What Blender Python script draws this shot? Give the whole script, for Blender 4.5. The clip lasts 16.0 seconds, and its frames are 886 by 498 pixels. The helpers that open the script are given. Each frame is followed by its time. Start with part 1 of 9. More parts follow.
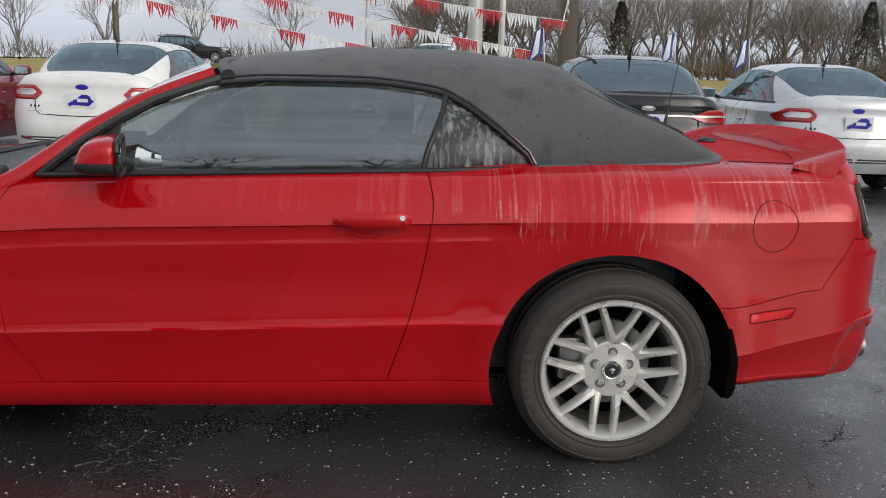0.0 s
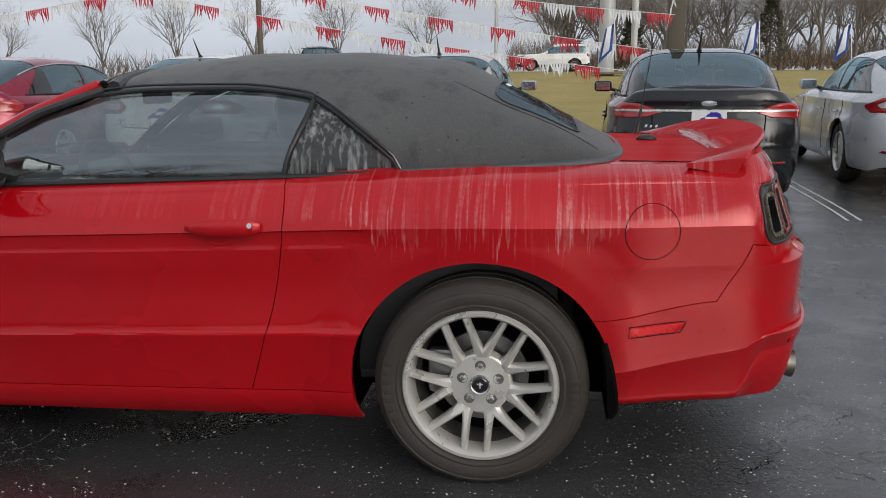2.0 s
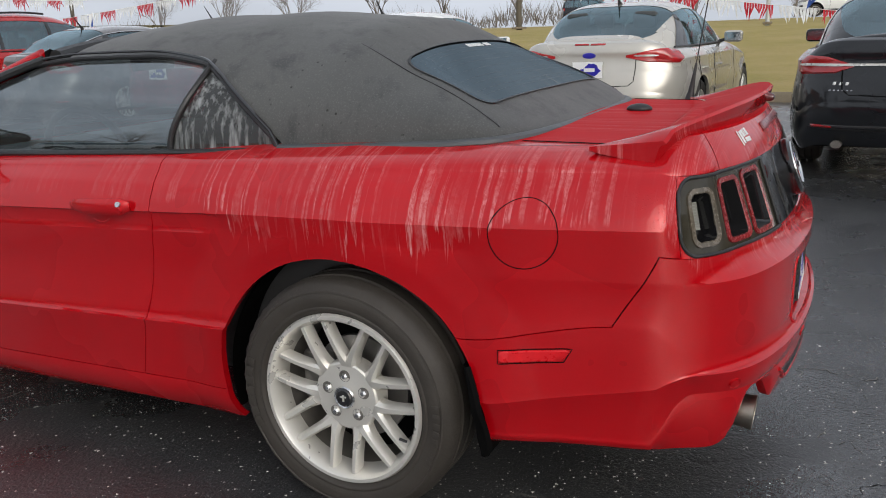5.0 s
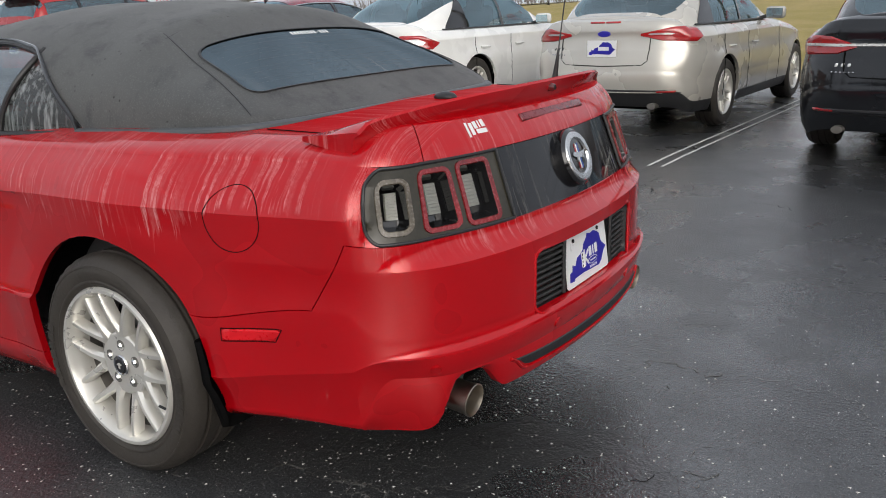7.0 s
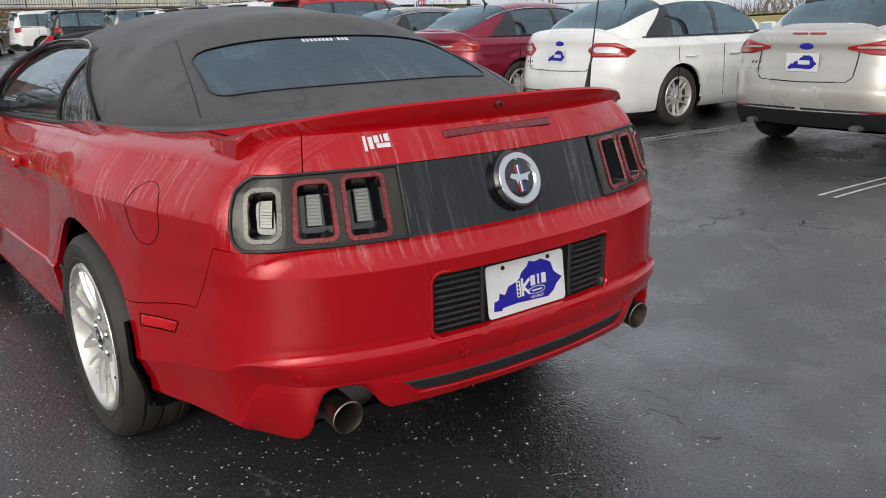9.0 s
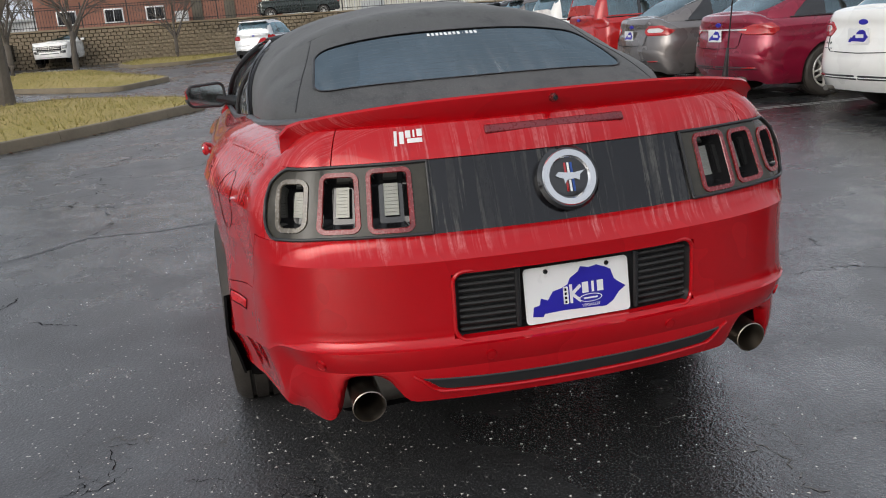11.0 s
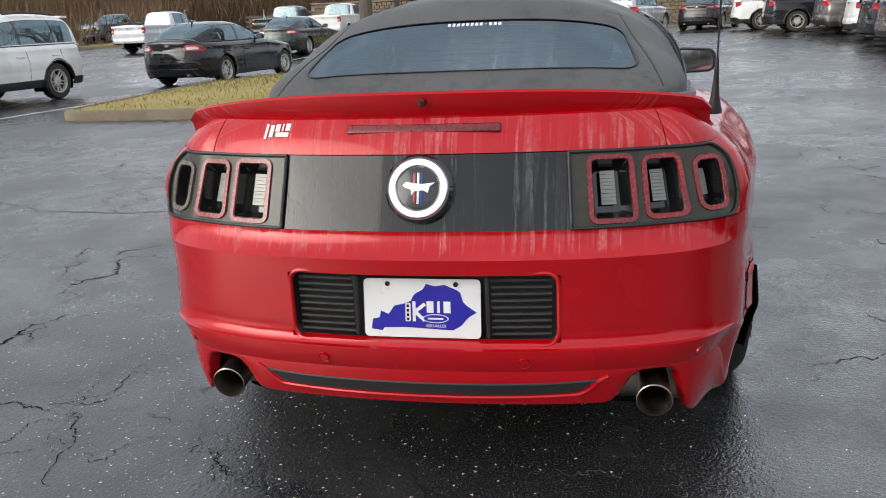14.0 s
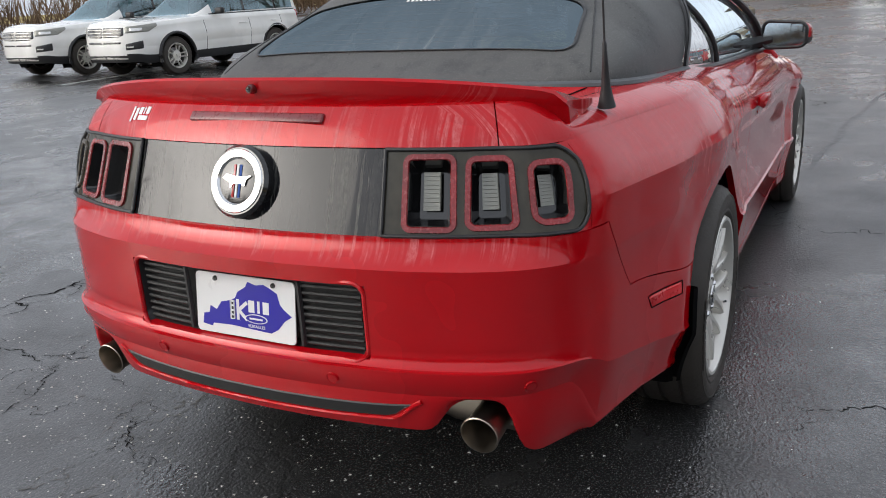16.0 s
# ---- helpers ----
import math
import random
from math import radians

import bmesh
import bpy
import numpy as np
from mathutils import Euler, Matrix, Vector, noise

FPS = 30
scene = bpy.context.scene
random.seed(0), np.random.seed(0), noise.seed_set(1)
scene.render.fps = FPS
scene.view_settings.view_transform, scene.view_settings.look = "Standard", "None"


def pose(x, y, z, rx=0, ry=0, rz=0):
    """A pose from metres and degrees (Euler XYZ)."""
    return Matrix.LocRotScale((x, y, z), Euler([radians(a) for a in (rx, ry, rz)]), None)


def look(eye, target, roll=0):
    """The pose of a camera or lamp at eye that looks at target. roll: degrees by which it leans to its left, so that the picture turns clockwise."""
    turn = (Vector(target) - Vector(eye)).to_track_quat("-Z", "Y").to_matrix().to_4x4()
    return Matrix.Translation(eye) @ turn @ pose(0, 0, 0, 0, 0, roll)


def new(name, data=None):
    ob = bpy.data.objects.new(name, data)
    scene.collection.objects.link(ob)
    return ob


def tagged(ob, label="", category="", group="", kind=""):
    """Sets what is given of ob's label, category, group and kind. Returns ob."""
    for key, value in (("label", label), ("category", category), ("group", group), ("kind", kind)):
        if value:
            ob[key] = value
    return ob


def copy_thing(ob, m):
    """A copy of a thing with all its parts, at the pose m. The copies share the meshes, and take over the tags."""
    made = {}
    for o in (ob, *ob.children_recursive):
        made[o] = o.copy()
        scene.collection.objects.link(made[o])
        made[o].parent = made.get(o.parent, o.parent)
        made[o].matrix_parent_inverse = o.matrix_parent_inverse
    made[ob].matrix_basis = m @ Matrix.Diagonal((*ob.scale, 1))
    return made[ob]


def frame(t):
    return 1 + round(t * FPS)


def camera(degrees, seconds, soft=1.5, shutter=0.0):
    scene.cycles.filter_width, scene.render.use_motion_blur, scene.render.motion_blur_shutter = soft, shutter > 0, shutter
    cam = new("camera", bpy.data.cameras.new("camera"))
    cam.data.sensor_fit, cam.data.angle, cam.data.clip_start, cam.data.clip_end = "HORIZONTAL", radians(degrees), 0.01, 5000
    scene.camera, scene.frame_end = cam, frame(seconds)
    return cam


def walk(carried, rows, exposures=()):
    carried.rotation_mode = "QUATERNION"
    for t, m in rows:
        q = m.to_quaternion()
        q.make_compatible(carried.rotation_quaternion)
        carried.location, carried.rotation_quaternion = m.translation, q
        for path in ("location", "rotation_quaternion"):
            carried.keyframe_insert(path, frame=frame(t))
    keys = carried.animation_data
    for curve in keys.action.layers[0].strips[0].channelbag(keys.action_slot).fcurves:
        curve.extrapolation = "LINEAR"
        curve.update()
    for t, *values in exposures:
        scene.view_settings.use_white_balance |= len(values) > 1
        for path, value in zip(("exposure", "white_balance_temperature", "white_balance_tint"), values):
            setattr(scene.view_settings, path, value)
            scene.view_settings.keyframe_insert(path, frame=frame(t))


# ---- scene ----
cam = camera(56.2, 16.0, soft=1.0)
METRES, EYE, TILT, LEAN, TURN = 7.586, 1.3275, 0.0, 0.0, -4.5
ROWS = [
    (0.0, 0.0, 0.0, 0.0, 0.4, -12.14, -1.85),
    (0.5, 0.0349, -0.0038, 0.0019, 2.6, -11.36, -0.44),
    (1.0, 0.0613, 0.0085, -0.0003, 4.18, -11.5, -0.2),
    (1.5, 0.0876, 0.023, 0.0025, 6.58, -11.5, 0.33),
    (2.0, 0.124, 0.0246, 0.0008, 10.37, -12.06, 0.37),
    (2.5, 0.1545, 0.0276, 0.0019, 12.71, -12.82, 0.16),
    (3.0, 0.176, 0.0491, 0.0015, 14.35, -13.59, -0.3),
    (5.5, 0.2851, 0.1379, 0.0009, 32.6, -14.85, 2.37),
    (6.0, 0.324, 0.1465, 0.0026, 35.23, -15.04, 2.42),
    (6.5, 0.3487, 0.1613, 0.001, 35.94, -15.66, 2.35),
    (7.0, 0.3692, 0.1908, 0.003, 36.59, -16.3, 2.14),
    (7.5, 0.3955, 0.2125, -0.0001, 42.13, -16.62, 2.63),
    (8.0, 0.4291, 0.2313, 0.002, 47.07, -16.4, 2.52),
    (8.5, 0.4435, 0.2603, -0.0001, 48.91, -16.5, 1.61),
    (9.0, 0.4519, 0.2889, 0.002, 55.36, -15.51, 1.4),
    (9.5, 0.4761, 0.3133, 0.0016, 64.69, -14.87, 2.21),
    (10.0, 0.4869, 0.3349, 0.0002, 69.77, -14.74, 2.57),
    (12.5, 0.4815, 0.4705, -0.0044, 91.09, -16.13, 4.97),
    (13.0, 0.4728, 0.4973, -0.0058, 96.14, -16.14, 3.92),
    (13.5, 0.4796, 0.5351, -0.0013, 102.24, -15.41, 3.07),
    (14.0, 0.4729, 0.5603, -0.0026, 103.83, -15.58, 2.5),
    (14.5, 0.4495, 0.5872, -0.0002, 105.78, -16.1, 1.86),
    (15.0, 0.435, 0.6158, -0.0032, 110.81, -16.49, 2.27),
    (15.5, 0.4255, 0.6507, -0.0012, 116.11, -16.62, 2.87),
    (16.0, 0.3996, 0.6704, -0.0037, 120.13, -17.2, 3.03),
]
walk(cam, [(t, pose(-0.812, -3.549, EYE, TILT, LEAN, TURN) @ pose(METRES * x, METRES * y, METRES * z, 90 + pitch, roll, yaw)) for t, x, y, z, yaw, pitch, roll in ROWS],
     exposures=[(0.0, 0.04), (1.5, -0.02), (2.0, -0.06), (3.0, 0.15), (6.0, 0.14), (6.5, 0.14), (7.5, 0.30), (9.0, 0.16), (10.0, 0.0), (12.5, 0.64), (13.5, 0.62), (14.5, 0.49), (16.0, 0.46)])

# ---- sky and sun: a bright overcast morning, the sun low behind thin cloud ----
SUN_AZ, SUN_EL = radians(312), radians(22)     # where the sun stands, measured from +x towards +y
world = bpy.data.worlds.new("overcast_sky")
scene.world = world
world.use_nodes = True
wn, wl = world.node_tree.nodes, world.node_tree.links
wn.clear()
sky = wn.new("ShaderNodeTexSky")
sky.sky_type, sky.sun_disc = "NISHITA", False
sky.sun_elevation, sky.sun_rotation = SUN_EL, math.pi / 2 - SUN_AZ
sky.dust_density, sky.air_density = 6.0, 1.0
grey = wn.new("ShaderNodeHueSaturation")
grey.inputs["Saturation"].default_value = 0.25
coord = wn.new("ShaderNodeTexCoord")
cloud_map = wn.new("ShaderNodeMapping")
cloud_map.inputs["Scale"].default_value = (1.2, 1.2, 4.0)
cloud = wn.new("ShaderNodeTexNoise")
cloud.inputs["Scale"].default_value, cloud.inputs["Detail"].default_value = 2.2, 5.0
cloud_ramp = wn.new("ShaderNodeMapRange")
for key, value in (("From Min", 0.3), ("From Max", 0.7), ("To Min", 0.82), ("To Max", 1.15)):
    cloud_ramp.inputs[key].default_value = value
veil = wn.new("ShaderNodeMix")
veil.data_type = "RGBA"
veil.inputs["Factor"].default_value = 0.6
veil.inputs[7].default_value = (6.3, 6.75, 7.6, 1)
shade = wn.new("ShaderNodeVectorMath")
shade.operation = "SCALE"
back = wn.new("ShaderNodeBackground")
back.inputs["Strength"].default_value = 0.138
wout = wn.new("ShaderNodeOutputWorld")
wl.new(coord.outputs["Generated"], cloud_map.inputs["Vector"])
wl.new(cloud_map.outputs["Vector"], cloud.inputs["Vector"])
wl.new(cloud.outputs["Fac"], cloud_ramp.inputs["Value"])
wl.new(sky.outputs["Color"], grey.inputs["Color"])
wl.new(grey.outputs["Color"], veil.inputs[6])
wl.new(veil.outputs[2], shade.inputs[0])
wl.new(cloud_ramp.outputs["Result"], shade.inputs["Scale"])
wl.new(shade.outputs["Vector"], back.inputs["Color"])
wl.new(back.outputs["Background"], wout.inputs["Surface"])

sun = new("sun", bpy.data.lights.new("sun", "SUN"))
sun.data.energy, sun.data.angle, sun.data.color = 0.70, radians(46), (1.0, 0.92, 0.80)
SUN_WAY = Vector((math.cos(SUN_AZ) * math.cos(SUN_EL), math.sin(SUN_AZ) * math.cos(SUN_EL), math.sin(SUN_EL)))
sun.matrix_world = look(SUN_WAY * 60, (0, 0, 0))

# ---- materials ----
def material(name):
    m = bpy.data.materials.new(name)
    m.use_nodes = True
    nt = m.node_tree
    return m, nt.nodes, nt.links, nt.nodes["Principled BSDF"]


def coords(n, l, scale=(1, 1, 1), source="Object"):
    tc, mp = n.new("ShaderNodeTexCoord"), n.new("ShaderNodeMapping")
    mp.inputs["Scale"].default_value = scale
    l.new(tc.outputs[source], mp.inputs["Vector"])
    return mp.outputs["Vector"]


def noise_tex(n, l, vec, scale, detail=4.0, rough=0.55):
    t = n.new("ShaderNodeTexNoise")
    t.inputs["Scale"].default_value, t.inputs["Detail"].default_value, t.inputs["Roughness"].default_value = scale, detail, rough
    l.new(vec, t.inputs["Vector"])
    return t.outputs["Fac"]


def span(n, l, value, a, b, c=0.0, d=1.0):
    r = n.new("ShaderNodeMapRange")
    for key, v in (("From Min", a), ("From Max", b), ("To Min", c), ("To Max", d)):
        r.inputs[key].default_value = v
    l.new(value, r.inputs["Value"])
    return r.outputs["Result"]


def maths(n, l, op, a, b=None):
    m = n.new("ShaderNodeMath")
    m.operation = op
    for i, v in enumerate((a, b)):
        if isinstance(v, (int, float)):
            m.inputs[i].default_value = v
        elif v is not None:
            l.new(v, m.inputs[i])
    return m.outputs["Value"]


def mix(n, l, fac, a, b):
    m = n.new("ShaderNodeMix")
    m.data_type = "RGBA"
    for i, v in ((0, fac), (6, a), (7, b)):
        if isinstance(v, (int, float)):
            m.inputs[i].default_value = v
        elif isinstance(v, tuple):
            m.inputs[i].default_value = (*v, 1)
        else:
            l.new(v, m.inputs[i])
    return m.outputs[2]


def bump(n, l, p, height, strength=0.2, distance=0.01):
    b = n.new("ShaderNodeBump")
    b.inputs["Strength"].default_value, b.inputs["Distance"].default_value = strength, distance
    l.new(height, b.inputs["Height"])
    l.new(b.outputs["Normal"], p.inputs["Normal"])


def plain(name, color, rough=0.5, metal=0.0, coat=0.0, var=0.12, scale=30.0, relief=0.0):
    """A material with mottling at two scales."""
    m, n, l, p = material(name)
    vec = coords(n, l)
    big, fine = noise_tex(n, l, vec, scale * 0.12, 3), noise_tex(n, l, vec, scale, 5)
    both = maths(n, l, "MULTIPLY_ADD", big, 0.6)
    l.new(maths(n, l, "MULTIPLY", fine, 0.4), both.node.inputs[2])
    k = span(n, l, both, 0.25, 0.75, 0.0, 1.0)
    dark = tuple(c * (1 - var) for c in color)
    light = tuple(min(1.0, c * (1 + var)) for c in color)
    l.new(mix(n, l, k, dark, light), p.inputs["Base Color"])
    l.new(span(n, l, fine, 0.3, 0.7, max(0.02, rough - 0.08), min(1, rough + 0.08)), p.inputs["Roughness"])
    p.inputs["Metallic"].default_value, p.inputs["Coat Weight"].default_value = metal, coat
    p.inputs["Coat Roughness"].default_value = 0.04
    if relief:
        bump(n, l, p, fine, relief, 0.004)
    return m


def paint(name, color, metal=0.25, streaks=0.0, low=0.8, rough0=0.24, spec=0.2, thin=(0.50, 0.64), dried=(0.62, 0.27, 0.27)):
    """Car paint under clear lacquer, with dried runs of rain and fine beads of water."""
    m, n, l, p = material(name)
    vec = coords(n, l)
    film = noise_tex(n, l, vec, 1.7, 3)
    base = mix(n, l, span(n, l, film, 0.3, 0.7), tuple(c * 0.92 for c in color), tuple(min(1, c * 1.06) for c in color))
    rough = span(n, l, film, 0.3, 0.7, rough0, rough0 + 0.06)
    p.inputs["Coat IOR"].default_value = 1.48
    p.inputs["Metallic"].default_value, p.inputs["Coat Weight"].default_value = metal, 1.0
    p.inputs["Coat Roughness"].default_value, p.inputs["Specular IOR Level"].default_value = 0.02, spec
    if streaks:
        sep = n.new("ShaderNodeSeparateXYZ")
        l.new(vec, sep.inputs[0])
        geo, face = n.new("ShaderNodeNewGeometry"), n.new("ShaderNodeSeparateXYZ")
        l.new(geo.outputs["Normal"], face.inputs[0])
        deck = maths(n, l, "MULTIPLY", maths(n, l, "MULTIPLY", span(n, l, sep.outputs["Z"], 1.020, 1.035), span(n, l, maths(n, l, "ABSOLUTE", sep.outputs["Y"]), 0.62, 0.70, 1.0, 0.0)), span(n, l, face.outputs["Z"], 0.7, 0.9))
        tail_ = span(n, l, sep.outputs["X"], 0.84, 0.94)
        behind = maths(n, l, "MAXIMUM", tail_, deck)
        along = maths(n, l, "ADD", maths(n, l, "MULTIPLY", sep.outputs["X"], maths(n, l, "SUBTRACT", 1.0, behind)), maths(n, l, "MULTIPLY", sep.outputs["Y"], behind))
        hip = maths(n, l, "MULTIPLY", span(n, l, sep.outputs["X"], -0.44, -0.30), span(n, l, sep.outputs["X"], 0.30, 0.50, 1.0, 0.0))
        # on the door the runs end at the crease, over the wheel they go on down to the arch
        foot = maths(n, l, "SUBTRACT", 0.866, maths(n, l, "MULTIPLY", hip, 0.075))
        foot = maths(n, l, "ADD", maths(n, l, "MULTIPLY", foot, maths(n, l, "SUBTRACT", 1.0, behind)), maths(n, l, "MULTIPLY", behind, low))
        reach = maths(n, l, "ADD", 0.012, maths(n, l, "MULTIPLY", hip, 0.075))

        def striped(across, down, detail, rough_):
            flow = n.new("ShaderNodeCombineXYZ")
            l.new(maths(n, l, "MULTIPLY", along, across), flow.inputs["X"])
            l.new(maths(n, l, "MULTIPLY", sep.outputs["Z"], down), flow.inputs["Z"])
            return noise_tex(n, l, flow.outputs[0], 1.0, detail, rough_)

        runs = span(n, l, striped(52.0, 2.4, 4, 0.62), *thin)
        thick = span(n, l, striped(24.0, 1.2, 3, 0.6), thin[0] + 0.02, thin[1] + 0.01)
        cluster = span(n, l, striped(7.0, 0.9, 2, 0.5), 0.42, 0.58, 0.10, 1.0)
        broken = span(n, l, noise_tex(n, l, coords(n, l, (110, 110, 36)), 1.0, 3, 0.7), 0.36, 0.60, 0.35, 1.0)
        tips = maths(n, l, "MULTIPLY", span(n, l, striped(34.0, 0.0, 2, 0.6), 0.3, 0.7, -1.0, 1.0), reach)
        mask = span(n, l, maths(n, l, "SUBTRACT", maths(n, l, "ADD", sep.outputs["Z"], tips), foot), 0.0, 0.012)
        front = span(n, l, sep.outputs["X"], -1.0, -0.38, 0.12, 1.0)
        k = maths(n, l, "MULTIPLY", maths(n, l, "MAXIMUM", runs, maths(n, l, "MULTIPLY", thick, 0.35)), maths(n, l, "MULTIPLY", cluster, broken))
        k = maths(n, l, "MULTIPLY", k, maths(n, l, "MULTIPLY", mask, front))
        k = maths(n, l, "MULTIPLY", k, maths(n, l, "MULTIPLY", span(n, l, tail_, 0.0, 1.0, 1.0, 0.7), streaks))
        k = maths(n, l, "MULTIPLY", k, maths(n, l, "SUBTRACT", 1.0, maths(n, l, "MULTIPLY", tail_, span(n, l, sep.outputs["Z"], 1.060, 1.068))))
        k = maths(n, l, "MULTIPLY", k, maths(n, l, "SUBTRACT", 1.0, maths(n, l, "MULTIPLY", deck, 0.3)))
        k = maths(n, l, "MULTIPLY", k, span(n, l, face.outputs["Z"], 0.45, 0.75, 1.0, 0.45))
        base = mix(n, l, k, base, dried)
        l.new(maths(n, l, "MULTIPLY", span(n, l, k, 0.0, 0.6, 1.0, 0.35), maths(n, l, "SUBTRACT", 1.0, maths(n, l, "MULTIPLY", deck, 0.85))), p.inputs["Coat Weight"])
        l.new(maths(n, l, "MULTIPLY", span(n, l, k, 0.0, 0.6, metal, 0.0), maths(n, l, "SUBTRACT", 1.0, maths(n, l, "MULTIPLY", deck, 0.8))), p.inputs["Metallic"])
        l.new(maths(n, l, "ADD", 0.035, maths(n, l, "MAXIMUM", maths(n, l, "MULTIPLY", k, 0.5), maths(n, l, "MULTIPLY", deck, 0.2))), p.inputs["Coat Roughness"])
        drops = n.new("ShaderNodeTexVoronoi")
        drops.inputs["Scale"].default_value = 140.0
        l.new(vec, drops.inputs["Vector"])
        bead = span(n, l, drops.outputs["Distance"], 0.0, 0.32, 1.0, 0.0)
        bead = maths(n, l, "MULTIPLY", bead, span(n, l, noise_tex(n, l, vec, 9, 3), 0.44, 0.62))
        bead = maths(n, l, "MULTIPLY", bead, span(n, l, sep.outputs["Z"], 0.78, 0.87, 0.25, 1.0))
        bump(n, l, p, bead, 0.50, 0.0010)
        l.new(p.inputs["Normal"].links[0].from_socket, p.inputs["Coat Normal"])
    l.new(base, p.inputs["Base Color"])
    l.new(rough, p.inputs["Roughness"])
    return m


def glass(name, tint, rough=0.0, film=0.0, gloss_k=1.2, gloss_tint=(1, 1, 1), grain=(45, 45, 2.0), veil0=0.25):
    """Thin tinted glass; film is a dried, streaked veil on it."""
    m, n, l, p = material(name)
    n.remove(p)
    out = n["Material Output"]
    clear, gloss, mixer = n.new("ShaderNodeBsdfTransparent"), n.new("ShaderNodeBsdfGlossy"), n.new("ShaderNodeMixShader")
    clear.inputs["Color"].default_value = (*tint, 1)
    gloss.inputs["Roughness"].default_value, gloss.inputs["Color"].default_value = rough, (*gloss_tint, 1)
    fres = n.new("ShaderNodeFresnel")
    fres.inputs["IOR"].default_value = 1.55
    l.new(maths(n, l, "ADD", maths(n, l, "MULTIPLY", fres.outputs["Fac"], min(gloss_k, 0.9)), max(0.0, gloss_k - 1) * 0.045), mixer.inputs["Fac"])
    l.new(clear.outputs[0], mixer.inputs[1])
    l.new(gloss.outputs[0], mixer.inputs[2])
    last = mixer.outputs[0]
    if film:
        dirt, over = n.new("ShaderNodeBsdfDiffuse"), n.new("ShaderNodeMixShader")
        dirt.inputs["Color"].default_value = (0.5, 0.52, 0.52, 1)
        runs = noise_tex(n, l, coords(n, l, grain), 1.0, 3)
        veil_ = noise_tex(n, l, coords(n, l), 1.1, 2)
        k = maths(n, l, "MULTIPLY", span(n, l, runs, 0.48, 0.7, 0.15, 1.0), span(n, l, veil_, 0.35, 0.65, veil0, 1.0))
        l.new(maths(n, l, "MULTIPLY", k, film), over.inputs["Fac"])
        l.new(last, over.inputs[1])
        l.new(dirt.outputs[0], over.inputs[2])
        last = over.outputs[0]
    l.new(last, out.inputs["Surface"])
    return m


def cloth_material(name):
    """Weathered black canvas: a fine weave, pale dusty bloom, dark damp blotches and runs."""
    m, n, l, p = material(name)
    vec = coords(n, l)
    bloom, blot = noise_tex(n, l, vec, 1.6, 4), noise_tex(n, l, coords(n, l, (9, 9, 2.2)), 1.0, 4, 0.65)
    spots = n.new("ShaderNodeTexVoronoi")
    spots.inputs["Scale"].default_value = 34.0
    l.new(vec, spots.inputs["Vector"])
    base = mix(n, l, span(n, l, bloom, 0.3, 0.7), (0.058, 0.060, 0.060), (0.086, 0.088, 0.086))
    base = mix(n, l, maths(n, l, "MULTIPLY", span(n, l, blot, 0.52, 0.66), 0.6), base, (0.026, 0.027, 0.030))
    dot = maths(n, l, "MULTIPLY", span(n, l, spots.outputs["Distance"], 0.10, 0.16, 1.0, 0.0), span(n, l, noise_tex(n, l, vec, 5, 2), 0.52, 0.6))
    base = mix(n, l, dot, base, (0.02, 0.02, 0.02))
    speck = noise_tex(n, l, vec, 190, 3, 0.7)
    base = mix(n, l, maths(n, l, "MULTIPLY", span(n, l, speck, 0.52, 0.72), 0.6), base, (0.15, 0.152, 0.15))
    l.new(base, p.inputs["Base Color"])
    p.inputs["Roughness"].default_value, p.inputs["Sheen Weight"].default_value = 0.85, 0.12
    weave = noise_tex(n, l, vec, 420, 2)
    big = noise_tex(n, l, coords(n, l, (3, 7, 7)), 1.0, 2)
    bump(n, l, p, maths(n, l, "ADD", maths(n, l, "MULTIPLY", weave, 0.12), maths(n, l, "MULTIPLY", big, 2.0)), 0.35, 0.006)
    return m


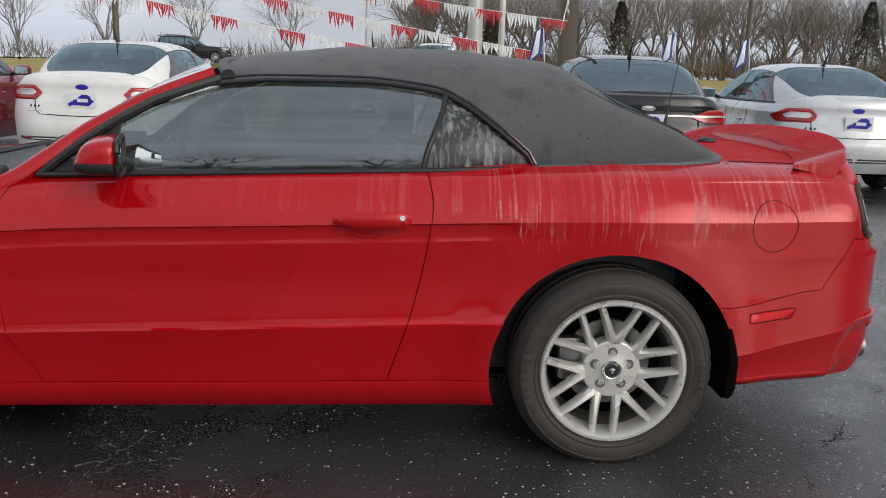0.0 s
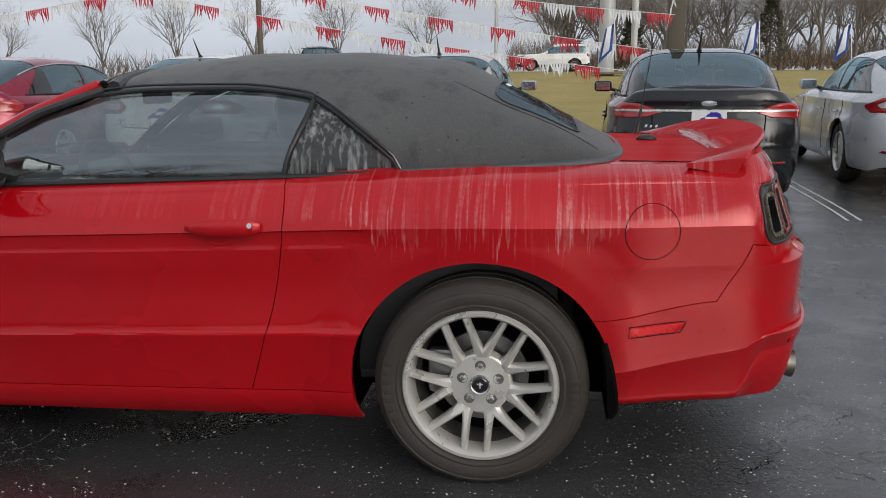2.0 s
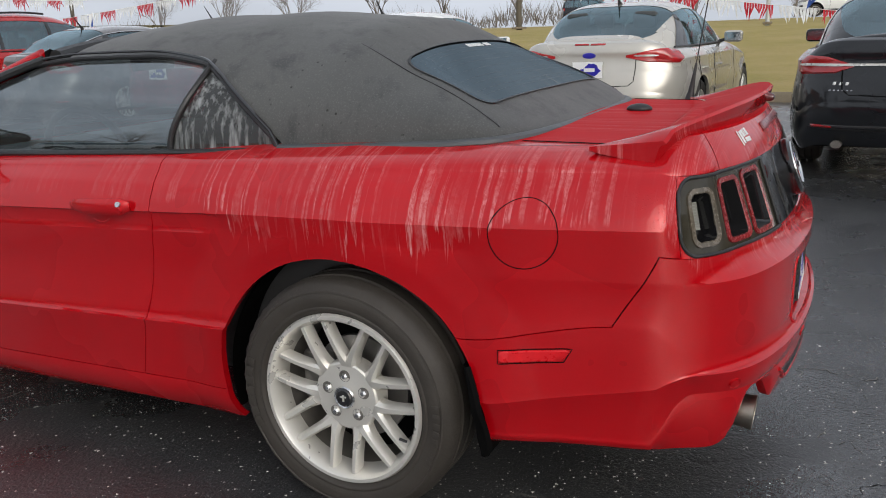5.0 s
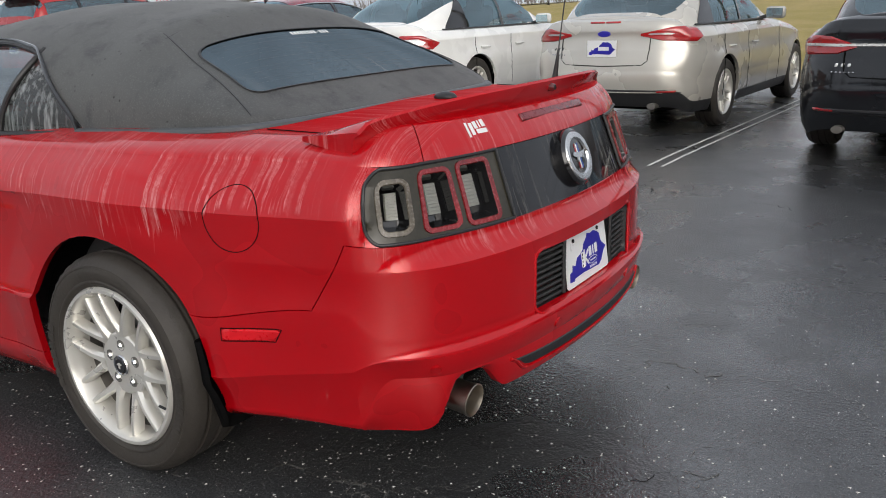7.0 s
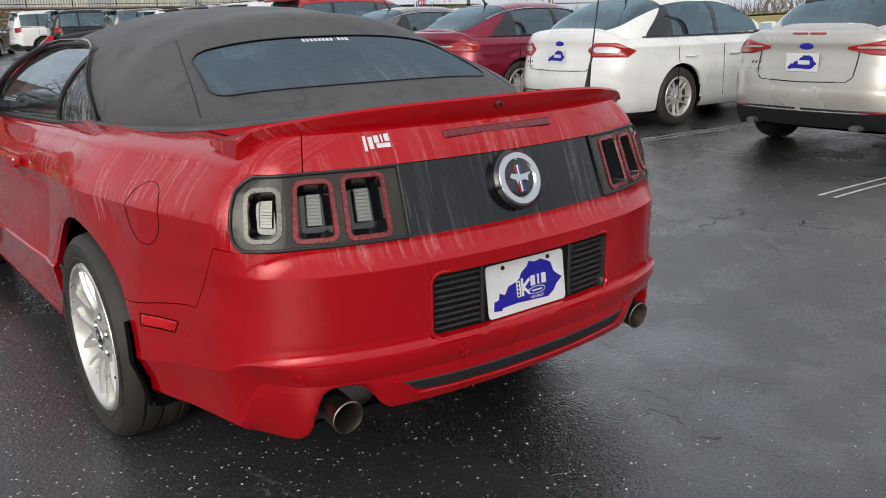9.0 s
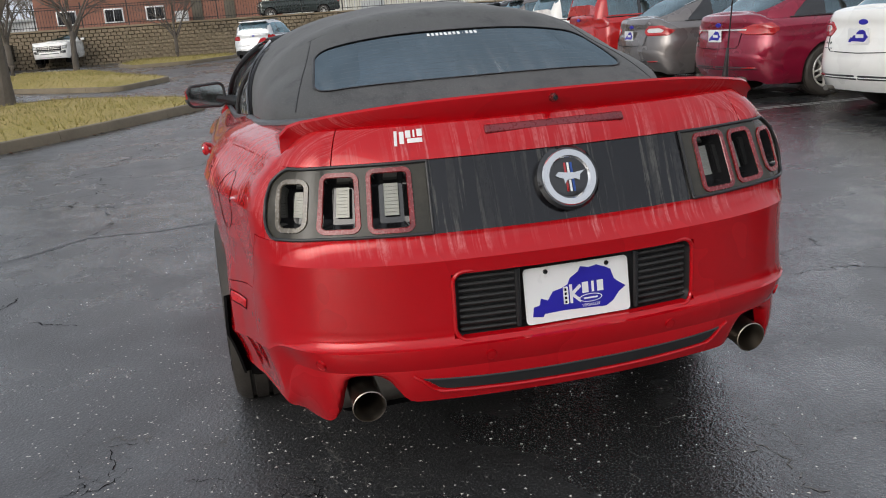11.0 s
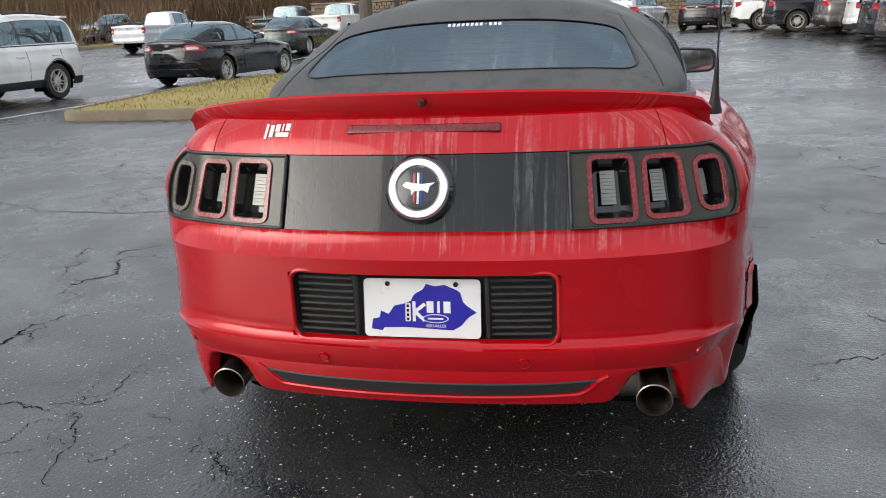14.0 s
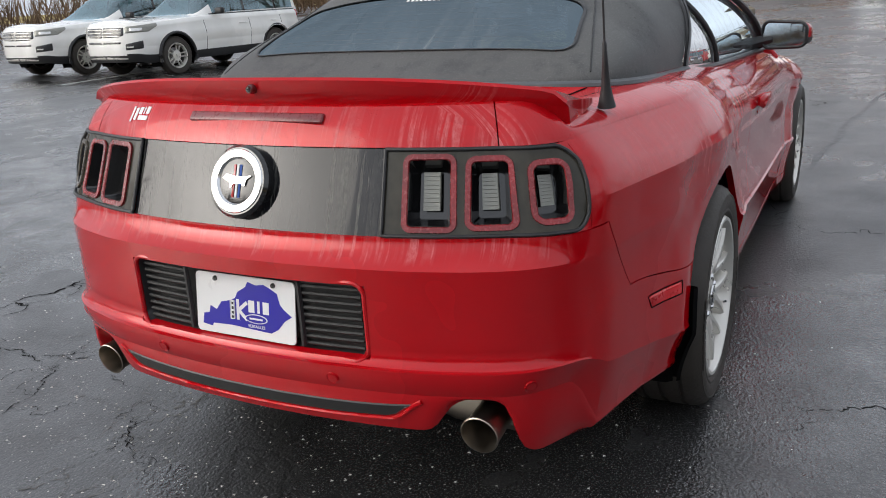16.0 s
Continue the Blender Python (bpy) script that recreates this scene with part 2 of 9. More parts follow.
def asphalt_material(name):
    """Sealed wet asphalt: dark binder, pale chips, grit, cracks, and a film of water that comes and goes."""
    m, n, l, p = material(name)
    vec = coords(n, l)
    wet = noise_tex(n, l, vec, 0.35, 5, 0.6)
    mid = noise_tex(n, l, vec, 3.0, 5)
    grain = noise_tex(n, l, vec, 160, 3, 0.7)
    chips = n.new("ShaderNodeTexVoronoi")
    chips.inputs["Scale"].default_value = 120.0
    l.new(vec, chips.inputs["Vector"])
    base = mix(n, l, span(n, l, wet, 0.35, 0.65), (0.016, 0.016, 0.016), (0.038, 0.039, 0.041))
    base = mix(n, l, maths(n, l, "MULTIPLY", span(n, l, mid, 0.4, 0.75), 0.45), base, (0.045, 0.044, 0.043))
    base = mix(n, l, maths(n, l, "MULTIPLY", span(n, l, grain, 0.55, 0.68), 0.85), base, (0.17, 0.168, 0.165))
    base = mix(n, l, maths(n, l, "MULTIPLY", span(n, l, grain, 0.46, 0.34), 0.8), base, (0.006, 0.006, 0.006))
    cell = n.new("ShaderNodeTexVoronoi")
    cell.feature, cell.inputs["Scale"].default_value = "DISTANCE_TO_EDGE", 0.42
    warp = n.new("ShaderNodeVectorMath")
    warp.operation = "MULTIPLY_ADD"
    wob = n.new("ShaderNodeTexNoise")
    wob.inputs["Scale"].default_value, wob.inputs["Detail"].default_value = 1.6, 6.0
    l.new(vec, wob.inputs["Vector"])
    l.new(wob.outputs["Color"], warp.inputs[0])
    warp.inputs[1].default_value = (1.6, 1.6, 0)
    l.new(vec, warp.inputs[2])
    l.new(warp.outputs[0], cell.inputs["Vector"])
    crack = maths(n, l, "MULTIPLY", span(n, l, cell.outputs["Distance"], 0.0, 0.006, 1.0, 0.0), span(n, l, noise_tex(n, l, vec, 0.8, 2), 0.45, 0.6))
    base = mix(n, l, maths(n, l, "MULTIPLY", crack, 0.45), base, (0.006, 0.006, 0.006))
    l.new(base, p.inputs["Base Color"])
    film = span(n, l, wet, 0.42, 0.56, 1.0, 0.42)
    film = maths(n, l, "MULTIPLY", film, span(n, l, mid, 0.42, 0.60, 1.0, 0.4))
    pool_ = noise_tex(n, l, coords(n, l, (0.55, 1.0, 1.0)), 0.9, 9, 0.66)
    film = maths(n, l, "MULTIPLY", film, span(n, l, pool_, 0.47, 0.53, 0.62, 1.0))
    l.new(film, p.inputs["Coat Weight"])
    # shallow water lies in sharp-edged patches
    pool = span(n, l, noise_tex(n, l, coords(n, l, (0.55, 1.0, 1.0)), 0.9, 9, 0.66), 0.47, 0.53)
    l.new(span(n, l, pool, 0.0, 1.0, 0.24, 0.10), p.inputs["Coat Roughness"])
    p.inputs["Coat IOR"].default_value = 1.45
    r = span(n, l, wet, 0.40, 0.60, 0.16, 0.36)
    r = maths(n, l, "ADD", r, maths(n, l, "MULTIPLY", span(n, l, mid, 0.35, 0.7, -0.04, 0.10), 1.0))
    l.new(r, p.inputs["Roughness"])
    p.inputs["Specular IOR Level"].default_value = 0.85
    h = maths(n, l, "ADD", maths(n, l, "MULTIPLY", chips.outputs["Distance"], 0.5), maths(n, l, "MULTIPLY", grain, 0.4))
    h = maths(n, l, "ADD", h, maths(n, l, "MULTIPLY", noise_tex(n, l, vec, 60, 3), 1.9))
    h = maths(n, l, "SUBTRACT", h, maths(n, l, "MULTIPLY", crack, 0.8))
    bump(n, l, p, h, 0.6, 0.003)
    soft = n.new("ShaderNodeBump")
    soft.inputs["Strength"].default_value, soft.inputs["Distance"].default_value = 0.75, 0.003
    l.new(h, soft.inputs["Height"])
    l.new(soft.outputs["Normal"], p.inputs["Coat Normal"])
    return m


def grass_material(name):
    m, n, l, p = material(name)
    vec = coords(n, l)
    big, fine = noise_tex(n, l, vec, 0.5, 4), noise_tex(n, l, vec, 22, 5, 0.7)
    base = mix(n, l, span(n, l, big, 0.35, 0.65), (0.35, 0.28, 0.06), (0.46, 0.34, 0.12))
    base = mix(n, l, span(n, l, fine, 0.4, 0.75), base, (0.17, 0.14, 0.05))
    l.new(base, p.inputs["Base Color"])
    p.inputs["Roughness"].default_value = 0.9
    bump(n, l, p, fine, 0.8, 0.03)
    return m


BLACK_PANEL = paint("streaked_gloss_black", (0.008, 0.008, 0.010), 0.0, 0.45, 0.70, 0.06, 0.0, (0.545, 0.575), (0.27, 0.265, 0.235))
RED = paint("candy_red_lacquer", (0.46, 0.0025, 0.007), 0.15, 0.80, low=0.735, spec=0.0, thin=(0.51, 0.58), dried=(0.62, 0.25, 0.25))
REFLECTOR = plain("grey_lamp_reflector", (0.26, 0.26, 0.23), 0.35, metal=0.3, var=0.2)
LENS_RING = plain("deep_red_light_ring", (0.21, 0.010, 0.013), 0.25, coat=0.4, scale=110, var=0.5, relief=0.2)
# smoked lens; the olive tint puts the mirrored trees into its colour
LENS_SMOKE = plain("smoked_lens", (0.040, 0.036, 0.026), 0.06, scale=40, var=0.5)
# a red ring with a beige reflection put into its base colour
RING_REFLECTED = plain("beaded_ring_beige_reflection", (0.105, 0.085, 0.060), 0.25, coat=0.5, scale=110, var=0.6, relief=0.3)
LENS_SMOKE.node_tree.nodes["Principled BSDF"].inputs["Specular IOR Level"].default_value = 0.35
BLACK_GLOSS = plain("gloss_black", (0.012, 0.012, 0.013), 0.08, coat=0.6, scale=8)
BLACK_TRIM = plain("black_trim", (0.018, 0.018, 0.019), 0.45, scale=60, var=0.2)
GRILLE_BLACK = plain("matt_ribbed_black", (0.020, 0.020, 0.019), 0.62, scale=240, var=0.5, relief=0.4)
BLACK_RUBBER = plain("tyre_rubber", (0.040, 0.034, 0.028), 0.62, scale=90, var=0.3, relief=0.3)
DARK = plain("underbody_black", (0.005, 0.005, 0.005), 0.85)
LENS_MARK = plain("red_marker_lens", (0.62, 0.006, 0.012), 0.3, coat=0.0, var=0.15, scale=60)
SILVER = plain("silver_wheel_paint", (0.68, 0.66, 0.61), 0.32, metal=0.5, coat=0.3, scale=14, var=0.08)
BARREL = plain("dusty_rim_barrel", (0.16, 0.15, 0.135), 0.5, metal=0.5, var=0.3)
CHROME = plain("chrome", (0.66, 0.66, 0.66), 0.16, metal=1.0, var=0.04)
STEEL = plain("brake_steel", (0.30, 0.29, 0.28), 0.38, metal=0.9, var=0.2)
PIPE = plain("exhaust_steel", (0.34, 0.30, 0.25), 0.36, metal=1.0, var=0.25)
CLOTH = cloth_material("black_soft_top_cloth")
TRIM_GREY = plain("weathered_grey_rubber", (0.07, 0.075, 0.08), 0.5, scale=50, var=0.3)
GLASS = glass("side_glass", (0.25, 0.30, 0.30), film=0.25, gloss_k=4.4, gloss_tint=(0.84, 0.93, 0.97), grain=(9, 9, 1.5))
RUN_GLASS = glass("rain_streaked_side_glass", (0.12, 0.145, 0.135), film=0.66, gloss_k=0.7, veil0=0.7, grain=(60, 60, 1.6))
# blue gloss_tint and low gloss_k stand for a darker sky mirrored in it
REAR_GLASS = glass("tinted_rear_glass", (0.060, 0.082, 0.115), film=0.28, gloss_k=0.26, gloss_tint=(0.50, 0.64, 0.72), grain=(2, 46, 2), veil0=0.1)
CLEAR = glass("clear_glass", (0.85, 0.88, 0.87))
SEAT = plain("charcoal_seat_leather", (0.035, 0.035, 0.036), 0.5, scale=40, relief=0.2)
WHITE = plain("white_enamel", (0.78, 0.78, 0.77), 0.35, scale=12, var=0.05)
BLUE = plain("blue_ink", (0.018, 0.014, 0.32), 0.4, var=0.08)
LENS_RED = plain("red_lens", (0.36, 0.010, 0.012), 0.14, coat=0.8, var=0.15)
LENS_DARK = plain("smoked_red_lens", (0.10, 0.012, 0.012), 0.12, coat=0.8)
LENS_BRAKE = plain("dull_red_lens", (0.16, 0.008, 0.012), 0.3, coat=0.4, scale=80, var=0.3)
LENS_CLEAR = plain("clear_lamp_lens", (0.70, 0.70, 0.68), 0.15, metal=0.5, coat=0.8)
MIRROR = plain("mirror_glass", (0.52, 0.54, 0.55), 0.09, metal=1.0, var=0.02)
ASPHALT = asphalt_material("wet_asphalt")
GRASS = grass_material("winter_grass")
LINE = plain("worn_white_line_paint", (0.55, 0.55, 0.52), 0.5, scale=25, var=0.35)
BARK = plain("grey_brown_bark", (0.11, 0.095, 0.08), 0.9, scale=25, var=0.35, relief=0.6)
BRUSH = plain("brown_winter_brush", (0.18, 0.115, 0.065), 0.95, scale=2.0, var=0.4)
# paler than BARK: the haze of distance is mixed into the colour
FAR_BARK = plain("haze_paled_bark", (0.20, 0.175, 0.15), 0.95, scale=1.0, var=0.3)
EVERGREEN = plain("dark_cedar_green", (0.075, 0.075, 0.045), 0.9, scale=3.0, var=0.4)
CONCRETE = plain("weathered_kerb_concrete", (0.19, 0.155, 0.105), 0.85, scale=18, var=0.3, relief=0.5)
LEAF_LITTER = plain("brown_leaf_litter", (0.13, 0.06, 0.03), 0.9, scale=40, var=0.5)
STONE = plain("tan_wall_block", (0.22, 0.175, 0.115), 0.9, scale=5, var=0.5, relief=0.7)
BRICK = plain("red_brown_brick", (0.28, 0.13, 0.09), 0.85, scale=6, var=0.3)
POST_BROWN = plain("brown_steel_post", (0.10, 0.085, 0.06), 0.6, scale=8)
POST_WHITE = plain("galvanised_post", (0.50, 0.51, 0.50), 0.5, metal=0.3, scale=5)
FRINGE_RED = plain("red_foil_fringe", (0.50, 0.02, 0.03), 0.25, coat=0.4)
FRINGE_WHITE = plain("silver_white_fringe", (0.75, 0.76, 0.76), 0.25, coat=0.4)
IRON = plain("black_iron_fence", (0.02, 0.02, 0.02), 0.5)
FLAG_BLUE = plain("blue_flag_cloth", (0.03, 0.08, 0.30), 0.8)
SIDING = plain("pale_metal_siding", (0.62, 0.60, 0.52), 0.6, scale=2, var=0.1)
GRIT = plain("pale_salt_grit", (0.62, 0.60, 0.56), 0.7, var=0.3)
BLADE = plain("dry_grass_blade", (0.26, 0.22, 0.07), 0.85, scale=1.5, var=0.4)
CRACK_PALE = plain("grit_filled_crack", (0.15, 0.145, 0.135), 0.9, scale=60, var=0.6)
SEALER = plain("tar_sealed_seam", (0.020, 0.020, 0.021), 0.34, scale=14, var=0.4)
CRACK = plain("open_crack", (0.012, 0.012, 0.012), 0.9)
# hardly any specular: the shade in wells and gaps is in the black itself
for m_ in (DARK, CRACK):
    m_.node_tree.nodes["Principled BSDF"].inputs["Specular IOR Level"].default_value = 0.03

# ---- mesh kit ----
def link(name, me, mat, parent=None, label="", smooth=35):
    mats = mat if isinstance(mat, (list, tuple)) else [mat]
    for k in mats:
        me.materials.append(k)
    if smooth is not None:
        me.shade_smooth()
        me.set_sharp_from_angle(angle=radians(smooth))
    ob = new(name, me)
    if parent is not None:
        ob.parent = parent
    if label:
        ob["label"] = label
    return ob


def part(name, bm, mat, parent=None, label="", smooth=35):
    """One bmesh as one mesh object, under a thing or a part."""
    me = bpy.data.meshes.new(name)
    bm.to_mesh(me)
    bm.free()
    return link(name, me, mat, parent, label, smooth)


def poly(name, verts, faces, mat, parent=None, label="", smooth=35):
    me = bpy.data.meshes.new(name)
    me.from_pydata([tuple(map(float, v)) for v in verts], [], [tuple(int(i) for i in f) for f in faces])
    me.update()
    return link(name, me, mat, parent, label, smooth)


def thing(name, label, category, group="", kind="", at=None):
    ob = new(name)
    ob.empty_display_size = 0.1
    if at is not None:
        ob.matrix_basis = at
    return tagged(ob, label, category, group, kind)


def pchip(x, xs, ys):
    """A smooth curve through (xs, ys) that never overshoots."""
    xs, ys, x = np.asarray(xs, float), np.asarray(ys, float), np.asarray(x, float)
    h, d = np.diff(xs), np.diff(ys) / np.diff(xs)
    m = np.zeros(len(xs))
    m[1:-1] = np.where(d[:-1] * d[1:] > 0, 2 * d[:-1] * d[1:] / np.where(d[:-1] + d[1:] == 0, 1, d[:-1] + d[1:]), 0)
    m[0], m[-1] = d[0], d[-1]
    i = np.clip(np.searchsorted(xs, x) - 1, 0, len(h) - 1)
    t = np.clip((x - xs[i]) / h[i], 0, 1)
    return (2 * t**3 - 3 * t**2 + 1) * ys[i] + (t**3 - 2 * t**2 + t) * h[i] * m[i] + (-2 * t**3 + 3 * t**2) * ys[i + 1] + (t**3 - t**2) * h[i] * m[i + 1]


def step(x, a, b):
    t = np.clip((np.asarray(x, float) - a) / (b - a), 0, 1)
    return t * t * (3 - 2 * t)


def box_bm(sx, sy, sz, bevel=0.0, at=(0, 0, 0), segments=2, bm=None):
    """A bevelled box, centred on at, added to bm."""
    bm = bm or bmesh.new()
    made = bmesh.ops.create_cube(bm, size=1.0, matrix=Matrix.Translation(at) @ Matrix.Diagonal((sx, sy, sz, 1)))
    if bevel:
        edges = list({e for v in made["verts"] for e in v.link_edges})
        bmesh.ops.bevel(bm, geom=edges, offset=bevel, segments=segments, affect="EDGES", profile=0.5)
    return bm


def lathe(profile, segs=48, axis="y", bm=None, caps=False):
    """Turns a profile of (radius, along) round an axis."""
    bm = bm or bmesh.new()
    rings = []
    for r, a in profile:
        ring = []
        for k in range(segs):
            c, s = math.cos(2 * math.pi * k / segs) * r, math.sin(2 * math.pi * k / segs) * r
            ring.append(bm.verts.new({"y": (c, a, s), "z": (c, s, a), "x": (a, c, s)}[axis]))
        rings.append(ring)
    for p, q in zip(rings, rings[1:]):
        for k in range(segs):
            bm.faces.new((p[k], p[(k + 1) % segs], q[(k + 1) % segs], q[k]))
    if caps:
        bm.faces.new(rings[0])
        bm.faces.new(rings[-1])
    bmesh.ops.recalc_face_normals(bm, faces=bm.faces)
    return bm


def tube(points, radius, segs=8, bm=None, flat=1.0, closed_ends=True):
    """A round bar along points; radius may be a list."""
    bm = bm or bmesh.new()
    pts = [Vector(p) for p in points]
    rings = []
    for i, p in enumerate(pts):
        d = (pts[min(i + 1, len(pts) - 1)] - pts[max(i - 1, 0)]).normalized()
        side = d.cross(Vector((0, 0, 1)))
        side = side.normalized() if side.length > 1e-3 else Vector((1, 0, 0))
        up = side.cross(d)
        r = radius[i] if isinstance(radius, (list, tuple)) else radius
        rings.append([bm.verts.new(p + r * (math.cos(2 * math.pi * k / segs) * side + flat * math.sin(2 * math.pi * k / segs) * up)) for k in range(segs)])
    for a, b in zip(rings, rings[1:]):
        for k in range(segs):
            bm.faces.new((a[k], a[(k + 1) % segs], b[(k + 1) % segs], b[k]))
    if closed_ends:
        bm.faces.new(rings[0][::-1])
        bm.faces.new(rings[-1])
    return bm


def grid_bm(P, mask=None, bm=None):
    """A sheet over an array of points [rows, columns, 3]; mask picks faces."""
    bm = bm or bmesh.new()
    R, C = P.shape[:2]
    use = np.ones((R - 1, C - 1), bool) if mask is None else mask
    need = np.zeros((R, C), bool)
    for a in (0, 1):
        for b in (0, 1):
            need[a : R - 1 + a, b : C - 1 + b] |= use
    vs = {}
    for r, c in zip(*np.nonzero(need)):
        vs[r, c] = bm.verts.new(P[r, c])
    for r, c in zip(*np.nonzero(use)):
        bm.faces.new((vs[r, c], vs[r, c + 1], vs[r + 1, c + 1], vs[r + 1, c]))
    return bm


def rim_in(bm, depth, inward, gap=0.0):
    """Folds the open border of a sheet inward, so that it has an edge with depth. inward: a direction, or a function of a place."""
    bm.normal_update()
    border = [e for e in bm.edges if e.is_boundary]
    if gap:
        moves = {}
        for v in {v for e in border for v in e.verts}:
            mid = sum((f.calc_center_median() for f in v.link_faces), Vector()) / len(v.link_faces)
            d = mid - v.co
            moves[v] = d.normalized() * gap if d.length > gap else Vector()
        for v, d in moves.items():
            v.co += d
    made = bmesh.ops.extrude_edge_only(bm, edges=border)["geom"]
    for v in made:
        if isinstance(v, bmesh.types.BMVert):
            v.co += Vector(inward(v.co) if callable(inward) else inward) * depth
    return bm


def flip(bm):
    """The mirror image across the plane y = 0."""
    other = bm.copy()
    for v in other.verts:
        v.co.y = -v.co.y
    bmesh.ops.reverse_faces(other, faces=other.faces)
    return other


class Shell:
    """The skin of a car below its windows: a plan outline, from the middle of the nose round one flank to the middle of the tail, lifted through key
    rows. Each key row has its height and inset on the flank, the tail and the nose."""

    def __init__(self, plan, rows, marks, wide=0.03, sub=5, heights=None, bulge=(), shelves=(), turn_in=(0.36, 0.97)):
        self.shelves = list(shelves)
        pts = np.array(plan, float)
        s = np.r_[0, np.cumsum(np.hypot(*np.diff(pts, axis=0).T))]
        u = np.linspace(0, s[-1], 1500)
        t = self.tangents(s, pts)
        i = np.clip(np.searchsorted(s, u) - 1, 0, len(s) - 2)
        h, k = (s[i + 1] - s[i])[:, None], ((u - s[i]) / (s[i + 1] - s[i]))[:, None]
        self.xy = (2 * k**3 - 3 * k**2 + 1) * pts[i] + (k**3 - 2 * k**2 + k) * h * t[i] + (-2 * k**3 + 3 * k**2) * pts[i + 1] + (k**3 - k**2) * h * t[i + 1]
        self.u = u
        d = np.gradient(self.xy, axis=0)
        n = np.stack([-d[:, 1], d[:, 0]], 1)
        n /= np.linalg.norm(n, axis=1)[:, None]
        self.n = n if (n[len(n) // 2, 1] < 0) else -n
        self.hold = step(self.n[:, 0], *turn_in)
        self.tail, self.nose = step(self.n[:, 0], 0.36, 0.97), step(-self.n[:, 0], 0.25, 0.8)
        self.rows, self.marks, self.heights = rows, marks, heights
        ts, ks = [], []
        fracs = np.r_[0, 0.06, np.linspace(0, 1, sub + 1)[1:-1], 0.94]
        for r in range(len(rows) - 1):
            for f in fracs:
                ts.append(f), ks.append(r)
        ts.append(1.0), ks.append(len(rows) - 2)
        self.frac, self.key, self.per = np.array(ts), np.array(ks), len(fracs)
        self.bulge = bulge
        self.build(wide)

    @staticmethod
    def tangents(s, p):
        t = np.zeros_like(p)
        t[1:-1] = (p[2:] - p[:-2]) / (s[2:] - s[:-2])[:, None]
        t[0], t[-1] = (0, -1), (0, 1)
        return t

    def u_at_x(self, x):
        side = np.abs(self.n[:, 1]) > 0.35
        return float(np.interp(x, self.xy[side, 0], self.u[side]))

    def u_at_tail_y(self, y):
        sel = self.xy[:, 0] > np.median(self.xy[:, 0]) + 0.6
        return float(np.interp(y, self.xy[sel, 1], self.u[sel]))

    def build(self, wide):
        key_z = np.array([r[0] for r in self.rows])
        zrow = (1 - self.frac) * key_z[self.key] + self.frac * key_z[self.key + 1]
        ctrl = np.array([[m(z) if callable(m) else m for m in self.marks] for z in zrow])
        mean = ctrl.mean(0)
        cols, self.mark_col = [0.0], [0]
        for i in range(len(mean) - 1):
            count = max(1, int(round((mean[i + 1] - mean[i]) / wide)))
            cols += [i + (k + 1) / count for k in range(count)]
            self.mark_col.append(len(cols) - 1)
        cols = np.array(cols)
        i = np.minimum(cols.astype(int), len(mean) - 2)
        f = cols - i
        U = ctrl[:, i] * (1 - f) + ctrl[:, i + 1] * f
        X, Y = np.interp(U, self.u, self.xy[:, 0]), np.interp(U, self.u, self.xy[:, 1])
        NX, NY = np.interp(U, self.u, self.n[:, 0]), np.interp(U, self.u, self.n[:, 1])
        wt, wn_ = np.interp(U, self.u, self.tail), np.interp(U, self.u, self.nose)
        A = np.array([r[:6] for r in self.rows], float)
        wh = np.interp(U, self.u, self.hold)
        z, off = np.zeros_like(U), np.zeros_like(U)
        for k in range(3):
            w = (1 - wt - wn_, wt, wn_)[k]
            zk = A[:, 2 * k] if True else 0
            ok = A[:, 2 * k + 1]
            t, r = self.frac, self.key
            b = np.array([self.bulge[q][k] if q < len(self.bulge) else 0.0 for q in r])
            z += (1 - wh - wn_, wh, wn_)[k] * ((1 - t) * zk[r] + t * zk[r + 1])[:, None]
            e = np.where(np.isin(r, self.shelves), t**0.35, t)
            off += w * ((1 - e) * ok[r] + e * ok[r + 1] + b * 4 * t * (1 - t))[:, None]
        P = np.stack([X + NX * off, Y + NY * off, z], -1)
        if self.heights:
            P = self.heights(self, P, U, wt, wn_)
        self.P, self.U, self.N = P, U, np.stack([NX, NY, 0 * NX], -1)

    def col(self, m):
        return self.mark_col[m]

    def row(self, k):
        return k * self.per

    def sheet(self, cut=None):
        return np.ones((self.P.shape[0] - 1, self.P.shape[1] - 1), bool)


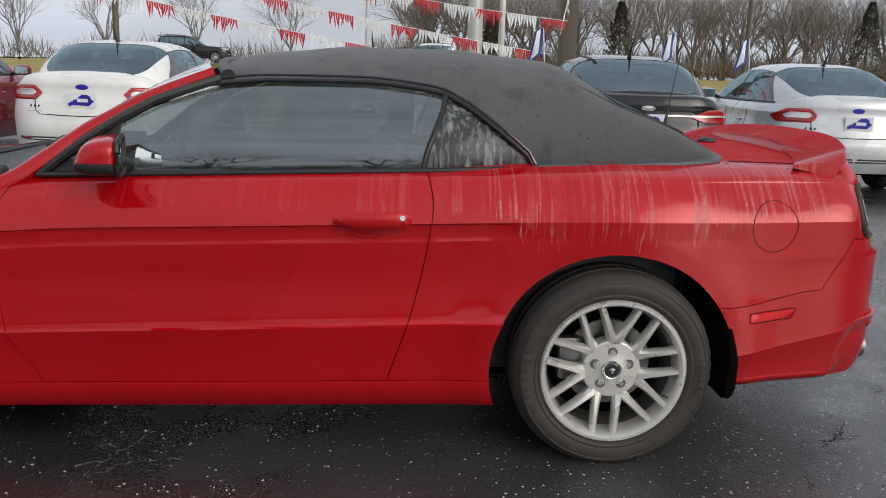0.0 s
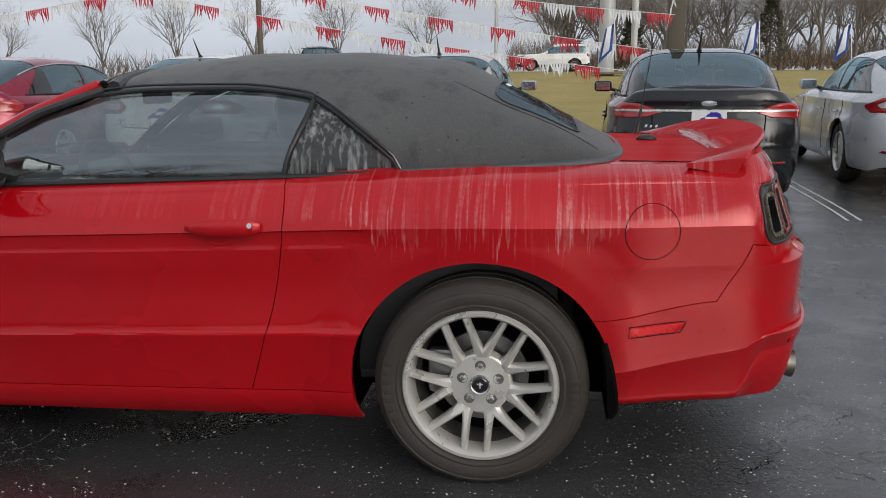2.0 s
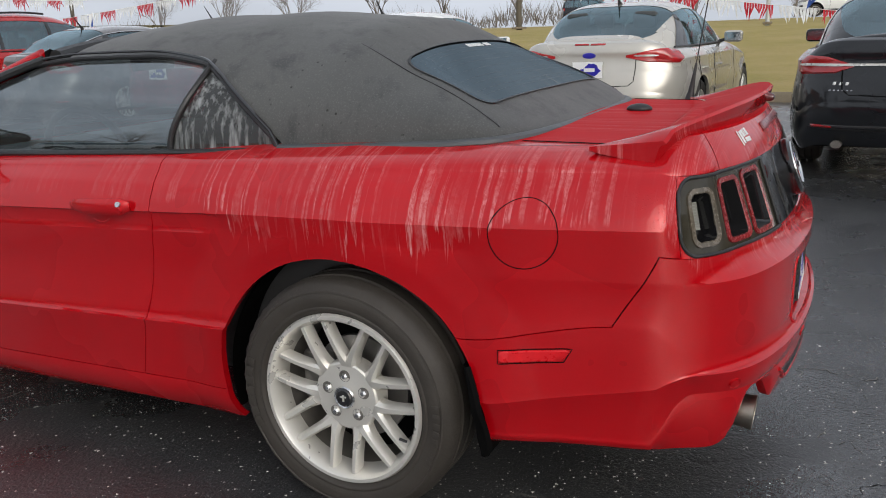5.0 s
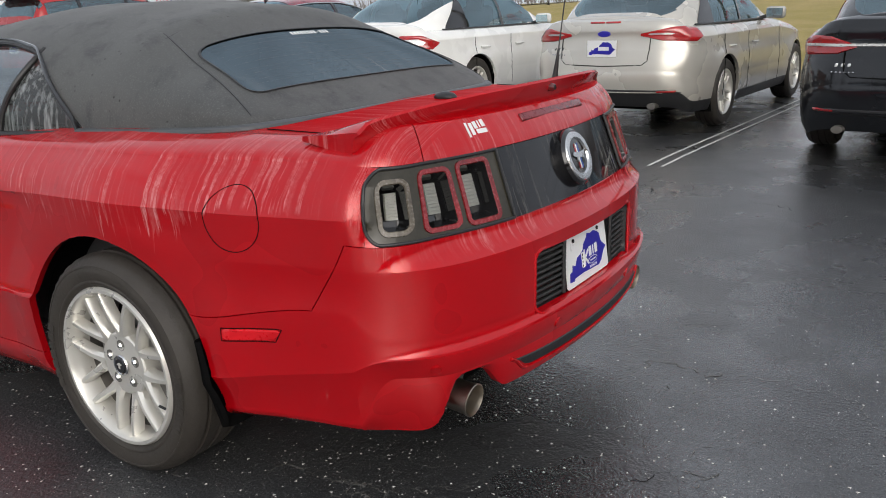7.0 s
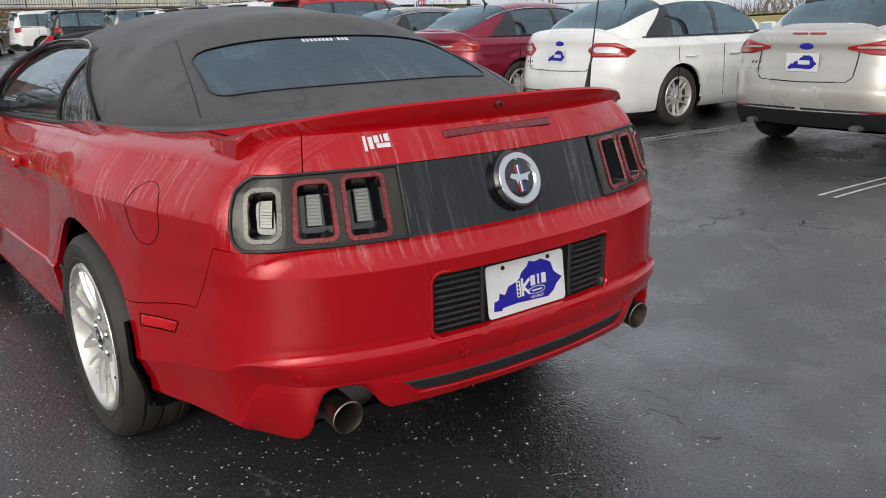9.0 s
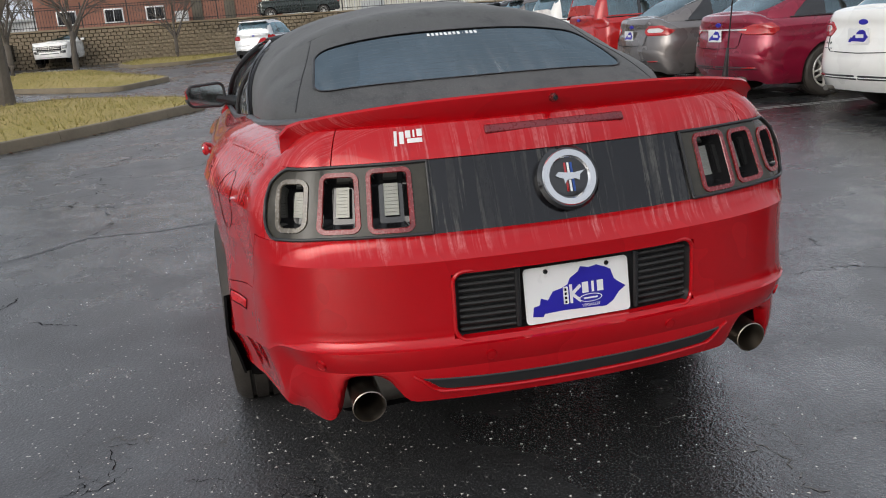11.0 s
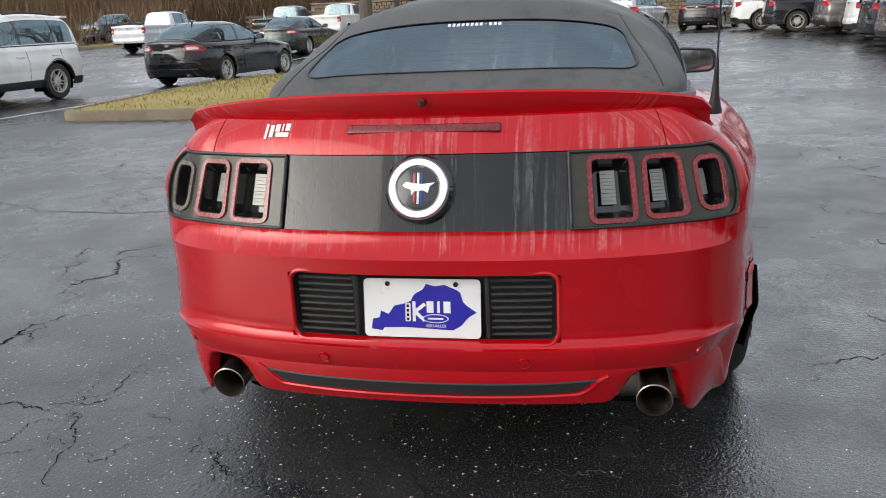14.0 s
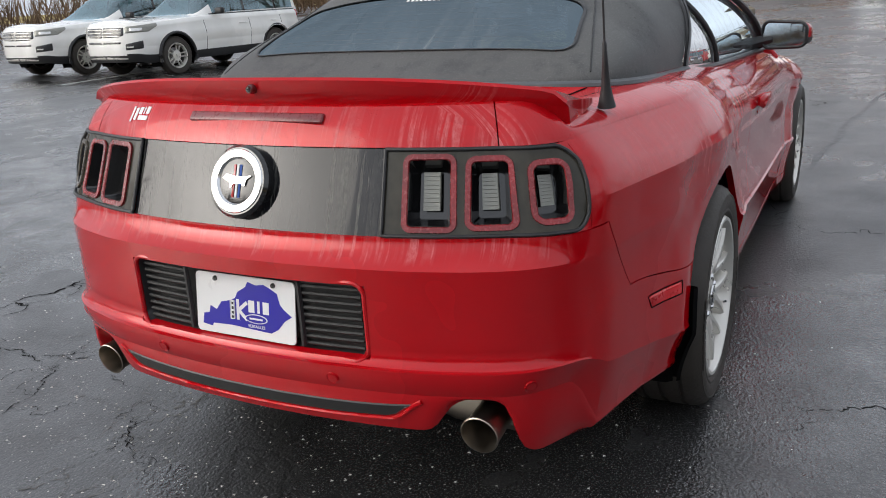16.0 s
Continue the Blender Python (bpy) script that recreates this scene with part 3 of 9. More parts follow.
def arch_cut(P, mask, cx, cz, r, squash=1.0):
    """Opens a wheel arch in the sheet P: drops the faces inside the circle and draws its border onto the circle."""
    d = np.hypot((P[..., 0] - cx) / squash, P[..., 2] - cz)
    inside = (d < r) & (np.abs(P[..., 1]) > 0.55)
    hole = inside[:-1, :-1] & inside[1:, :-1] & inside[:-1, 1:] & inside[1:, 1:]
    part_in = (inside[:-1, :-1] | inside[1:, :-1] | inside[:-1, 1:] | inside[1:, 1:])
    centre = (d[:-1, :-1] + d[1:, :-1] + d[:-1, 1:] + d[1:, 1:]) / 4
    drop = hole | (part_in & (centre < r))
    mask &= ~drop
    edge = np.zeros(P.shape[:2], bool)
    R, C = P.shape[:2]
    near_drop, near_keep = np.zeros((R, C), bool), np.zeros((R, C), bool)
    for a in (0, 1):
        for b in (0, 1):
            near_drop[a : R - 1 + a, b : C - 1 + b] |= drop
            near_keep[a : R - 1 + a, b : C - 1 + b] |= mask
    edge = near_drop & near_keep & (d < r + 0.05) & (d > r - 0.06)
    k = np.where(edge, r / np.maximum(d, 1e-6), 1)
    P[..., 0] = np.where(edge, cx + (P[..., 0] - cx) * k, P[..., 0])
    P[..., 2] = np.where(edge, cz + (P[..., 2] - cz) * k, P[..., 2])


# ---- wheels ----
def tyre_bm(radius, rim, width, segs=72):
    """A tyre round the y axis, its outer face towards -y, with grooves and shoulder blocks."""
    w, bm = width / 2, bmesh.new()
    prof = [(rim - 0.006, -w * 0.80), (rim + 0.004, -w * 0.90), (rim + 0.014, -w * 0.99), (rim + 0.017, -w * 1.01), (rim + 0.022, -w * 1.01), (rim + 0.025, -w * 0.995), ((rim + radius) / 2, -w * 1.06), (radius - 0.036, -w * 1.015), (radius - 0.034, -w * 1.03), (radius - 0.029, -w * 1.02), (radius - 0.027, -w * 0.99),
            (radius - 0.012, -w * 0.90), (radius - 0.003, -w * 0.74)]
    tread = []
    for a in (-0.5, 0.0, 0.5):
        tread += [(radius, (a - 0.07) * w), (radius - 0.009, (a - 0.05) * w), (radius - 0.009, (a + 0.05) * w), (radius, (a + 0.07) * w)]
    full = prof + tread + [(r, -a) for r, a in reversed(prof)]
    lathe(full, segs, "y", bm)
    bm.verts.ensure_lookup_table()
    n = len(full)
    for ring in (11, 12, n - 13, n - 12):
        for k in range(0, segs, 2):
            v = bm.verts[ring * segs + k]
            v.co.x *= 1 - 0.012
            v.co.z *= 1 - 0.012
    return bm


def spoke_bm(r0, r1, lat0, lat1, w0, w1, y0, y1, depth, angle, root=0.0):
    """One cast spoke from r0 to r1, its middle line lateral by lat0 and lat1, with a crowned face towards -y."""
    bm = bmesh.new()
    rings = []
    for k in range(11):
        t = (k / 10) ** 1.5
        r, lat, w = r0 + (r1 - r0) * t, lat0 + (lat1 - lat0) * t, w0 + (w1 - w0) * t
        y = y0 + (y1 - y0) * t - 0.006 * math.sin(math.pi * t)
        w += root * math.exp(-t * 7)
        shape = [(-w, y + depth), (-w * 0.95, y + 0.010), (-w * 0.45, y), (w * 0.45, y), (w * 0.95, y + 0.010), (w, y + depth)]
        rings.append([bm.verts.new((r, b, lat + a)) for a, b in shape])
    for a, b in zip(rings, rings[1:]):
        for k in range(5):
            bm.faces.new((a[k], b[k], b[k + 1], a[k + 1]))
    bm.faces.new(rings[0]), bm.faces.new(rings[-1][::-1])
    bmesh.ops.recalc_face_normals(bm, faces=bm.faces)
    bmesh.ops.rotate(bm, verts=bm.verts, matrix=Matrix.Rotation(angle, 3, "Y"))
    return bm


def joined(bms):
    out = bmesh.new()
    for b in bms:
        me = bpy.data.meshes.new("tmp")
        b.to_mesh(me)
        b.free()
        out.from_mesh(me)
        bpy.data.meshes.remove(me)
    return out


def wheel(parent, at, radius, rim, width, pairs=7, double=True, turn=0.0, right=False, rim_mat=None, simple=False, name="wheel", letters=False):
    """A wheel under a car: tyre, rim, spokes, hub, lugs, brake."""
    rim_mat = rim_mat or SILVER
    w = new(name)
    w.parent = parent
    w.matrix_basis = Matrix.Translation(at) @ (Matrix.Rotation(math.pi, 4, "Z") if right else Matrix.Identity(4))
    part("tyre", tyre_bm(radius, rim, width, 40 if simple else 96), BLACK_RUBBER, w, smooth=40)
    h = width / 2
    barrel = lathe([(rim + 0.004, -h * 0.92), (rim - 0.002, -h * 1.0), (rim - 0.012, -h * 1.0), (rim - 0.020, -h * 0.90), (rim - 0.026, -h * 0.62), (rim - 0.031, -h * 0.38)], 32 if simple else 72)
    part("rim", barrel, rim_mat, w)
    part("barrel", lathe([(rim - 0.031, -h * 0.38), (rim - 0.045, h * 0.2), (rim - 0.03, h * 0.85), (rim + 0.004, h * 0.92)], 32 if simple else 72), BARREL, w)
    hub = lathe([(0.0, -h * 0.78), (0.026, -h * 0.78), (0.030, -h * 0.74), (0.045, -h * 0.71), (0.080, -h * 0.700), (0.096, -h * 0.695), (0.101, -h * 0.66), (0.103, -h * 0.56), (0.103, -h * 0.2)], 24 if simple else 48)
    part("hub", hub, rim_mat, w)
    sp = []
    for k in range(pairs):
        a = turn + 2 * math.pi * k / pairs
        if double:
            for s in (-1, 1):
                if simple:
                    sp.append(spoke_bm(0.066, rim - 0.012, s * 0.0285, s * 0.041, 0.0125, 0.0095, -h * 0.66, -h * 0.84, 0.034, a))
                else:
                    end = radians(16.8)
                    sp.append(spoke_bm(0.092, (rim - 0.010) * math.cos(end), s * 0.003, (rim - 0.010) * math.sin(end) * s, 0.0150, 0.0130, -h * 0.705, -h * 0.87, 0.036, a, 0.013))
        else:
            sp.append(spoke_bm(0.05, rim - 0.014, 0.0, 0.0, 0.026, 0.019, -h * 0.66, -h * 0.84, 0.034, a))
    if simple:
        part("spokes", joined(sp), rim_mat, w)
    else:
        for b in sp:
            part("spoke", b, rim_mat, w)
    part("brake_disc", lathe([(0.05, 0.0), (0.155, 0.0), (0.155, 0.02), (0.05, 0.02)], 32), STEEL, w)
    # an added black disc stands for the shade behind the spokes
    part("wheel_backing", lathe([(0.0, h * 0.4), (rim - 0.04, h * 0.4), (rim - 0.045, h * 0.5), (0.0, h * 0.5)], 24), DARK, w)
    if not simple:
        part("hub_cap", lathe([(0.0, -h * 0.83), (0.022, -h * 0.83), (0.027, -h * 0.80), (0.027, -h * 0.70)], 32), BLACK_GLOSS, w, "black hub cap")
        ring = lathe([(0.0265, -h * 0.80), (0.031, -h * 0.815), (0.034, -h * 0.78)], 32)
        part("cap_ring", ring, CHROME, w)
        bars = joined([box_bm(0.020, 0.003, 0.005, 0.001, (0, -h * 0.835, 0.004)), box_bm(0.006, 0.003, 0.020, 0.001, (0, -h * 0.837, 0))])
        part("cap_badge", bars, SILVER, w)
        for k in range(5):
            a = math.pi / 2 + 2 * math.pi * k / 5
            c = (math.cos(a) * 0.062, math.sin(a) * 0.062)
            nut = lathe([(0.0, -h * 0.78), (0.006, -h * 0.78), (0.0105, -h * 0.73), (0.0105, -h * 0.55)], 6)
            # a darker disc on the hub face stands for the shaded lug recess
            seat_ = lathe([(0.0175, -h * 0.66), (0.0175, -h * 0.712), (0.0150, -h * 0.706), (0.0, -h * 0.706)], 20)
            bmesh.ops.translate(seat_, verts=seat_.verts, vec=(c[0], 0, c[1]))
            part("lug_seat", seat_, BARREL, w)
            bmesh.ops.translate(nut, verts=nut.verts, vec=(c[0], 0, c[1]))
            part("lug_nut", nut, CHROME, w, smooth=30)
        cal = box_bm(0.10, 0.05, 0.16, 0.02, (-0.13, -0.012, 0.02))
        part("brake_caliper", cal, STEEL, w)
        valve = tube([(rim - 0.03, -h * 0.86, 0), (rim - 0.052, -h * 0.92, 0)], 0.004, 8)
        bmesh.ops.rotate(valve, verts=valve.verts, matrix=Matrix.Rotation(radians(25), 3, "Y"))
        part("valve_stem", valve, BLACK_TRIM, w)
    if letters:
        for a0, count, hgt in ((math.pi, 7, 0.034), (0.1, 5, 0.026), (0.45, 3, 0.018)):
            for k in range(count):
                a = a0 + (k - count / 2) * 0.105 * (hgt / 0.034)
                r = (rim + radius) / 2 + 0.004
                b = box_bm(hgt * 0.85, 0.0024, hgt * 0.74, 0.0008, (r, -h * 1.0545, 0))
                bmesh.ops.rotate(b, verts=b.verts, matrix=Matrix.Rotation(a, 3, "Y"))
                part("sidewall_bar", b, BLACK_RUBBER, w)
    return w

# ---- ground ----
def rise(x, y):
    """The lie of the land: level round the red car, a little higher to the west and beyond the grass to the north."""
    x, y = np.asarray(x, float), np.asarray(y, float)
    west = 0.0185 * np.maximum(0, -x - 20) * step(-x, 20, 30)
    west = np.minimum(west, 0.75)
    north = 1.25 * step(y, 13, 50) + 0.085 * step(y, 1.2, 4.8)
    return west + north * step(x, -45, -20)


def land(name, x0, x1, y0, y1, nx, ny, lift, mat, label, category):
    xs, ys = np.linspace(x0, x1, nx), np.linspace(y0, y1, ny)
    X, Y = np.meshgrid(xs, ys)
    P = np.stack([X, Y, rise(X, Y) + lift], -1)
    return tagged(part(name, grid_bm(P), mat), label, category, kind="structure")


ground = land("ground", -900, 900, -900, 1400, 181, 231, -0.09, GRASS, "dull yellow-green winter grass and open land", "ground")
lot = land("asphalt_lot", -72, 60, -70, 11.1, 133, 163, 0.0, ASPHALT, "wet dark sealed asphalt parking lot with cracks and grit", "parking lot")

# ---- the red convertible; its rear axle stands over the origin, its nose points to -x ----
HERO_AT = pose(0.014, 0.022, 0, 0, 0, -1.26)
hero = thing("convertible_car", "wet candy-red two-door convertible with a closed black cloth top", "car", at=HERO_AT)

HERO_PLAN = [(-3.66, 0.0), (-3.64, -0.35), (-3.52, -0.64), (-3.25, -0.85), (-2.72, -0.935), (-2.0, -0.925), (-1.2, -0.935), (-0.7, -0.938), (-0.25, -0.935), (0.1, -0.944),
             (0.46, -0.907), (0.69, -0.860), (0.88, -0.812), (1.03, -0.70), (1.110, -0.51), (1.150, -0.28), (1.165, 0.0)]
# flank height and inset, tail height and inset, nose height and inset, lean of the row along the car
HERO_ROWS = [(0.195, -0.075, 0.335, -0.035, 0.20, -0.10), (0.302, -0.034, 0.435, -0.016, 0.33, -0.01), (0.515, 0.0, 0.497, 0.0, 0.45, 0.0), (0.600, -0.020, 0.545, -0.022, 0.55, -0.01),
             (0.735, -0.019, 0.728, -0.020, 0.66, -0.01), (0.800, -0.013, 0.792, -0.062, 0.72, -0.03), (0.985, -0.075, 0.976, -0.128, 0.76, -0.07), (1.022, -0.150, 1.062, -0.180, 0.785, -0.14), (1.036, -0.205, 1.075, -0.235, 0.80, -0.22)]
HERO_BULGE = [(0.012, 0.006, 0.01), (-0.004, 0.004, 0.004), (0.0, -0.004, 0.0), (-0.004, 0.0, 0.0), (0.0, -0.010, 0.004), (0.0, 0.0, 0.008), (0.014, 0.006, 0.008), (0.004, 0.004, 0.004)]
LEAN_ROW = np.array([0.5, 0.6, 1.0, 0.0, 1.0, 1.0, 0.95, 0.95, 0.95])


def hero_heights(sh, P, U, wt, wn_):
    x, y, flank = P[..., 0], P[..., 1], 1 - wt - wn_
    hold = np.interp(U, sh.u, sh.hold)
    low_flank = 1 - hold - wn_
    t, k = sh.frac[:, None], sh.key
    lean = ((1 - sh.frac) * LEAN_ROW[k] + sh.frac * LEAN_ROW[k + 1])[:, None]
    z = P[..., 2] + low_flank * lean * 0.036 * np.clip(x, -2.2, 0)
    # the seam row climbs behind the rear wheel
    up = np.where(k == 2, sh.frac, np.where(k == 3, 1 - sh.frac, 0))[:, None]
    z += low_flank * up * (-0.035 + 0.055 * step(x, 0.35, 0.75))
    low_crease = np.where(k == 1, sh.frac, np.where(k == 2, (1 - sh.frac), 0))[:, None]
    z -= low_crease * low_flank * 0.115 * step(x, 0.25, 0.42) * (1 - 0.7 * np.clip((x - 0.45) / 0.5, 0, 1))
    # no ledge above the low crease behind the wheel
    f_ = sh.frac
    flat = np.select([k == 2, k == 3, k == 4, k == 5], [f_**0.35, 1 + 0 * f_, 1 - 0.33 * f_, 0.67 * np.maximum(0, 1 - 3 * f_)], 0.0)[:, None]
    P[..., 1] -= 0.018 * flat * flank * step(x, 0.3, 0.5)
    # the shoulder crease runs through the row of the lamps
    fold = np.interp(sh.frac, [0, 0.333, 0.56, 0.78, 1.0], [-0.013, 0.001, -0.011, -0.034, -0.075]) - (-0.013 - 0.062 * sh.frac)
    P[..., 1] -= np.where(k == 5, fold, 0)[:, None] * flank * (1 - step(x, 0.85, 0.95))
    # under the crease the skin steps back sharply along the door and again round the fuel flap
    dish = np.exp(-((((x + 0.850) / 0.063) ** 2 + ((z - 0.842) / 0.054) ** 2) ** 3))
    sharp = (1 - dish) * flank * ((1 - step(x, -0.46, -0.30)))
    under = np.where((k == 5) & (sh.frac > 0.2) & (sh.frac < 0.25), 1.0, 0.0)[:, None]
    z += under * sharp * 0.0150
    P[..., 1] += sharp * (under * 0.0080 + np.where(k == 5, np.interp(sh.frac, [0, 0.06, 0.12, 0.2, 0.21], [0.0, 0.005, 0.008, 0.006, 0.0]), 0)[:, None])
    # the shoulder leans in behind the wheel
    P[..., 1] += 0.020 * step(P[..., 2], 0.86, 0.95) * (1 - step(P[..., 2], 0.97, 1.03)) * step(x, 0.15, 0.5) * (1 - step(x, 0.52, 0.90)) * flank
    # the bonnet falls away towards the nose
    fall = step(-x, 1.7, 3.6)
    z = np.where(z > 0.5, 0.5 + (z - 0.5) * (1 - 0.40 * fall * flank), z)
    # lower edge: sill, bumper behind the wheel, cut-outs for the exhausts
    low = np.where(k == 0, 1 - sh.frac, 0)[:, None]
    z += low * low_flank * 0.065 * step(x, 0.3, 0.45)
    z -= low * hold * 0.068 * step(np.abs(y), 0.640, 0.672)
    notch = np.exp(-np.abs((np.abs(y) - 0.585) / 0.082) ** 4) * step(x, 0.9, 1.0)
    z += low * notch * 0.085
    P[..., 2] = z
    # flared wheel arches
    for cx in (0.0, -2.72):
        d = np.hypot(x - cx, z - 0.34)
        P[..., 1] -= 0.015 * np.clip((0.590 - d) / 0.120, 0, 1) * flank
    return P


_probe = Shell(HERO_PLAN, HERO_ROWS, [0.0, 5.0], wide=1.0, turn_in=(0.30, 0.54))
ux, uy = _probe.u_at_x, _probe.u_at_tail_y
ARCH_F, ARCH_R = -2.72, 0.0
DOOR_F = lambda z: ux(float(pchip(z, [0.2, 0.30, 0.5, 0.75, 0.95, 1.04], [-1.93, -1.93, -2.02, -2.07, -2.03, -1.98])))
DOOR_B = lambda z: ux(float(pchip(z, [0.2, 0.30, 0.55, 0.78, 0.92, 1.04], [-0.80, -0.775, -0.70, -0.648, -0.632, -0.655])))
BUMP_B = lambda z: ux(float(pchip(z, [0.2, 0.60, 0.62, 0.86, 1.04], [0.72, 0.745, 0.755, 0.865, 0.88])))
MARKS = [0.0, ux(-3.42), ux(-3.15), ux(-2.27), DOOR_F, DOOR_B, ux(-0.47), ux(0.35), BUMP_B, uy(-0.803), uy(-0.755), uy(-0.672), uy(-0.52), uy(-0.388), uy(0.0)]
shell = Shell(HERO_PLAN, HERO_ROWS, MARKS, wide=0.017, sub=9, heights=hero_heights, bulge=HERO_BULGE, shelves=(2,), turn_in=(0.30, 0.54))
HP = shell.P
hmask = shell.sheet()
arch_cut(HP, hmask, ARCH_R, 0.335, 0.412, 1.03)
arch_cut(HP, hmask, ARCH_F, 0.335, 0.400, 1.03)



def inside_of(co):
    """The way from a place on the shell towards the inside of the car."""
    flank, tail, nose = float(step(abs(co[1]), 0.5, 0.75)), float(step(co[0], 0.85, 1.0)), float(step(-co[0], 3.3, 3.55))
    v = Vector((-tail + nose, flank if co[1] < 0 else -flank, 0)) * 1.0 + Vector((0, 0, -0.6 if co[2] > 0.98 else 0.15))
    return v.normalized()


def panel(name, blocks, mat=RED, less=(), label="", hole=None, across=False):
    """One body panel: blocks of the shell; on both flanks, or across the middle as one piece."""
    m = np.zeros_like(hmask)
    for (r0, r1), (c0, c1) in blocks:
        m[shell.row(r0) : shell.row(r1), shell.col(c0) : shell.col(c1)] = True
    for (r0, r1), (c0, c1) in less:
        m[shell.row(r0) : shell.row(r1), shell.col(c0) : shell.col(c1)] = False
    m &= hmask
    if hole is not None:
        mid = (HP[:-1, :-1] + HP[1:, :-1] + HP[:-1, 1:] + HP[1:, 1:]) / 4
        m &= ~hole(mid)
    bm = grid_bm(HP, m)
    if across:
        other = flip(bm)
        bm = joined([bm, other])
        bmesh.ops.remove_doubles(bm, verts=bm.verts, dist=0.0004)
        rim_in(bm, 0.022, inside_of, 0.0017)
        bmesh.ops.recalc_face_normals(bm, faces=bm.faces)
        return part(name, bm, mat, hero, label, smooth=17)
    rim_in(bm, 0.022, inside_of, 0.0017)
    bmesh.ops.recalc_face_normals(bm, faces=bm.faces)
    other = flip(bm)
    part(name, bm, mat, hero, label, smooth=17)
    return part(name, other, mat, hero, label, smooth=17)


def tail_at(y, z, out=0.0):
    """The place on the tail at y, z, raised by out, and its normal."""
    y0 = -abs(y)
    cols = slice(shell.col(7), HP.shape[1])
    Q = HP[:, cols]
    d = (Q[..., 1] - y0) ** 2 + (Q[..., 2] - z) ** 2
    d += 9.0 * (Q[..., 0] < 0.75)
    r, c = np.unravel_index(np.argmin(d), d.shape)
    r0, c0 = min(max(r, 1), Q.shape[0] - 2), min(max(c, 1), Q.shape[1] - 2)
    du, dv = Q[r0, c0 + 1] - Q[r0, c0 - 1], Q[r0 + 1, c0] - Q[r0 - 1, c0]
    n = np.cross(du, dv)
    n /= np.linalg.norm(n)
    n = n if n[0] > 0 else -n
    x = Q[r, c, 0] - (n[1] * (y0 - Q[r, c, 1]) + n[2] * (z - Q[r, c, 2])) / max(n[0], 0.2)
    n = np.array([n[0], n[1] if y <= 0 else -n[1], n[2]])
    return np.array([x, y, z]) + n * out, n


def flank_at(x, z, out=0.0, right=False):
    """The place on the flank at x, z, raised by out, and its normal."""
    cols = slice(shell.col(2), shell.col(10))
    Q = HP[:, cols]
    d = (Q[..., 0] - x) ** 2 + (Q[..., 2] - z) ** 2
    r, c = np.unravel_index(np.argmin(d), d.shape)
    r0, c0 = min(max(r, 1), Q.shape[0] - 2), min(max(c, 1), Q.shape[1] - 2)
    du, dv = Q[r0, c0 + 1] - Q[r0, c0 - 1], Q[r0 + 1, c0] - Q[r0 - 1, c0]
    n = np.cross(du, dv)
    n /= np.linalg.norm(n)
    n = n if n[1] < 0 else -n
    y = Q[r, c, 1] - (n[0] * (x - Q[r, c, 0]) + n[2] * (z - Q[r, c, 2])) / min(n[1], -0.2)
    p = np.array([x, y, z]) + n * out
    return (p, n) if not right else (p * (1, -1, 1), n * (1, -1, 1))


def flat_frame(p, n, up=(0, 0, 1)):
    """A pose at p whose z axis is the normal n and whose y axis points up."""
    z = Vector(n).normalized()
    x = Vector(up).cross(z).normalized()
    y = z.cross(x)
    return Matrix((x, y, z)).transposed().to_4x4(), Matrix.Translation(Vector(p))


def on_surface(bm, p, n):
    r, t = flat_frame(p, n)
    bmesh.ops.transform(bm, matrix=t @ r, verts=bm.verts)
    return bm


RECESS = (0.345, 0.512, 0.690)
panel("front_bumper", [((0, 4), (0, 2))], across=True)
panel("front_fender", [((1, 8), (2, 4)), ((4, 8), (0, 2))])
panel("door", [((1, 7), (4, 5))])
panel("side_skirt", [((0, 1), (2, 7))])
panel("quarter_panel", [((1, 8), (5, 7)), ((3, 8), (7, 8)), ((5, 8), (8, 11))], less=[((5, 6), (9, 11))])
panel("rear_bumper", [((0, 3), (7, 14)), ((3, 5), (8, 14))], across=True,
      hole=lambda q: (np.abs(q[..., 1]) < RECESS[0]) & (q[..., 2] > RECESS[1]) & (q[..., 2] < RECESS[2]) & (q[..., 0] > 1.0))
panel("trunk_rear_face", [((6, 8), (11, 14))], across=True)


def fan(c0, c1, crown, name, lift=0.0):
    """A lid between the two inner edges of the shell."""
    B = HP[-1, c0 : c1 + 1]
    s = np.linspace(-1, 1, 41)
    P = np.zeros((41, len(B), 3))
    P[..., 0], P[..., 1] = B[None, :, 0], B[None, :, 1] * -s[:, None]
    P[..., 2] = B[None, :, 2] + crown * (1 - s[:, None] ** 2) * np.clip(np.abs(B[None, :, 1]) / 0.6, 0, 1) + lift
    bm = grid_bm(P)
    bmesh.ops.remove_doubles(bm, verts=bm.verts, dist=0.0005)
    bmesh.ops.recalc_face_normals(bm, faces=bm.faces)
    if sum(f.normal.z for f in bm.faces) < 0:
        bmesh.ops.reverse_faces(bm, faces=bm.faces)
    return part(name, bm, RED, hero, smooth=40)


fan(shell.col(6) + 14, HP.shape[1] - 1, 0.022, "trunk_lid")
COWL_COL = int(np.argmin(np.abs(HP[-1, : shell.col(5), 0] + 2.33)))
fan(0, COWL_COL, 0.055, "bonnet")


def deck_z(x, y):
    c = np.argmin(np.abs(HP[-1, shell.col(6) :, 0] - x)) + shell.col(6)
    b = HP[-1, c]
    return b[2] + 0.022 * (1 - min(1, abs(y) / max(abs(b[1]), 0.05)) ** 2)


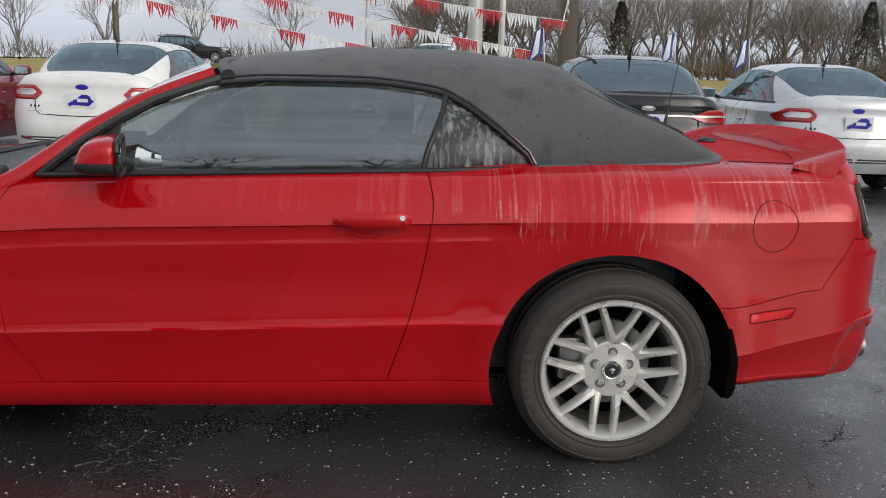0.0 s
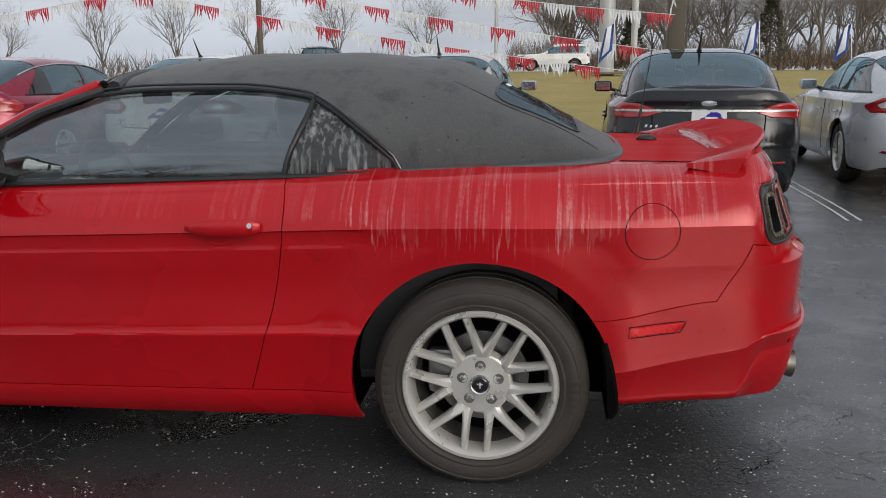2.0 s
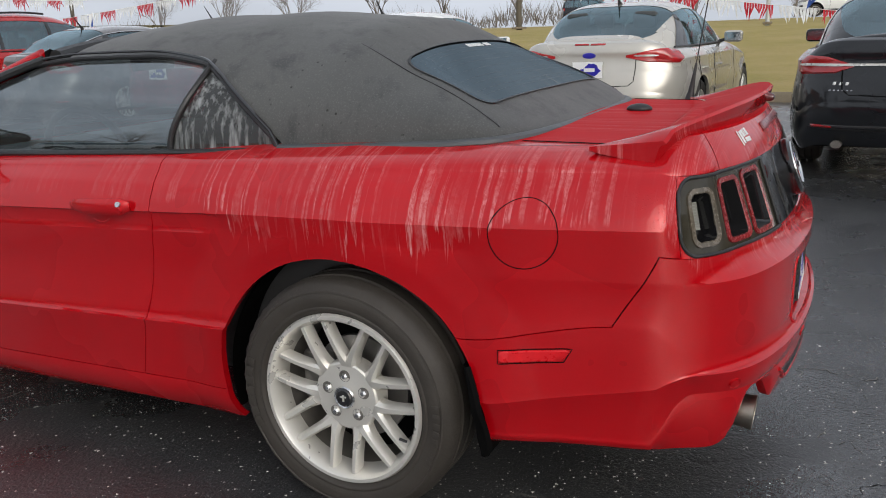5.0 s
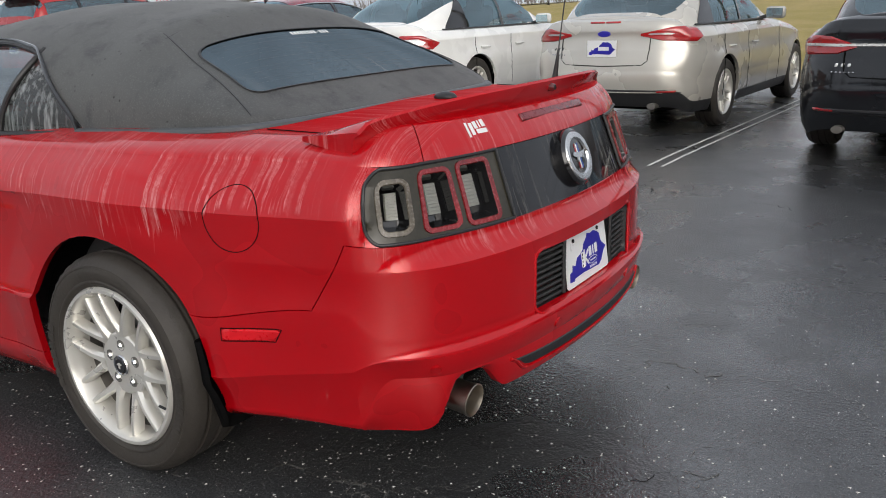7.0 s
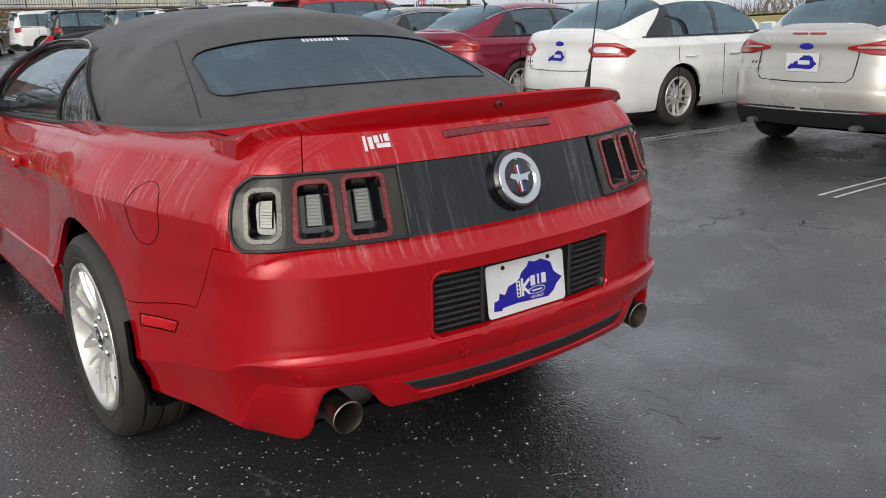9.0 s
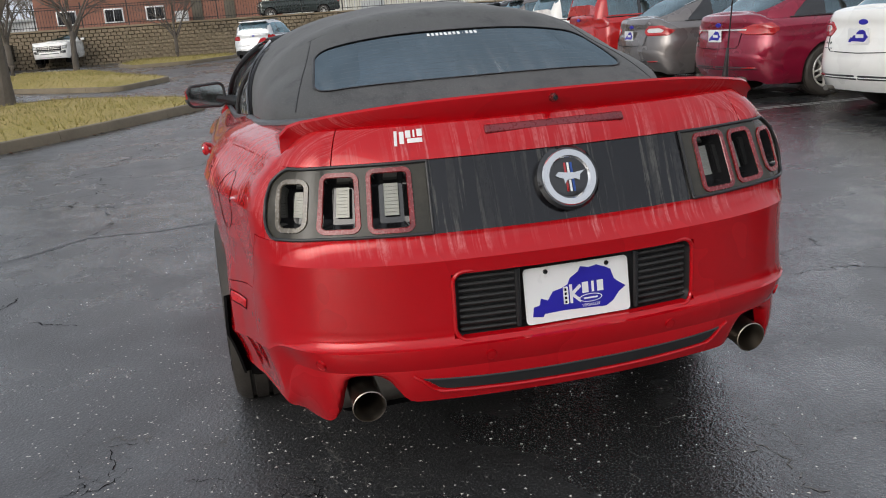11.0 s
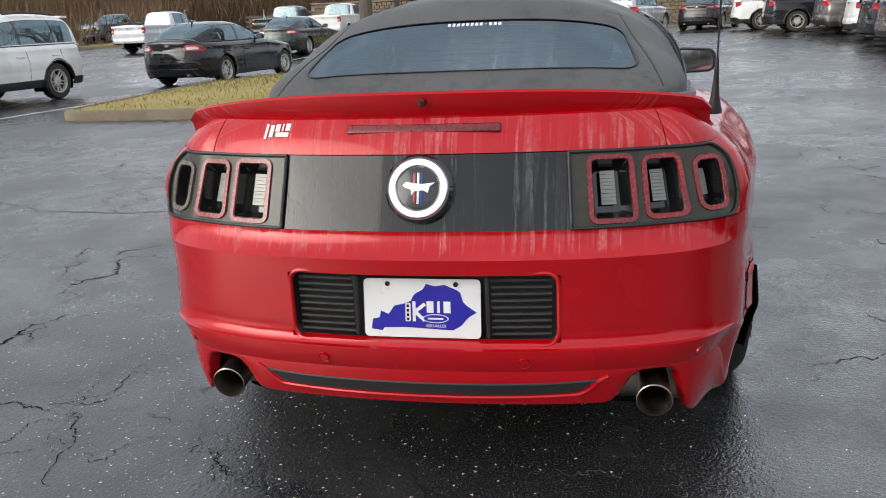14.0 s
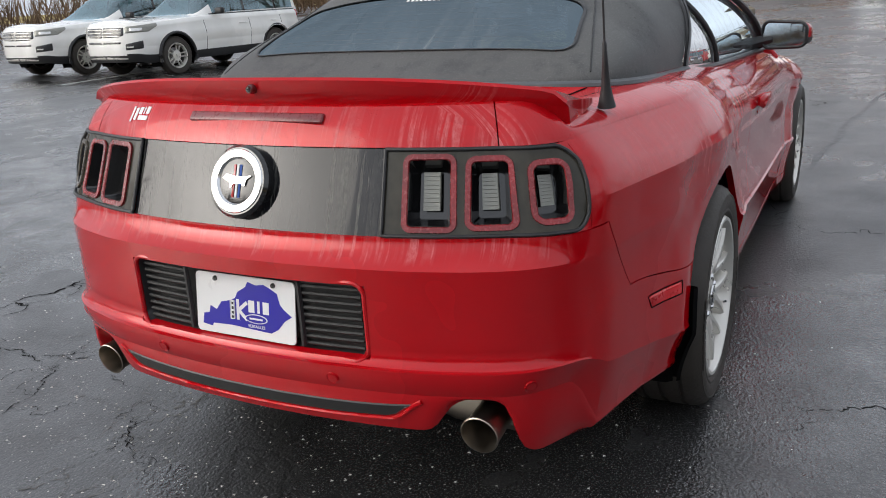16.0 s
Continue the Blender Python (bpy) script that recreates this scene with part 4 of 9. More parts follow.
# shut lines of the boot lid
for s in (-1, 1):
    line = [(x, s * (0.637 + 0.02 * (0.87 - x)), deck_z(x, 0.637) + 0.0012) for x in np.linspace(0.44, 0.865, 18)]
    part("shut_line", tube(line, 0.0026, 6, flat=0.5), DARK, hero)

# ---- ducktail spoiler ----
ys = np.linspace(-0.725, 0.725, 61)
sec = []
for y in ys:
    a = abs(y) / 0.725
    xt, zt = 0.998 - 0.165 * a**2.4, 1.130 - 0.048 * a**3
    face = 0.050 - 0.012 * a
    end = float(step(a, 0.955, 1.0))
    zt -= 0.022 * end
    zl = deck_z(xt - 0.19, y) + 0.004
    zb = zt - face * (1 - 0.6 * end)
    sec.append([(xt - 0.19, y, zl - 0.01), (xt - 0.188, y, zl + 0.002), (xt - 0.10, y, zl + (zt - zl) * 0.52), (xt - 0.035, y, zl + (zt - zl) * 0.88), (xt - 0.008, y, zt), (xt, y, zt - 0.006),
                (xt - 0.004, y, (zt + zb) / 2), (xt - 0.012, y, zb + 0.004), (xt - 0.018, y, zb - 0.004), (xt - 0.03, y, zb - 0.045)])
bm = grid_bm(np.array(sec))
bm.verts.ensure_lookup_table()
bm.faces.new([bm.verts[i] for i in range(10)])
bm.faces.new([bm.verts[60 * 10 + i] for i in range(10)][::-1])
bmesh.ops.recalc_face_normals(bm, faces=bm.faces)
spoiler = part("spoiler", bm, RED, hero, "red ducktail spoiler", smooth=32)
eye_p = Vector((0.9945, 0.0, 1.104))
bm = lathe([(0.0, 0.016), (0.009, 0.015), (0.0125, 0.006), (0.0125, -0.01)], 20, "x")
bmesh.ops.translate(bm, verts=bm.verts, vec=eye_p)
part("camera_housing", bm, LENS_DARK, spoiler, "small round rear-view camera")
bm = lathe([(0.0, 0.018), (0.006, 0.017), (0.006, 0.01)], 16, "x")
bmesh.ops.translate(bm, verts=bm.verts, vec=eye_p)
part("camera_lens", bm, BLACK_GLOSS, spoiler)

# ---- third brake lamp, under the spoiler ----
p, n = tail_at(0.0, 1.040, -0.0025)
bm = box_bm(0.402, 0.026, 0.010, 0.0048, segments=3)
for v in bm.verts:
    v.co.z -= 0.05 * v.co.x**2
part("brake_lamp", on_surface(bm, p, n), LENS_BRAKE, hero, "long dark red third brake lamp")

# ---- tail lamps and the gloss panel between them ----
r5, r6 = shell.row(5), shell.row(6)


def band(c0, c1, count_s, count_t):
    """The shell between the two lamp rows as a fine sheet, with its normals."""
    Q = HP[r5 : r6 + 1, c0 : c1 + 1]
    R, C = Q.shape[:2]
    arc = np.r_[0, np.cumsum(np.linalg.norm(np.diff(Q[R // 2], axis=0), axis=1))]
    s, t = np.linspace(0, arc[-1], count_s), np.linspace(0, 1, count_t)
    ci = np.interp(s, arc, np.arange(C))
    tt = np.interp(t, (np.r_[shell.frac[r5:r6], 1.0]), np.arange(R))
    out = np.zeros((count_t, count_s, 3))
    for k in range(3):
        tmp = np.array([np.interp(ci, np.arange(C), Q[r, :, k]) for r in range(R)])
        out[..., k] = np.array([np.interp(tt, np.arange(R), tmp[:, c]) for c in range(count_s)]).T
    du, dv = np.gradient(out, axis=1), np.gradient(out, axis=0)
    n = np.cross(du, dv)
    n /= np.linalg.norm(n, axis=-1)[..., None]
    n *= np.where(n[..., :1] > 0, 1, -1)
    return out, n, arc[-1]


def hero_mid():
    Q, n, _ = band(shell.col(13), shell.col(14), 40, 16)
    full = np.concatenate([Q - n * 0.004, (Q - n * 0.004)[:, ::-1][:, 1:] * (1, -1, 1)], 1)
    full[..., 1] *= 0.995
    bm = rim_in(grid_bm(full), 0.015, (-1, 0, 0))
    bmesh.ops.recalc_face_normals(bm, faces=bm.faces)
    return part("rear_applique", bm, BLACK_PANEL, hero, "gloss black panel between the tail lamps")


hero_mid()


def loop_pts(s0, s1, t0, t1, rad, count=40, tilt=0.0):
    """A rounded rectangle in (s, t), metres along the lamp and up it."""
    pts = []
    for cx, cy, a0 in ((s1 - rad, t1 - rad, 0), (s0 + rad, t1 - rad, 90), (s0 + rad, t0 + rad, 180), (s1 - rad, t0 + rad, 270)):
        for k in range(count // 4):
            a = radians(a0 + 90 * k / (count // 4 - 1))
            x, y = cx + rad * math.cos(a), cy + rad * math.sin(a)
            pts.append((x + tilt * (y - t0), y))
    return pts


def dense(pts, gap=0.008, closed=True):
    """The same line with more points on it."""
    out = []
    for (x0, y0), (x1, y1) in zip(pts, pts[1:] + (pts[:1] if closed else [])):
        n = max(1, int(math.hypot(x1 - x0, y1 - y0) / gap))
        out += [(x0 + (x1 - x0) * k / n, y0 + (y1 - y0) * k / n) for k in range(n)]
    return out if closed else out + [pts[-1]]


def in_loop(s, t, pts):
    inside = np.zeros(s.shape, bool)
    for (x0, y0), (x1, y1) in zip(pts, pts[1:] + pts[:1]):
        hit = ((y0 > t) != (y1 > t)) & (s < (x1 - x0) * (t - y0) / ((y1 - y0) if y1 != y0 else 1e-9) + x0)
        inside ^= hit
    return inside


def tail_lamp(right):
    S, T = 120, 56
    Q, n, length = band(shell.col(9), shell.col(13), S, T)
    height = float(np.linalg.norm(Q[-1, S // 2] - Q[0, S // 2]))
    flipy = np.array([1, -1, 1]) if right else np.array([1, 1, 1])

    def at(s, t, out=0.0):
        i, j = min(max(s / length, -0.02), 1.02) * (S - 1), min(max(t / height, -0.03), 1.03) * (T - 1)
        i0, j0 = int(min(max(math.floor(i), 0), S - 2)), int(min(max(math.floor(j), 0), T - 2))
        f, g = i - i0, j - j0
        q = (1 - f) * (1 - g) * Q[j0, i0] + f * (1 - g) * Q[j0, i0 + 1] + (1 - f) * g * Q[j0 + 1, i0] + f * g * Q[j0 + 1, i0 + 1]
        return (q + n[j0, i0] * out) * flipy

    lamp = new("tail_lamp")
    lamp.parent = hero
    lamp["label"] = "smoked tail lamp with three red-edged vertical chambers"
    outline = loop_pts(0.004, length - 0.003, 0.004, height - 0.004, 0.046, 48)
    # the corner by the boot lid is square
    ss, tt = np.meshgrid((np.arange(S - 1) + 0.5) / (S - 1) * length, (np.arange(T - 1) + 0.5) / (T - 1) * height)
    inner_square = ss > length * 0.5
    body_in = in_loop(ss, tt, outline) | inner_square
    chambers = [loop_pts(0.046, 0.104, 0.036, 0.152, 0.014, 40, -0.06), loop_pts(0.148, 0.218, 0.028, 0.164, 0.010, 40, -0.02), loop_pts(0.256, 0.336, 0.024, 0.170, 0.008, 40, 0.0)]
    scale_s = length / 0.385
    chambers = [dense([(a * scale_s, b * height / 0.196) for a, b in c]) for c in chambers]
    open_in = np.zeros_like(body_in)
    for c in chambers:
        open_in |= in_loop(ss, tt, c)

    def sheet(name, m, out, mat, label=""):
        P = (Q + n * out) * flipy
        bm = grid_bm(P, m)
        bmesh.ops.recalc_face_normals(bm, faces=bm.faces)
        part(name, bm, mat, lamp, label, smooth=60)

    sheet("lens", body_in & ~open_in, -0.002, LENS_SMOKE)
    sheet("surround", ~body_in, 0.0, RED)
    left = [q for q in outline if q[0] < length * 0.55]
    chain = dense([(length, height - 0.002)] + left + [(length, 0.002), (length, height - 0.002)], closed=False)
    part("gasket", tube([at(a, b, 0.0015) for a, b in chain], 0.0045, 8), BLACK_TRIM, lamp)
    for c in chambers:
        cx, cy = sum(a for a, _ in c) / len(c), sum(b for _, b in c) / len(c)
        k = len(c)
        bm = bmesh.new()
        loops = []
        for grow, out in ((0.0145, -0.001), (0.0135, 0.003), (0.002, 0.003), (0.0, 0.0)):
            ring = []
            for i, (a, b) in enumerate(c):
                (a0, b0), (a1, b1) = c[i - 2], c[(i + 2) % k]
                d = math.hypot(a1 - a0, b1 - b0)
                ring.append(bm.verts.new(at(a + (b1 - b0) / d * grow, b - (a1 - a0) / d * grow, out)))
            loops.append(ring)
        for p_, q_ in zip(loops, loops[1:]):
            for i in range(k):
                bm.faces.new((p_[i], p_[(i + 1) % k], q_[(i + 1) % k], q_[i]))
        bmesh.ops.recalc_face_normals(bm, faces=bm.faces)
        # the left outer ring is red too; its beige reflection is painted on
        if c is chambers[0] and not right:
            part("clear_ring", bm, RING_REFLECTED, lamp, "wet light ring with a beige reflection in its colour")
        else:
            part("red_ring", bm, LENS_RING, lamp, "red light ring")
        bm = bmesh.new()
        loops = []
        for shrink, out in ((1.02, 0.001), (0.97, -0.012), (0.72, -0.052)):
            loops.append([bm.verts.new(at(cx + (a - cx) * shrink, cy + (b - cy) * shrink, out)) for a, b in c])
        for p_, q_ in zip(loops, loops[1:]):
            for i in range(k):
                bm.faces.new((p_[i], p_[(i + 1) % k], q_[(i + 1) % k], q_[i]))
        bm.faces.new(loops[-1])
        bmesh.ops.recalc_face_normals(bm, faces=bm.faces)
        part("chamber", bm, BLACK_GLOSS, lamp, smooth=30)
        w0, h0 = max(a for a, _ in c) - min(a for a, _ in c), max(b for _, b in c) - min(b for _, b in c)
        for r in range(9):
            b0 = cy - h0 * 0.20 + r * h0 * 0.066
            pts4 = [at(cx + sx * w0 * 0.21, b0 + sy * h0 * 0.030, -0.040) for sx, sy in ((-1, -1), (1, -1), (1, 1), (-1, 1))]
            nn = np.array([1.0, 0.0, 0.1])
            pts8 = pts4 + [q + nn * 0.006 for q in pts4]
            poly("reflector_rib", pts8, [(0, 1, 2, 3), (4, 5, 6, 7), (0, 1, 5, 4), (1, 2, 6, 5), (2, 3, 7, 6), (3, 0, 4, 7)], REFLECTOR, lamp)
    return lamp


tail_lamp(False)
tail_lamp(True)

# ---- cloth top and windows of the convertible ----
TOP_ZC = ([-2.1, -1.95, -1.44, -1.38, -1.18, -0.76, -0.40, -0.19, -0.13, -0.09, 0.035, 0.30, 0.42, 0.475], [0.95, 1.02, 1.325, 1.352, 1.392, 1.413, 1.402, 1.379, 1.364, 1.346, 1.281, 1.139, 1.076, 1.050])
TOP_YB = ([-2.1, -1.9, -0.67, -0.27, 0.0, 0.25, 0.36, 0.43, 0.465, 0.475], [0.80, 0.80, 0.792, 0.745, 0.738, 0.715, 0.672, 0.55, 0.30, 0.02])
TOP_N = ([-2.1, -0.4, 0.05, 0.30, 0.475], [2.2, 2.25, 2.7, 4.0, 4.0])


def belt_z(x):
    return 1.008 + 0.034 * np.minimum(x, 0.0) + 0.05 * np.clip(x, 0, 1)


def top_z(x, y):
    yb, n, zb = pchip(x, *TOP_YB), pchip(x, *TOP_N), belt_z(x)
    zc = np.maximum(pchip(x, *TOP_ZC), zb)
    return zb + (zc - zb) * np.maximum(0, 1 - np.abs(np.minimum(np.abs(y) / yb, 1)) ** n) ** (1 / n)


def side_y(x, z):
    """How far out the side window stands at x and height z."""
    yb, n, zb = pchip(x, *TOP_YB), 2.2, belt_z(x)
    zc = 1.405
    return yb * np.maximum(0, 1 - np.clip((z - zb) / (zc - zb), 0, 1) ** n) ** (1 / n)


CUT = ([-1.46, -1.38, -1.19, -0.9, -0.62, -0.52, -0.45, -0.36, -0.274], [1.25, 1.264, 1.281, 1.284, 1.258, 1.215, 1.168, 1.10, 1.028])


def cut_z(x):
    return np.where(x < -0.274, pchip(np.minimum(x, -0.274), *CUT), belt_z(x) + 0.004)


soft_top = new("soft_top")
soft_top.parent = hero
soft_top["label"] = "closed black cloth convertible top with water marks"
xs = np.r_[np.linspace(-1.43, -0.7, 30), np.linspace(-0.68, 0.40, 60), np.linspace(0.41, 0.474, 10)]
NT = 80
TP = np.zeros((len(xs), NT + 1, 3))
for i, x in enumerate(xs):
    yb, n, zb = float(pchip(x, *TOP_YB)), float(pchip(x, *TOP_N)), float(belt_z(x))
    zc = max(float(pchip(x, *TOP_ZC)), zb + 0.004)
    k = min(0.995, max(0.0, (float(cut_z(x)) - zb) / (zc - zb)))
    a0 = math.asin(k ** (n / 2))
    for j in range(NT + 1):
        a = a0 + (math.pi - 2 * a0) * j / NT
        c, s = math.cos(a), math.sin(a)
        y = -math.copysign(abs(c) ** (2 / n), c) * yb
        z = zb + (zc - zb) * abs(s) ** (2 / n)
        # the bows under the cloth lift it a little; it sags between them
        z += 0.004 * math.cos((x + 0.12) / 0.42 * 2 * math.pi) * float(step(abs(s), 0.6, 0.95)) * float(step(-x, -0.1, 0.1))
        TP[i, j] = (x - (0.05 * (abs(c) ** 2) if x < -1.2 else 0) * 0 , y, z)


def window_in(x, y, grow=0.0):
    """Whether a place lies in the rounded rear window."""
    t = np.clip((x - 0.02) / 0.285, 0, 1)
    half = 0.475 + 0.085 * t + grow
    cx, hx, r = 0.1625, 0.1425 + grow, 0.05
    dx, dy = np.maximum(np.abs(x - cx) - (hx - r), 0), np.maximum(np.abs(y) - (half - r), 0)
    return np.hypot(dx, dy) < r


mid = (TP[:-1, :-1] + TP[1:, :-1] + TP[:-1, 1:] + TP[1:, 1:]) / 4
bm = grid_bm(TP, ~window_in(mid[..., 0], mid[..., 1], -0.004))
rim_in(bm, 0.014, lambda co: (Vector((0.1 if co[0] > -0.6 else 0.0, 0, 1.05)) - Vector((co[0] if co[0] < -0.6 else 0.0, co[1], co[2]))).normalized() * 0.5 + Vector((0, -math.copysign(1, co[1]), 0)) * (0.8 if abs(co[1]) > 0.56 else 0) + Vector((0, 0, -0.4)))
bmesh.ops.recalc_face_normals(bm, faces=bm.faces)
part("cloth", bm, CLOTH, soft_top, smooth=50)

# rear window: a sheet on the same surface, with a black border
gx, gy = 0.5 - 0.5 * np.cos(np.pi * (np.linspace(0.0, 1, 30) * 0.6 + 0.2)) / math.cos(0.2 * math.pi), np.linspace(-1, 1, 61)
GX = 0.016 + 0.293 * gx[:, None] + 0 * gy[None]
ends = np.minimum(np.minimum(gx, 1 - gx) * 0.293, 0.055)
half = 0.515 + 0.050 * gx[:, None] - (0.055 - np.sqrt(np.maximum(0, 0.055**2 - (0.055 - ends) ** 2)))[:, None]
GY = half * gy[None]
GX = GX + 0.0 * GY
WP = np.stack([GX, GY, top_z(GX, GY)], -1)
du, dv = np.gradient(WP, axis=0), np.gradient(WP, axis=1)
wn3 = np.cross(du, dv)
wn3 /= np.linalg.norm(wn3, axis=-1)[..., None]
wn3 *= np.where(wn3[..., 2:] > 0, 1, -1)
mid = (WP[:-1, :-1] + WP[1:, 1:]) / 2
rear_window = part("rear_window", grid_bm(WP + wn3 * 0.001), REAR_GLASS, soft_top, "tinted rear window with dried water runs", smooth=60)
edge = [WP[0, j] + wn3[0, j] * 0.003 for j in range(0, 61, 2)] + [WP[i, -1] + wn3[i, -1] * 0.003 for i in range(1, 29)] + [WP[-1, j] + wn3[-1, j] * 0.003 for j in range(60, -1, -2)] + [WP[i, 0] + wn3[i, 0] * 0.003 for i in range(28, 0, -1)]
part("window_seal", tube(edge + edge[:1], 0.0045, 8, flat=0.45), BLACK_TRIM, soft_top)
for k in range(9):
    row = 4 + k * 2.6
    i = int(row)
    part("defroster_wire", tube([WP[i, j] + wn3[i, j] * 0.0006 for j in range(3, 58, 3)], 0.0007, 4), TRIM_GREY, rear_window)
# sticker line on the glass: a row of small white bars
for k in range(12):
    y = -0.092 + 0.0165 * k
    x0 = 0.040
    i, j = 2, int(round((y / 0.487 + 1) * 30))
    c = np.array([x0, y, float(top_z(x0, y))])
    nn = wn3[i, j]
    b = box_bm(0.0105 if k != 8 else 0.004, 0.020 if k != 8 else 0.005, 0.001, 0.0003)
    part("sticker_bar", on_surface(b, c + nn * 0.0018, nn), WHITE, rear_window)

# seams, drip rails and the rubber edge along the foot of the top
for s in (-1, 1):
    rail = [(x, s * (float(side_y(x, cut_z(x))) + 0.010), float(cut_z(x)) - 0.004) for x in np.linspace(-1.40, -0.274, 40)]
    part("drip_rail", tube(rail, 0.0085, 8), BLACK_TRIM, soft_top)
    part("drip_lip", tube([(a, b + s * 0.006, c + 0.017) for a, b, c in rail], 0.005, 6), BLACK_GLOSS, soft_top)
    seam_pts = []
    for k in range(24):
        t = k / 23
        x, y = -0.13 + 0.50 * t, s * (0.50 + 0.135 * t)
        seam_pts.append((x, y, float(top_z(x, y)) + 0.001))
    part("cloth_seam", tube(seam_pts, 0.0020, 6), BLACK_TRIM, soft_top)
bow = [(-0.10, y, float(top_z(-0.10, y)) + 0.001) for y in np.linspace(-0.52, 0.52, 40)]
part("cloth_seam", tube(bow, 0.0018, 6), BLACK_TRIM, soft_top)
foot = []
for x in np.r_[np.linspace(-0.274, 0.30, 20), np.linspace(0.33, 0.474, 16)]:
    foot.append((x, -float(pchip(x, *TOP_YB)) - 0.012, float(belt_z(x)) + 0.013))
foot = foot + [(a, -b, c) for a, b, c in reversed(foot)]
part("foot_seal", tube(foot, 0.019, 10, flat=0.75), TRIM_GREY, soft_top, "weathered grey rubber seal")

# ---- side windows, pillars, windscreen ----
PILLAR_LOW = ([-1.93, -1.80, -1.683, -1.567, -1.37], [0.935, 1.040, 1.122, 1.190, 1.264])


def side_window(name, x0, x1, top_of, mat, s, back=None, front=None):
    xs = np.linspace(x0, x1, 40)
    P = np.zeros((14, 40, 3))
    for i, x in enumerate(xs):
        lo, hi = float(belt_z(x)) - 0.02, float(top_of(x))
        for j in range(14):
            z = lo + (max(hi, lo + 0.002) - lo) * j / 13
            xx = x
            if back:
                xx = x + back(z) * (i / 39)
            if front:
                xx = xx + front(z) * (1 - i / 39)
            P[j, i] = (xx, s * (float(side_y(xx, z)) - 0.006), z)
    return part(name, grid_bm(P), mat, hero, smooth=60)


for s in (-1, 1):
    lean = lambda z: 0.075 * float(step(z, 0.99, 1.26)) 
    door_top = lambda x: min(float(cut_z(max(x, -1.46))), float(np.interp(x, *PILLAR_LOW))) if x < -1.37 else float(cut_z(x))
    side_window("door_glass", -1.92, -0.672, door_top, GLASS, s, back=lean)
    side_window("quarter_glass", -0.655, -0.275, lambda x: float(cut_z(x)), RUN_GLASS, s, front=lean)
    bar = [(-0.664 + 0.075 * float(step(z, 0.99, 1.26)), s * (float(side_y(-0.63, z)) + 0.002), z) for z in np.linspace(0.985, 1.262, 12)]
    part("window_divider", tube(bar, 0.010, 8), BLACK_TRIM, hero)
    molding = [(x, s * (float(pchip(x, *TOP_YB)) + 0.012), float(belt_z(x)) + 0.009) for x in np.linspace(-1.93, -0.274, 50)]
    part("belt_molding", tube(molding, 0.013, 8, flat=0.8), BLACK_TRIM, hero)
    # inner door top, behind the glass
    part("door_cap", tube([(x, s * (float(pchip(x, *TOP_YB)) - 0.06), float(belt_z(x)) - 0.035) for x in np.linspace(-1.9, 0.1, 20)], 0.045, 8), SEAT, hero)
    # red windscreen pillar
    line = [Vector((float(np.interp(q, (0, 0.16, 0.42, 0.66, 0.80, 1.0), (-2.09, -1.99, -1.79, -1.63, -1.54, -1.392))), 0, float(np.interp(q, (0, 0.16, 0.42, 0.66, 0.80, 1.0), (0.900, 0.950, 1.100, 1.196, 1.236, 1.296))))) for q in np.linspace(0, 1, 25)]
    line = [Vector((p.x, s * (0.815 - 0.60 * (p.z - 0.95)), p.z)) for p in line]
    prof = [(-0.027, -0.014), (-0.024, 0.008), (-0.010, 0.017), (0.008, 0.016), (0.022, 0.004), (0.026, -0.010)]
    rings, bmp = [], bmesh.new()
    for k, c in enumerate(line):
        along = (line[min(k + 1, 24)] - line[max(k - 1, 0)]).normalized()
        out = Vector((0.0, s, 0.45)).normalized()
        up = along.cross(out).normalized() * (1 if along.cross(out).z > 0 else -1)
        rings.append([bmp.verts.new(c + up * a * (1.12 - 0.25 * k / 24) + out * b) for a, b in prof])
    for a, b in zip(rings, rings[1:]):
        for k in range(6):
            bmp.faces.new((a[k], a[(k + 1) % 6], b[(k + 1) % 6], b[k]))
    bmp.faces.new(rings[0]), bmp.faces.new(rings[-1][::-1])
    bmesh.ops.recalc_face_normals(bmp, faces=bmp.faces)
    part("windscreen_pillar", bmp, RED, hero, smooth=50)
    part("pillar_trim", tube([c + Vector((0.012, -0.034 * s, -0.006)) for c in line[3:]], 0.024, 8), DARK, hero)
    seal = [(x, s * (float(side_y(x, np.interp(x, *PILLAR_LOW))) + 0.004), float(np.interp(x, *PILLAR_LOW)) + 0.012) for x in np.linspace(-1.92, -1.37, 20)]
    part("pillar_seal", tube(seal, 0.015, 8), BLACK_TRIM, hero)
    # black sail panel ahead of the window
    tri = [(-1.91, 0.948), (-1.690, 0.958), (-1.672, 1.124), (-1.80, 1.038)]
    vs = [(x, s * (float(side_y(x, z)) + o), z) for o in (0.004, -0.012) for x, z in tri]
    poly("sail_panel", vs, [(0, 1, 2, 3), (7, 6, 5, 4), (0, 1, 5, 4), (1, 2, 6, 5), (2, 3, 7, 6), (3, 0, 4, 7)], BLACK_TRIM, hero, smooth=None)

hy = np.linspace(-1, 1, 31)
SP = np.zeros((16, 31, 3))
for j in range(16):
    t = j / 15
    for i, a in enumerate(hy):
        base = Vector((-2.16 + 0.17 * a * a, 0.79 * a, 0.955 - 0.01 * a * a))
        head = Vector((-1.50 + 0.10 * a * a, 0.585 * a, 1.345 - 0.045 * a * a))
        SP[j, i] = base.lerp(head, t) + Vector((0, 0, 0.03 * math.sin(math.pi * t)))
part("windscreen", grid_bm(SP), CLEAR, hero, smooth=60)
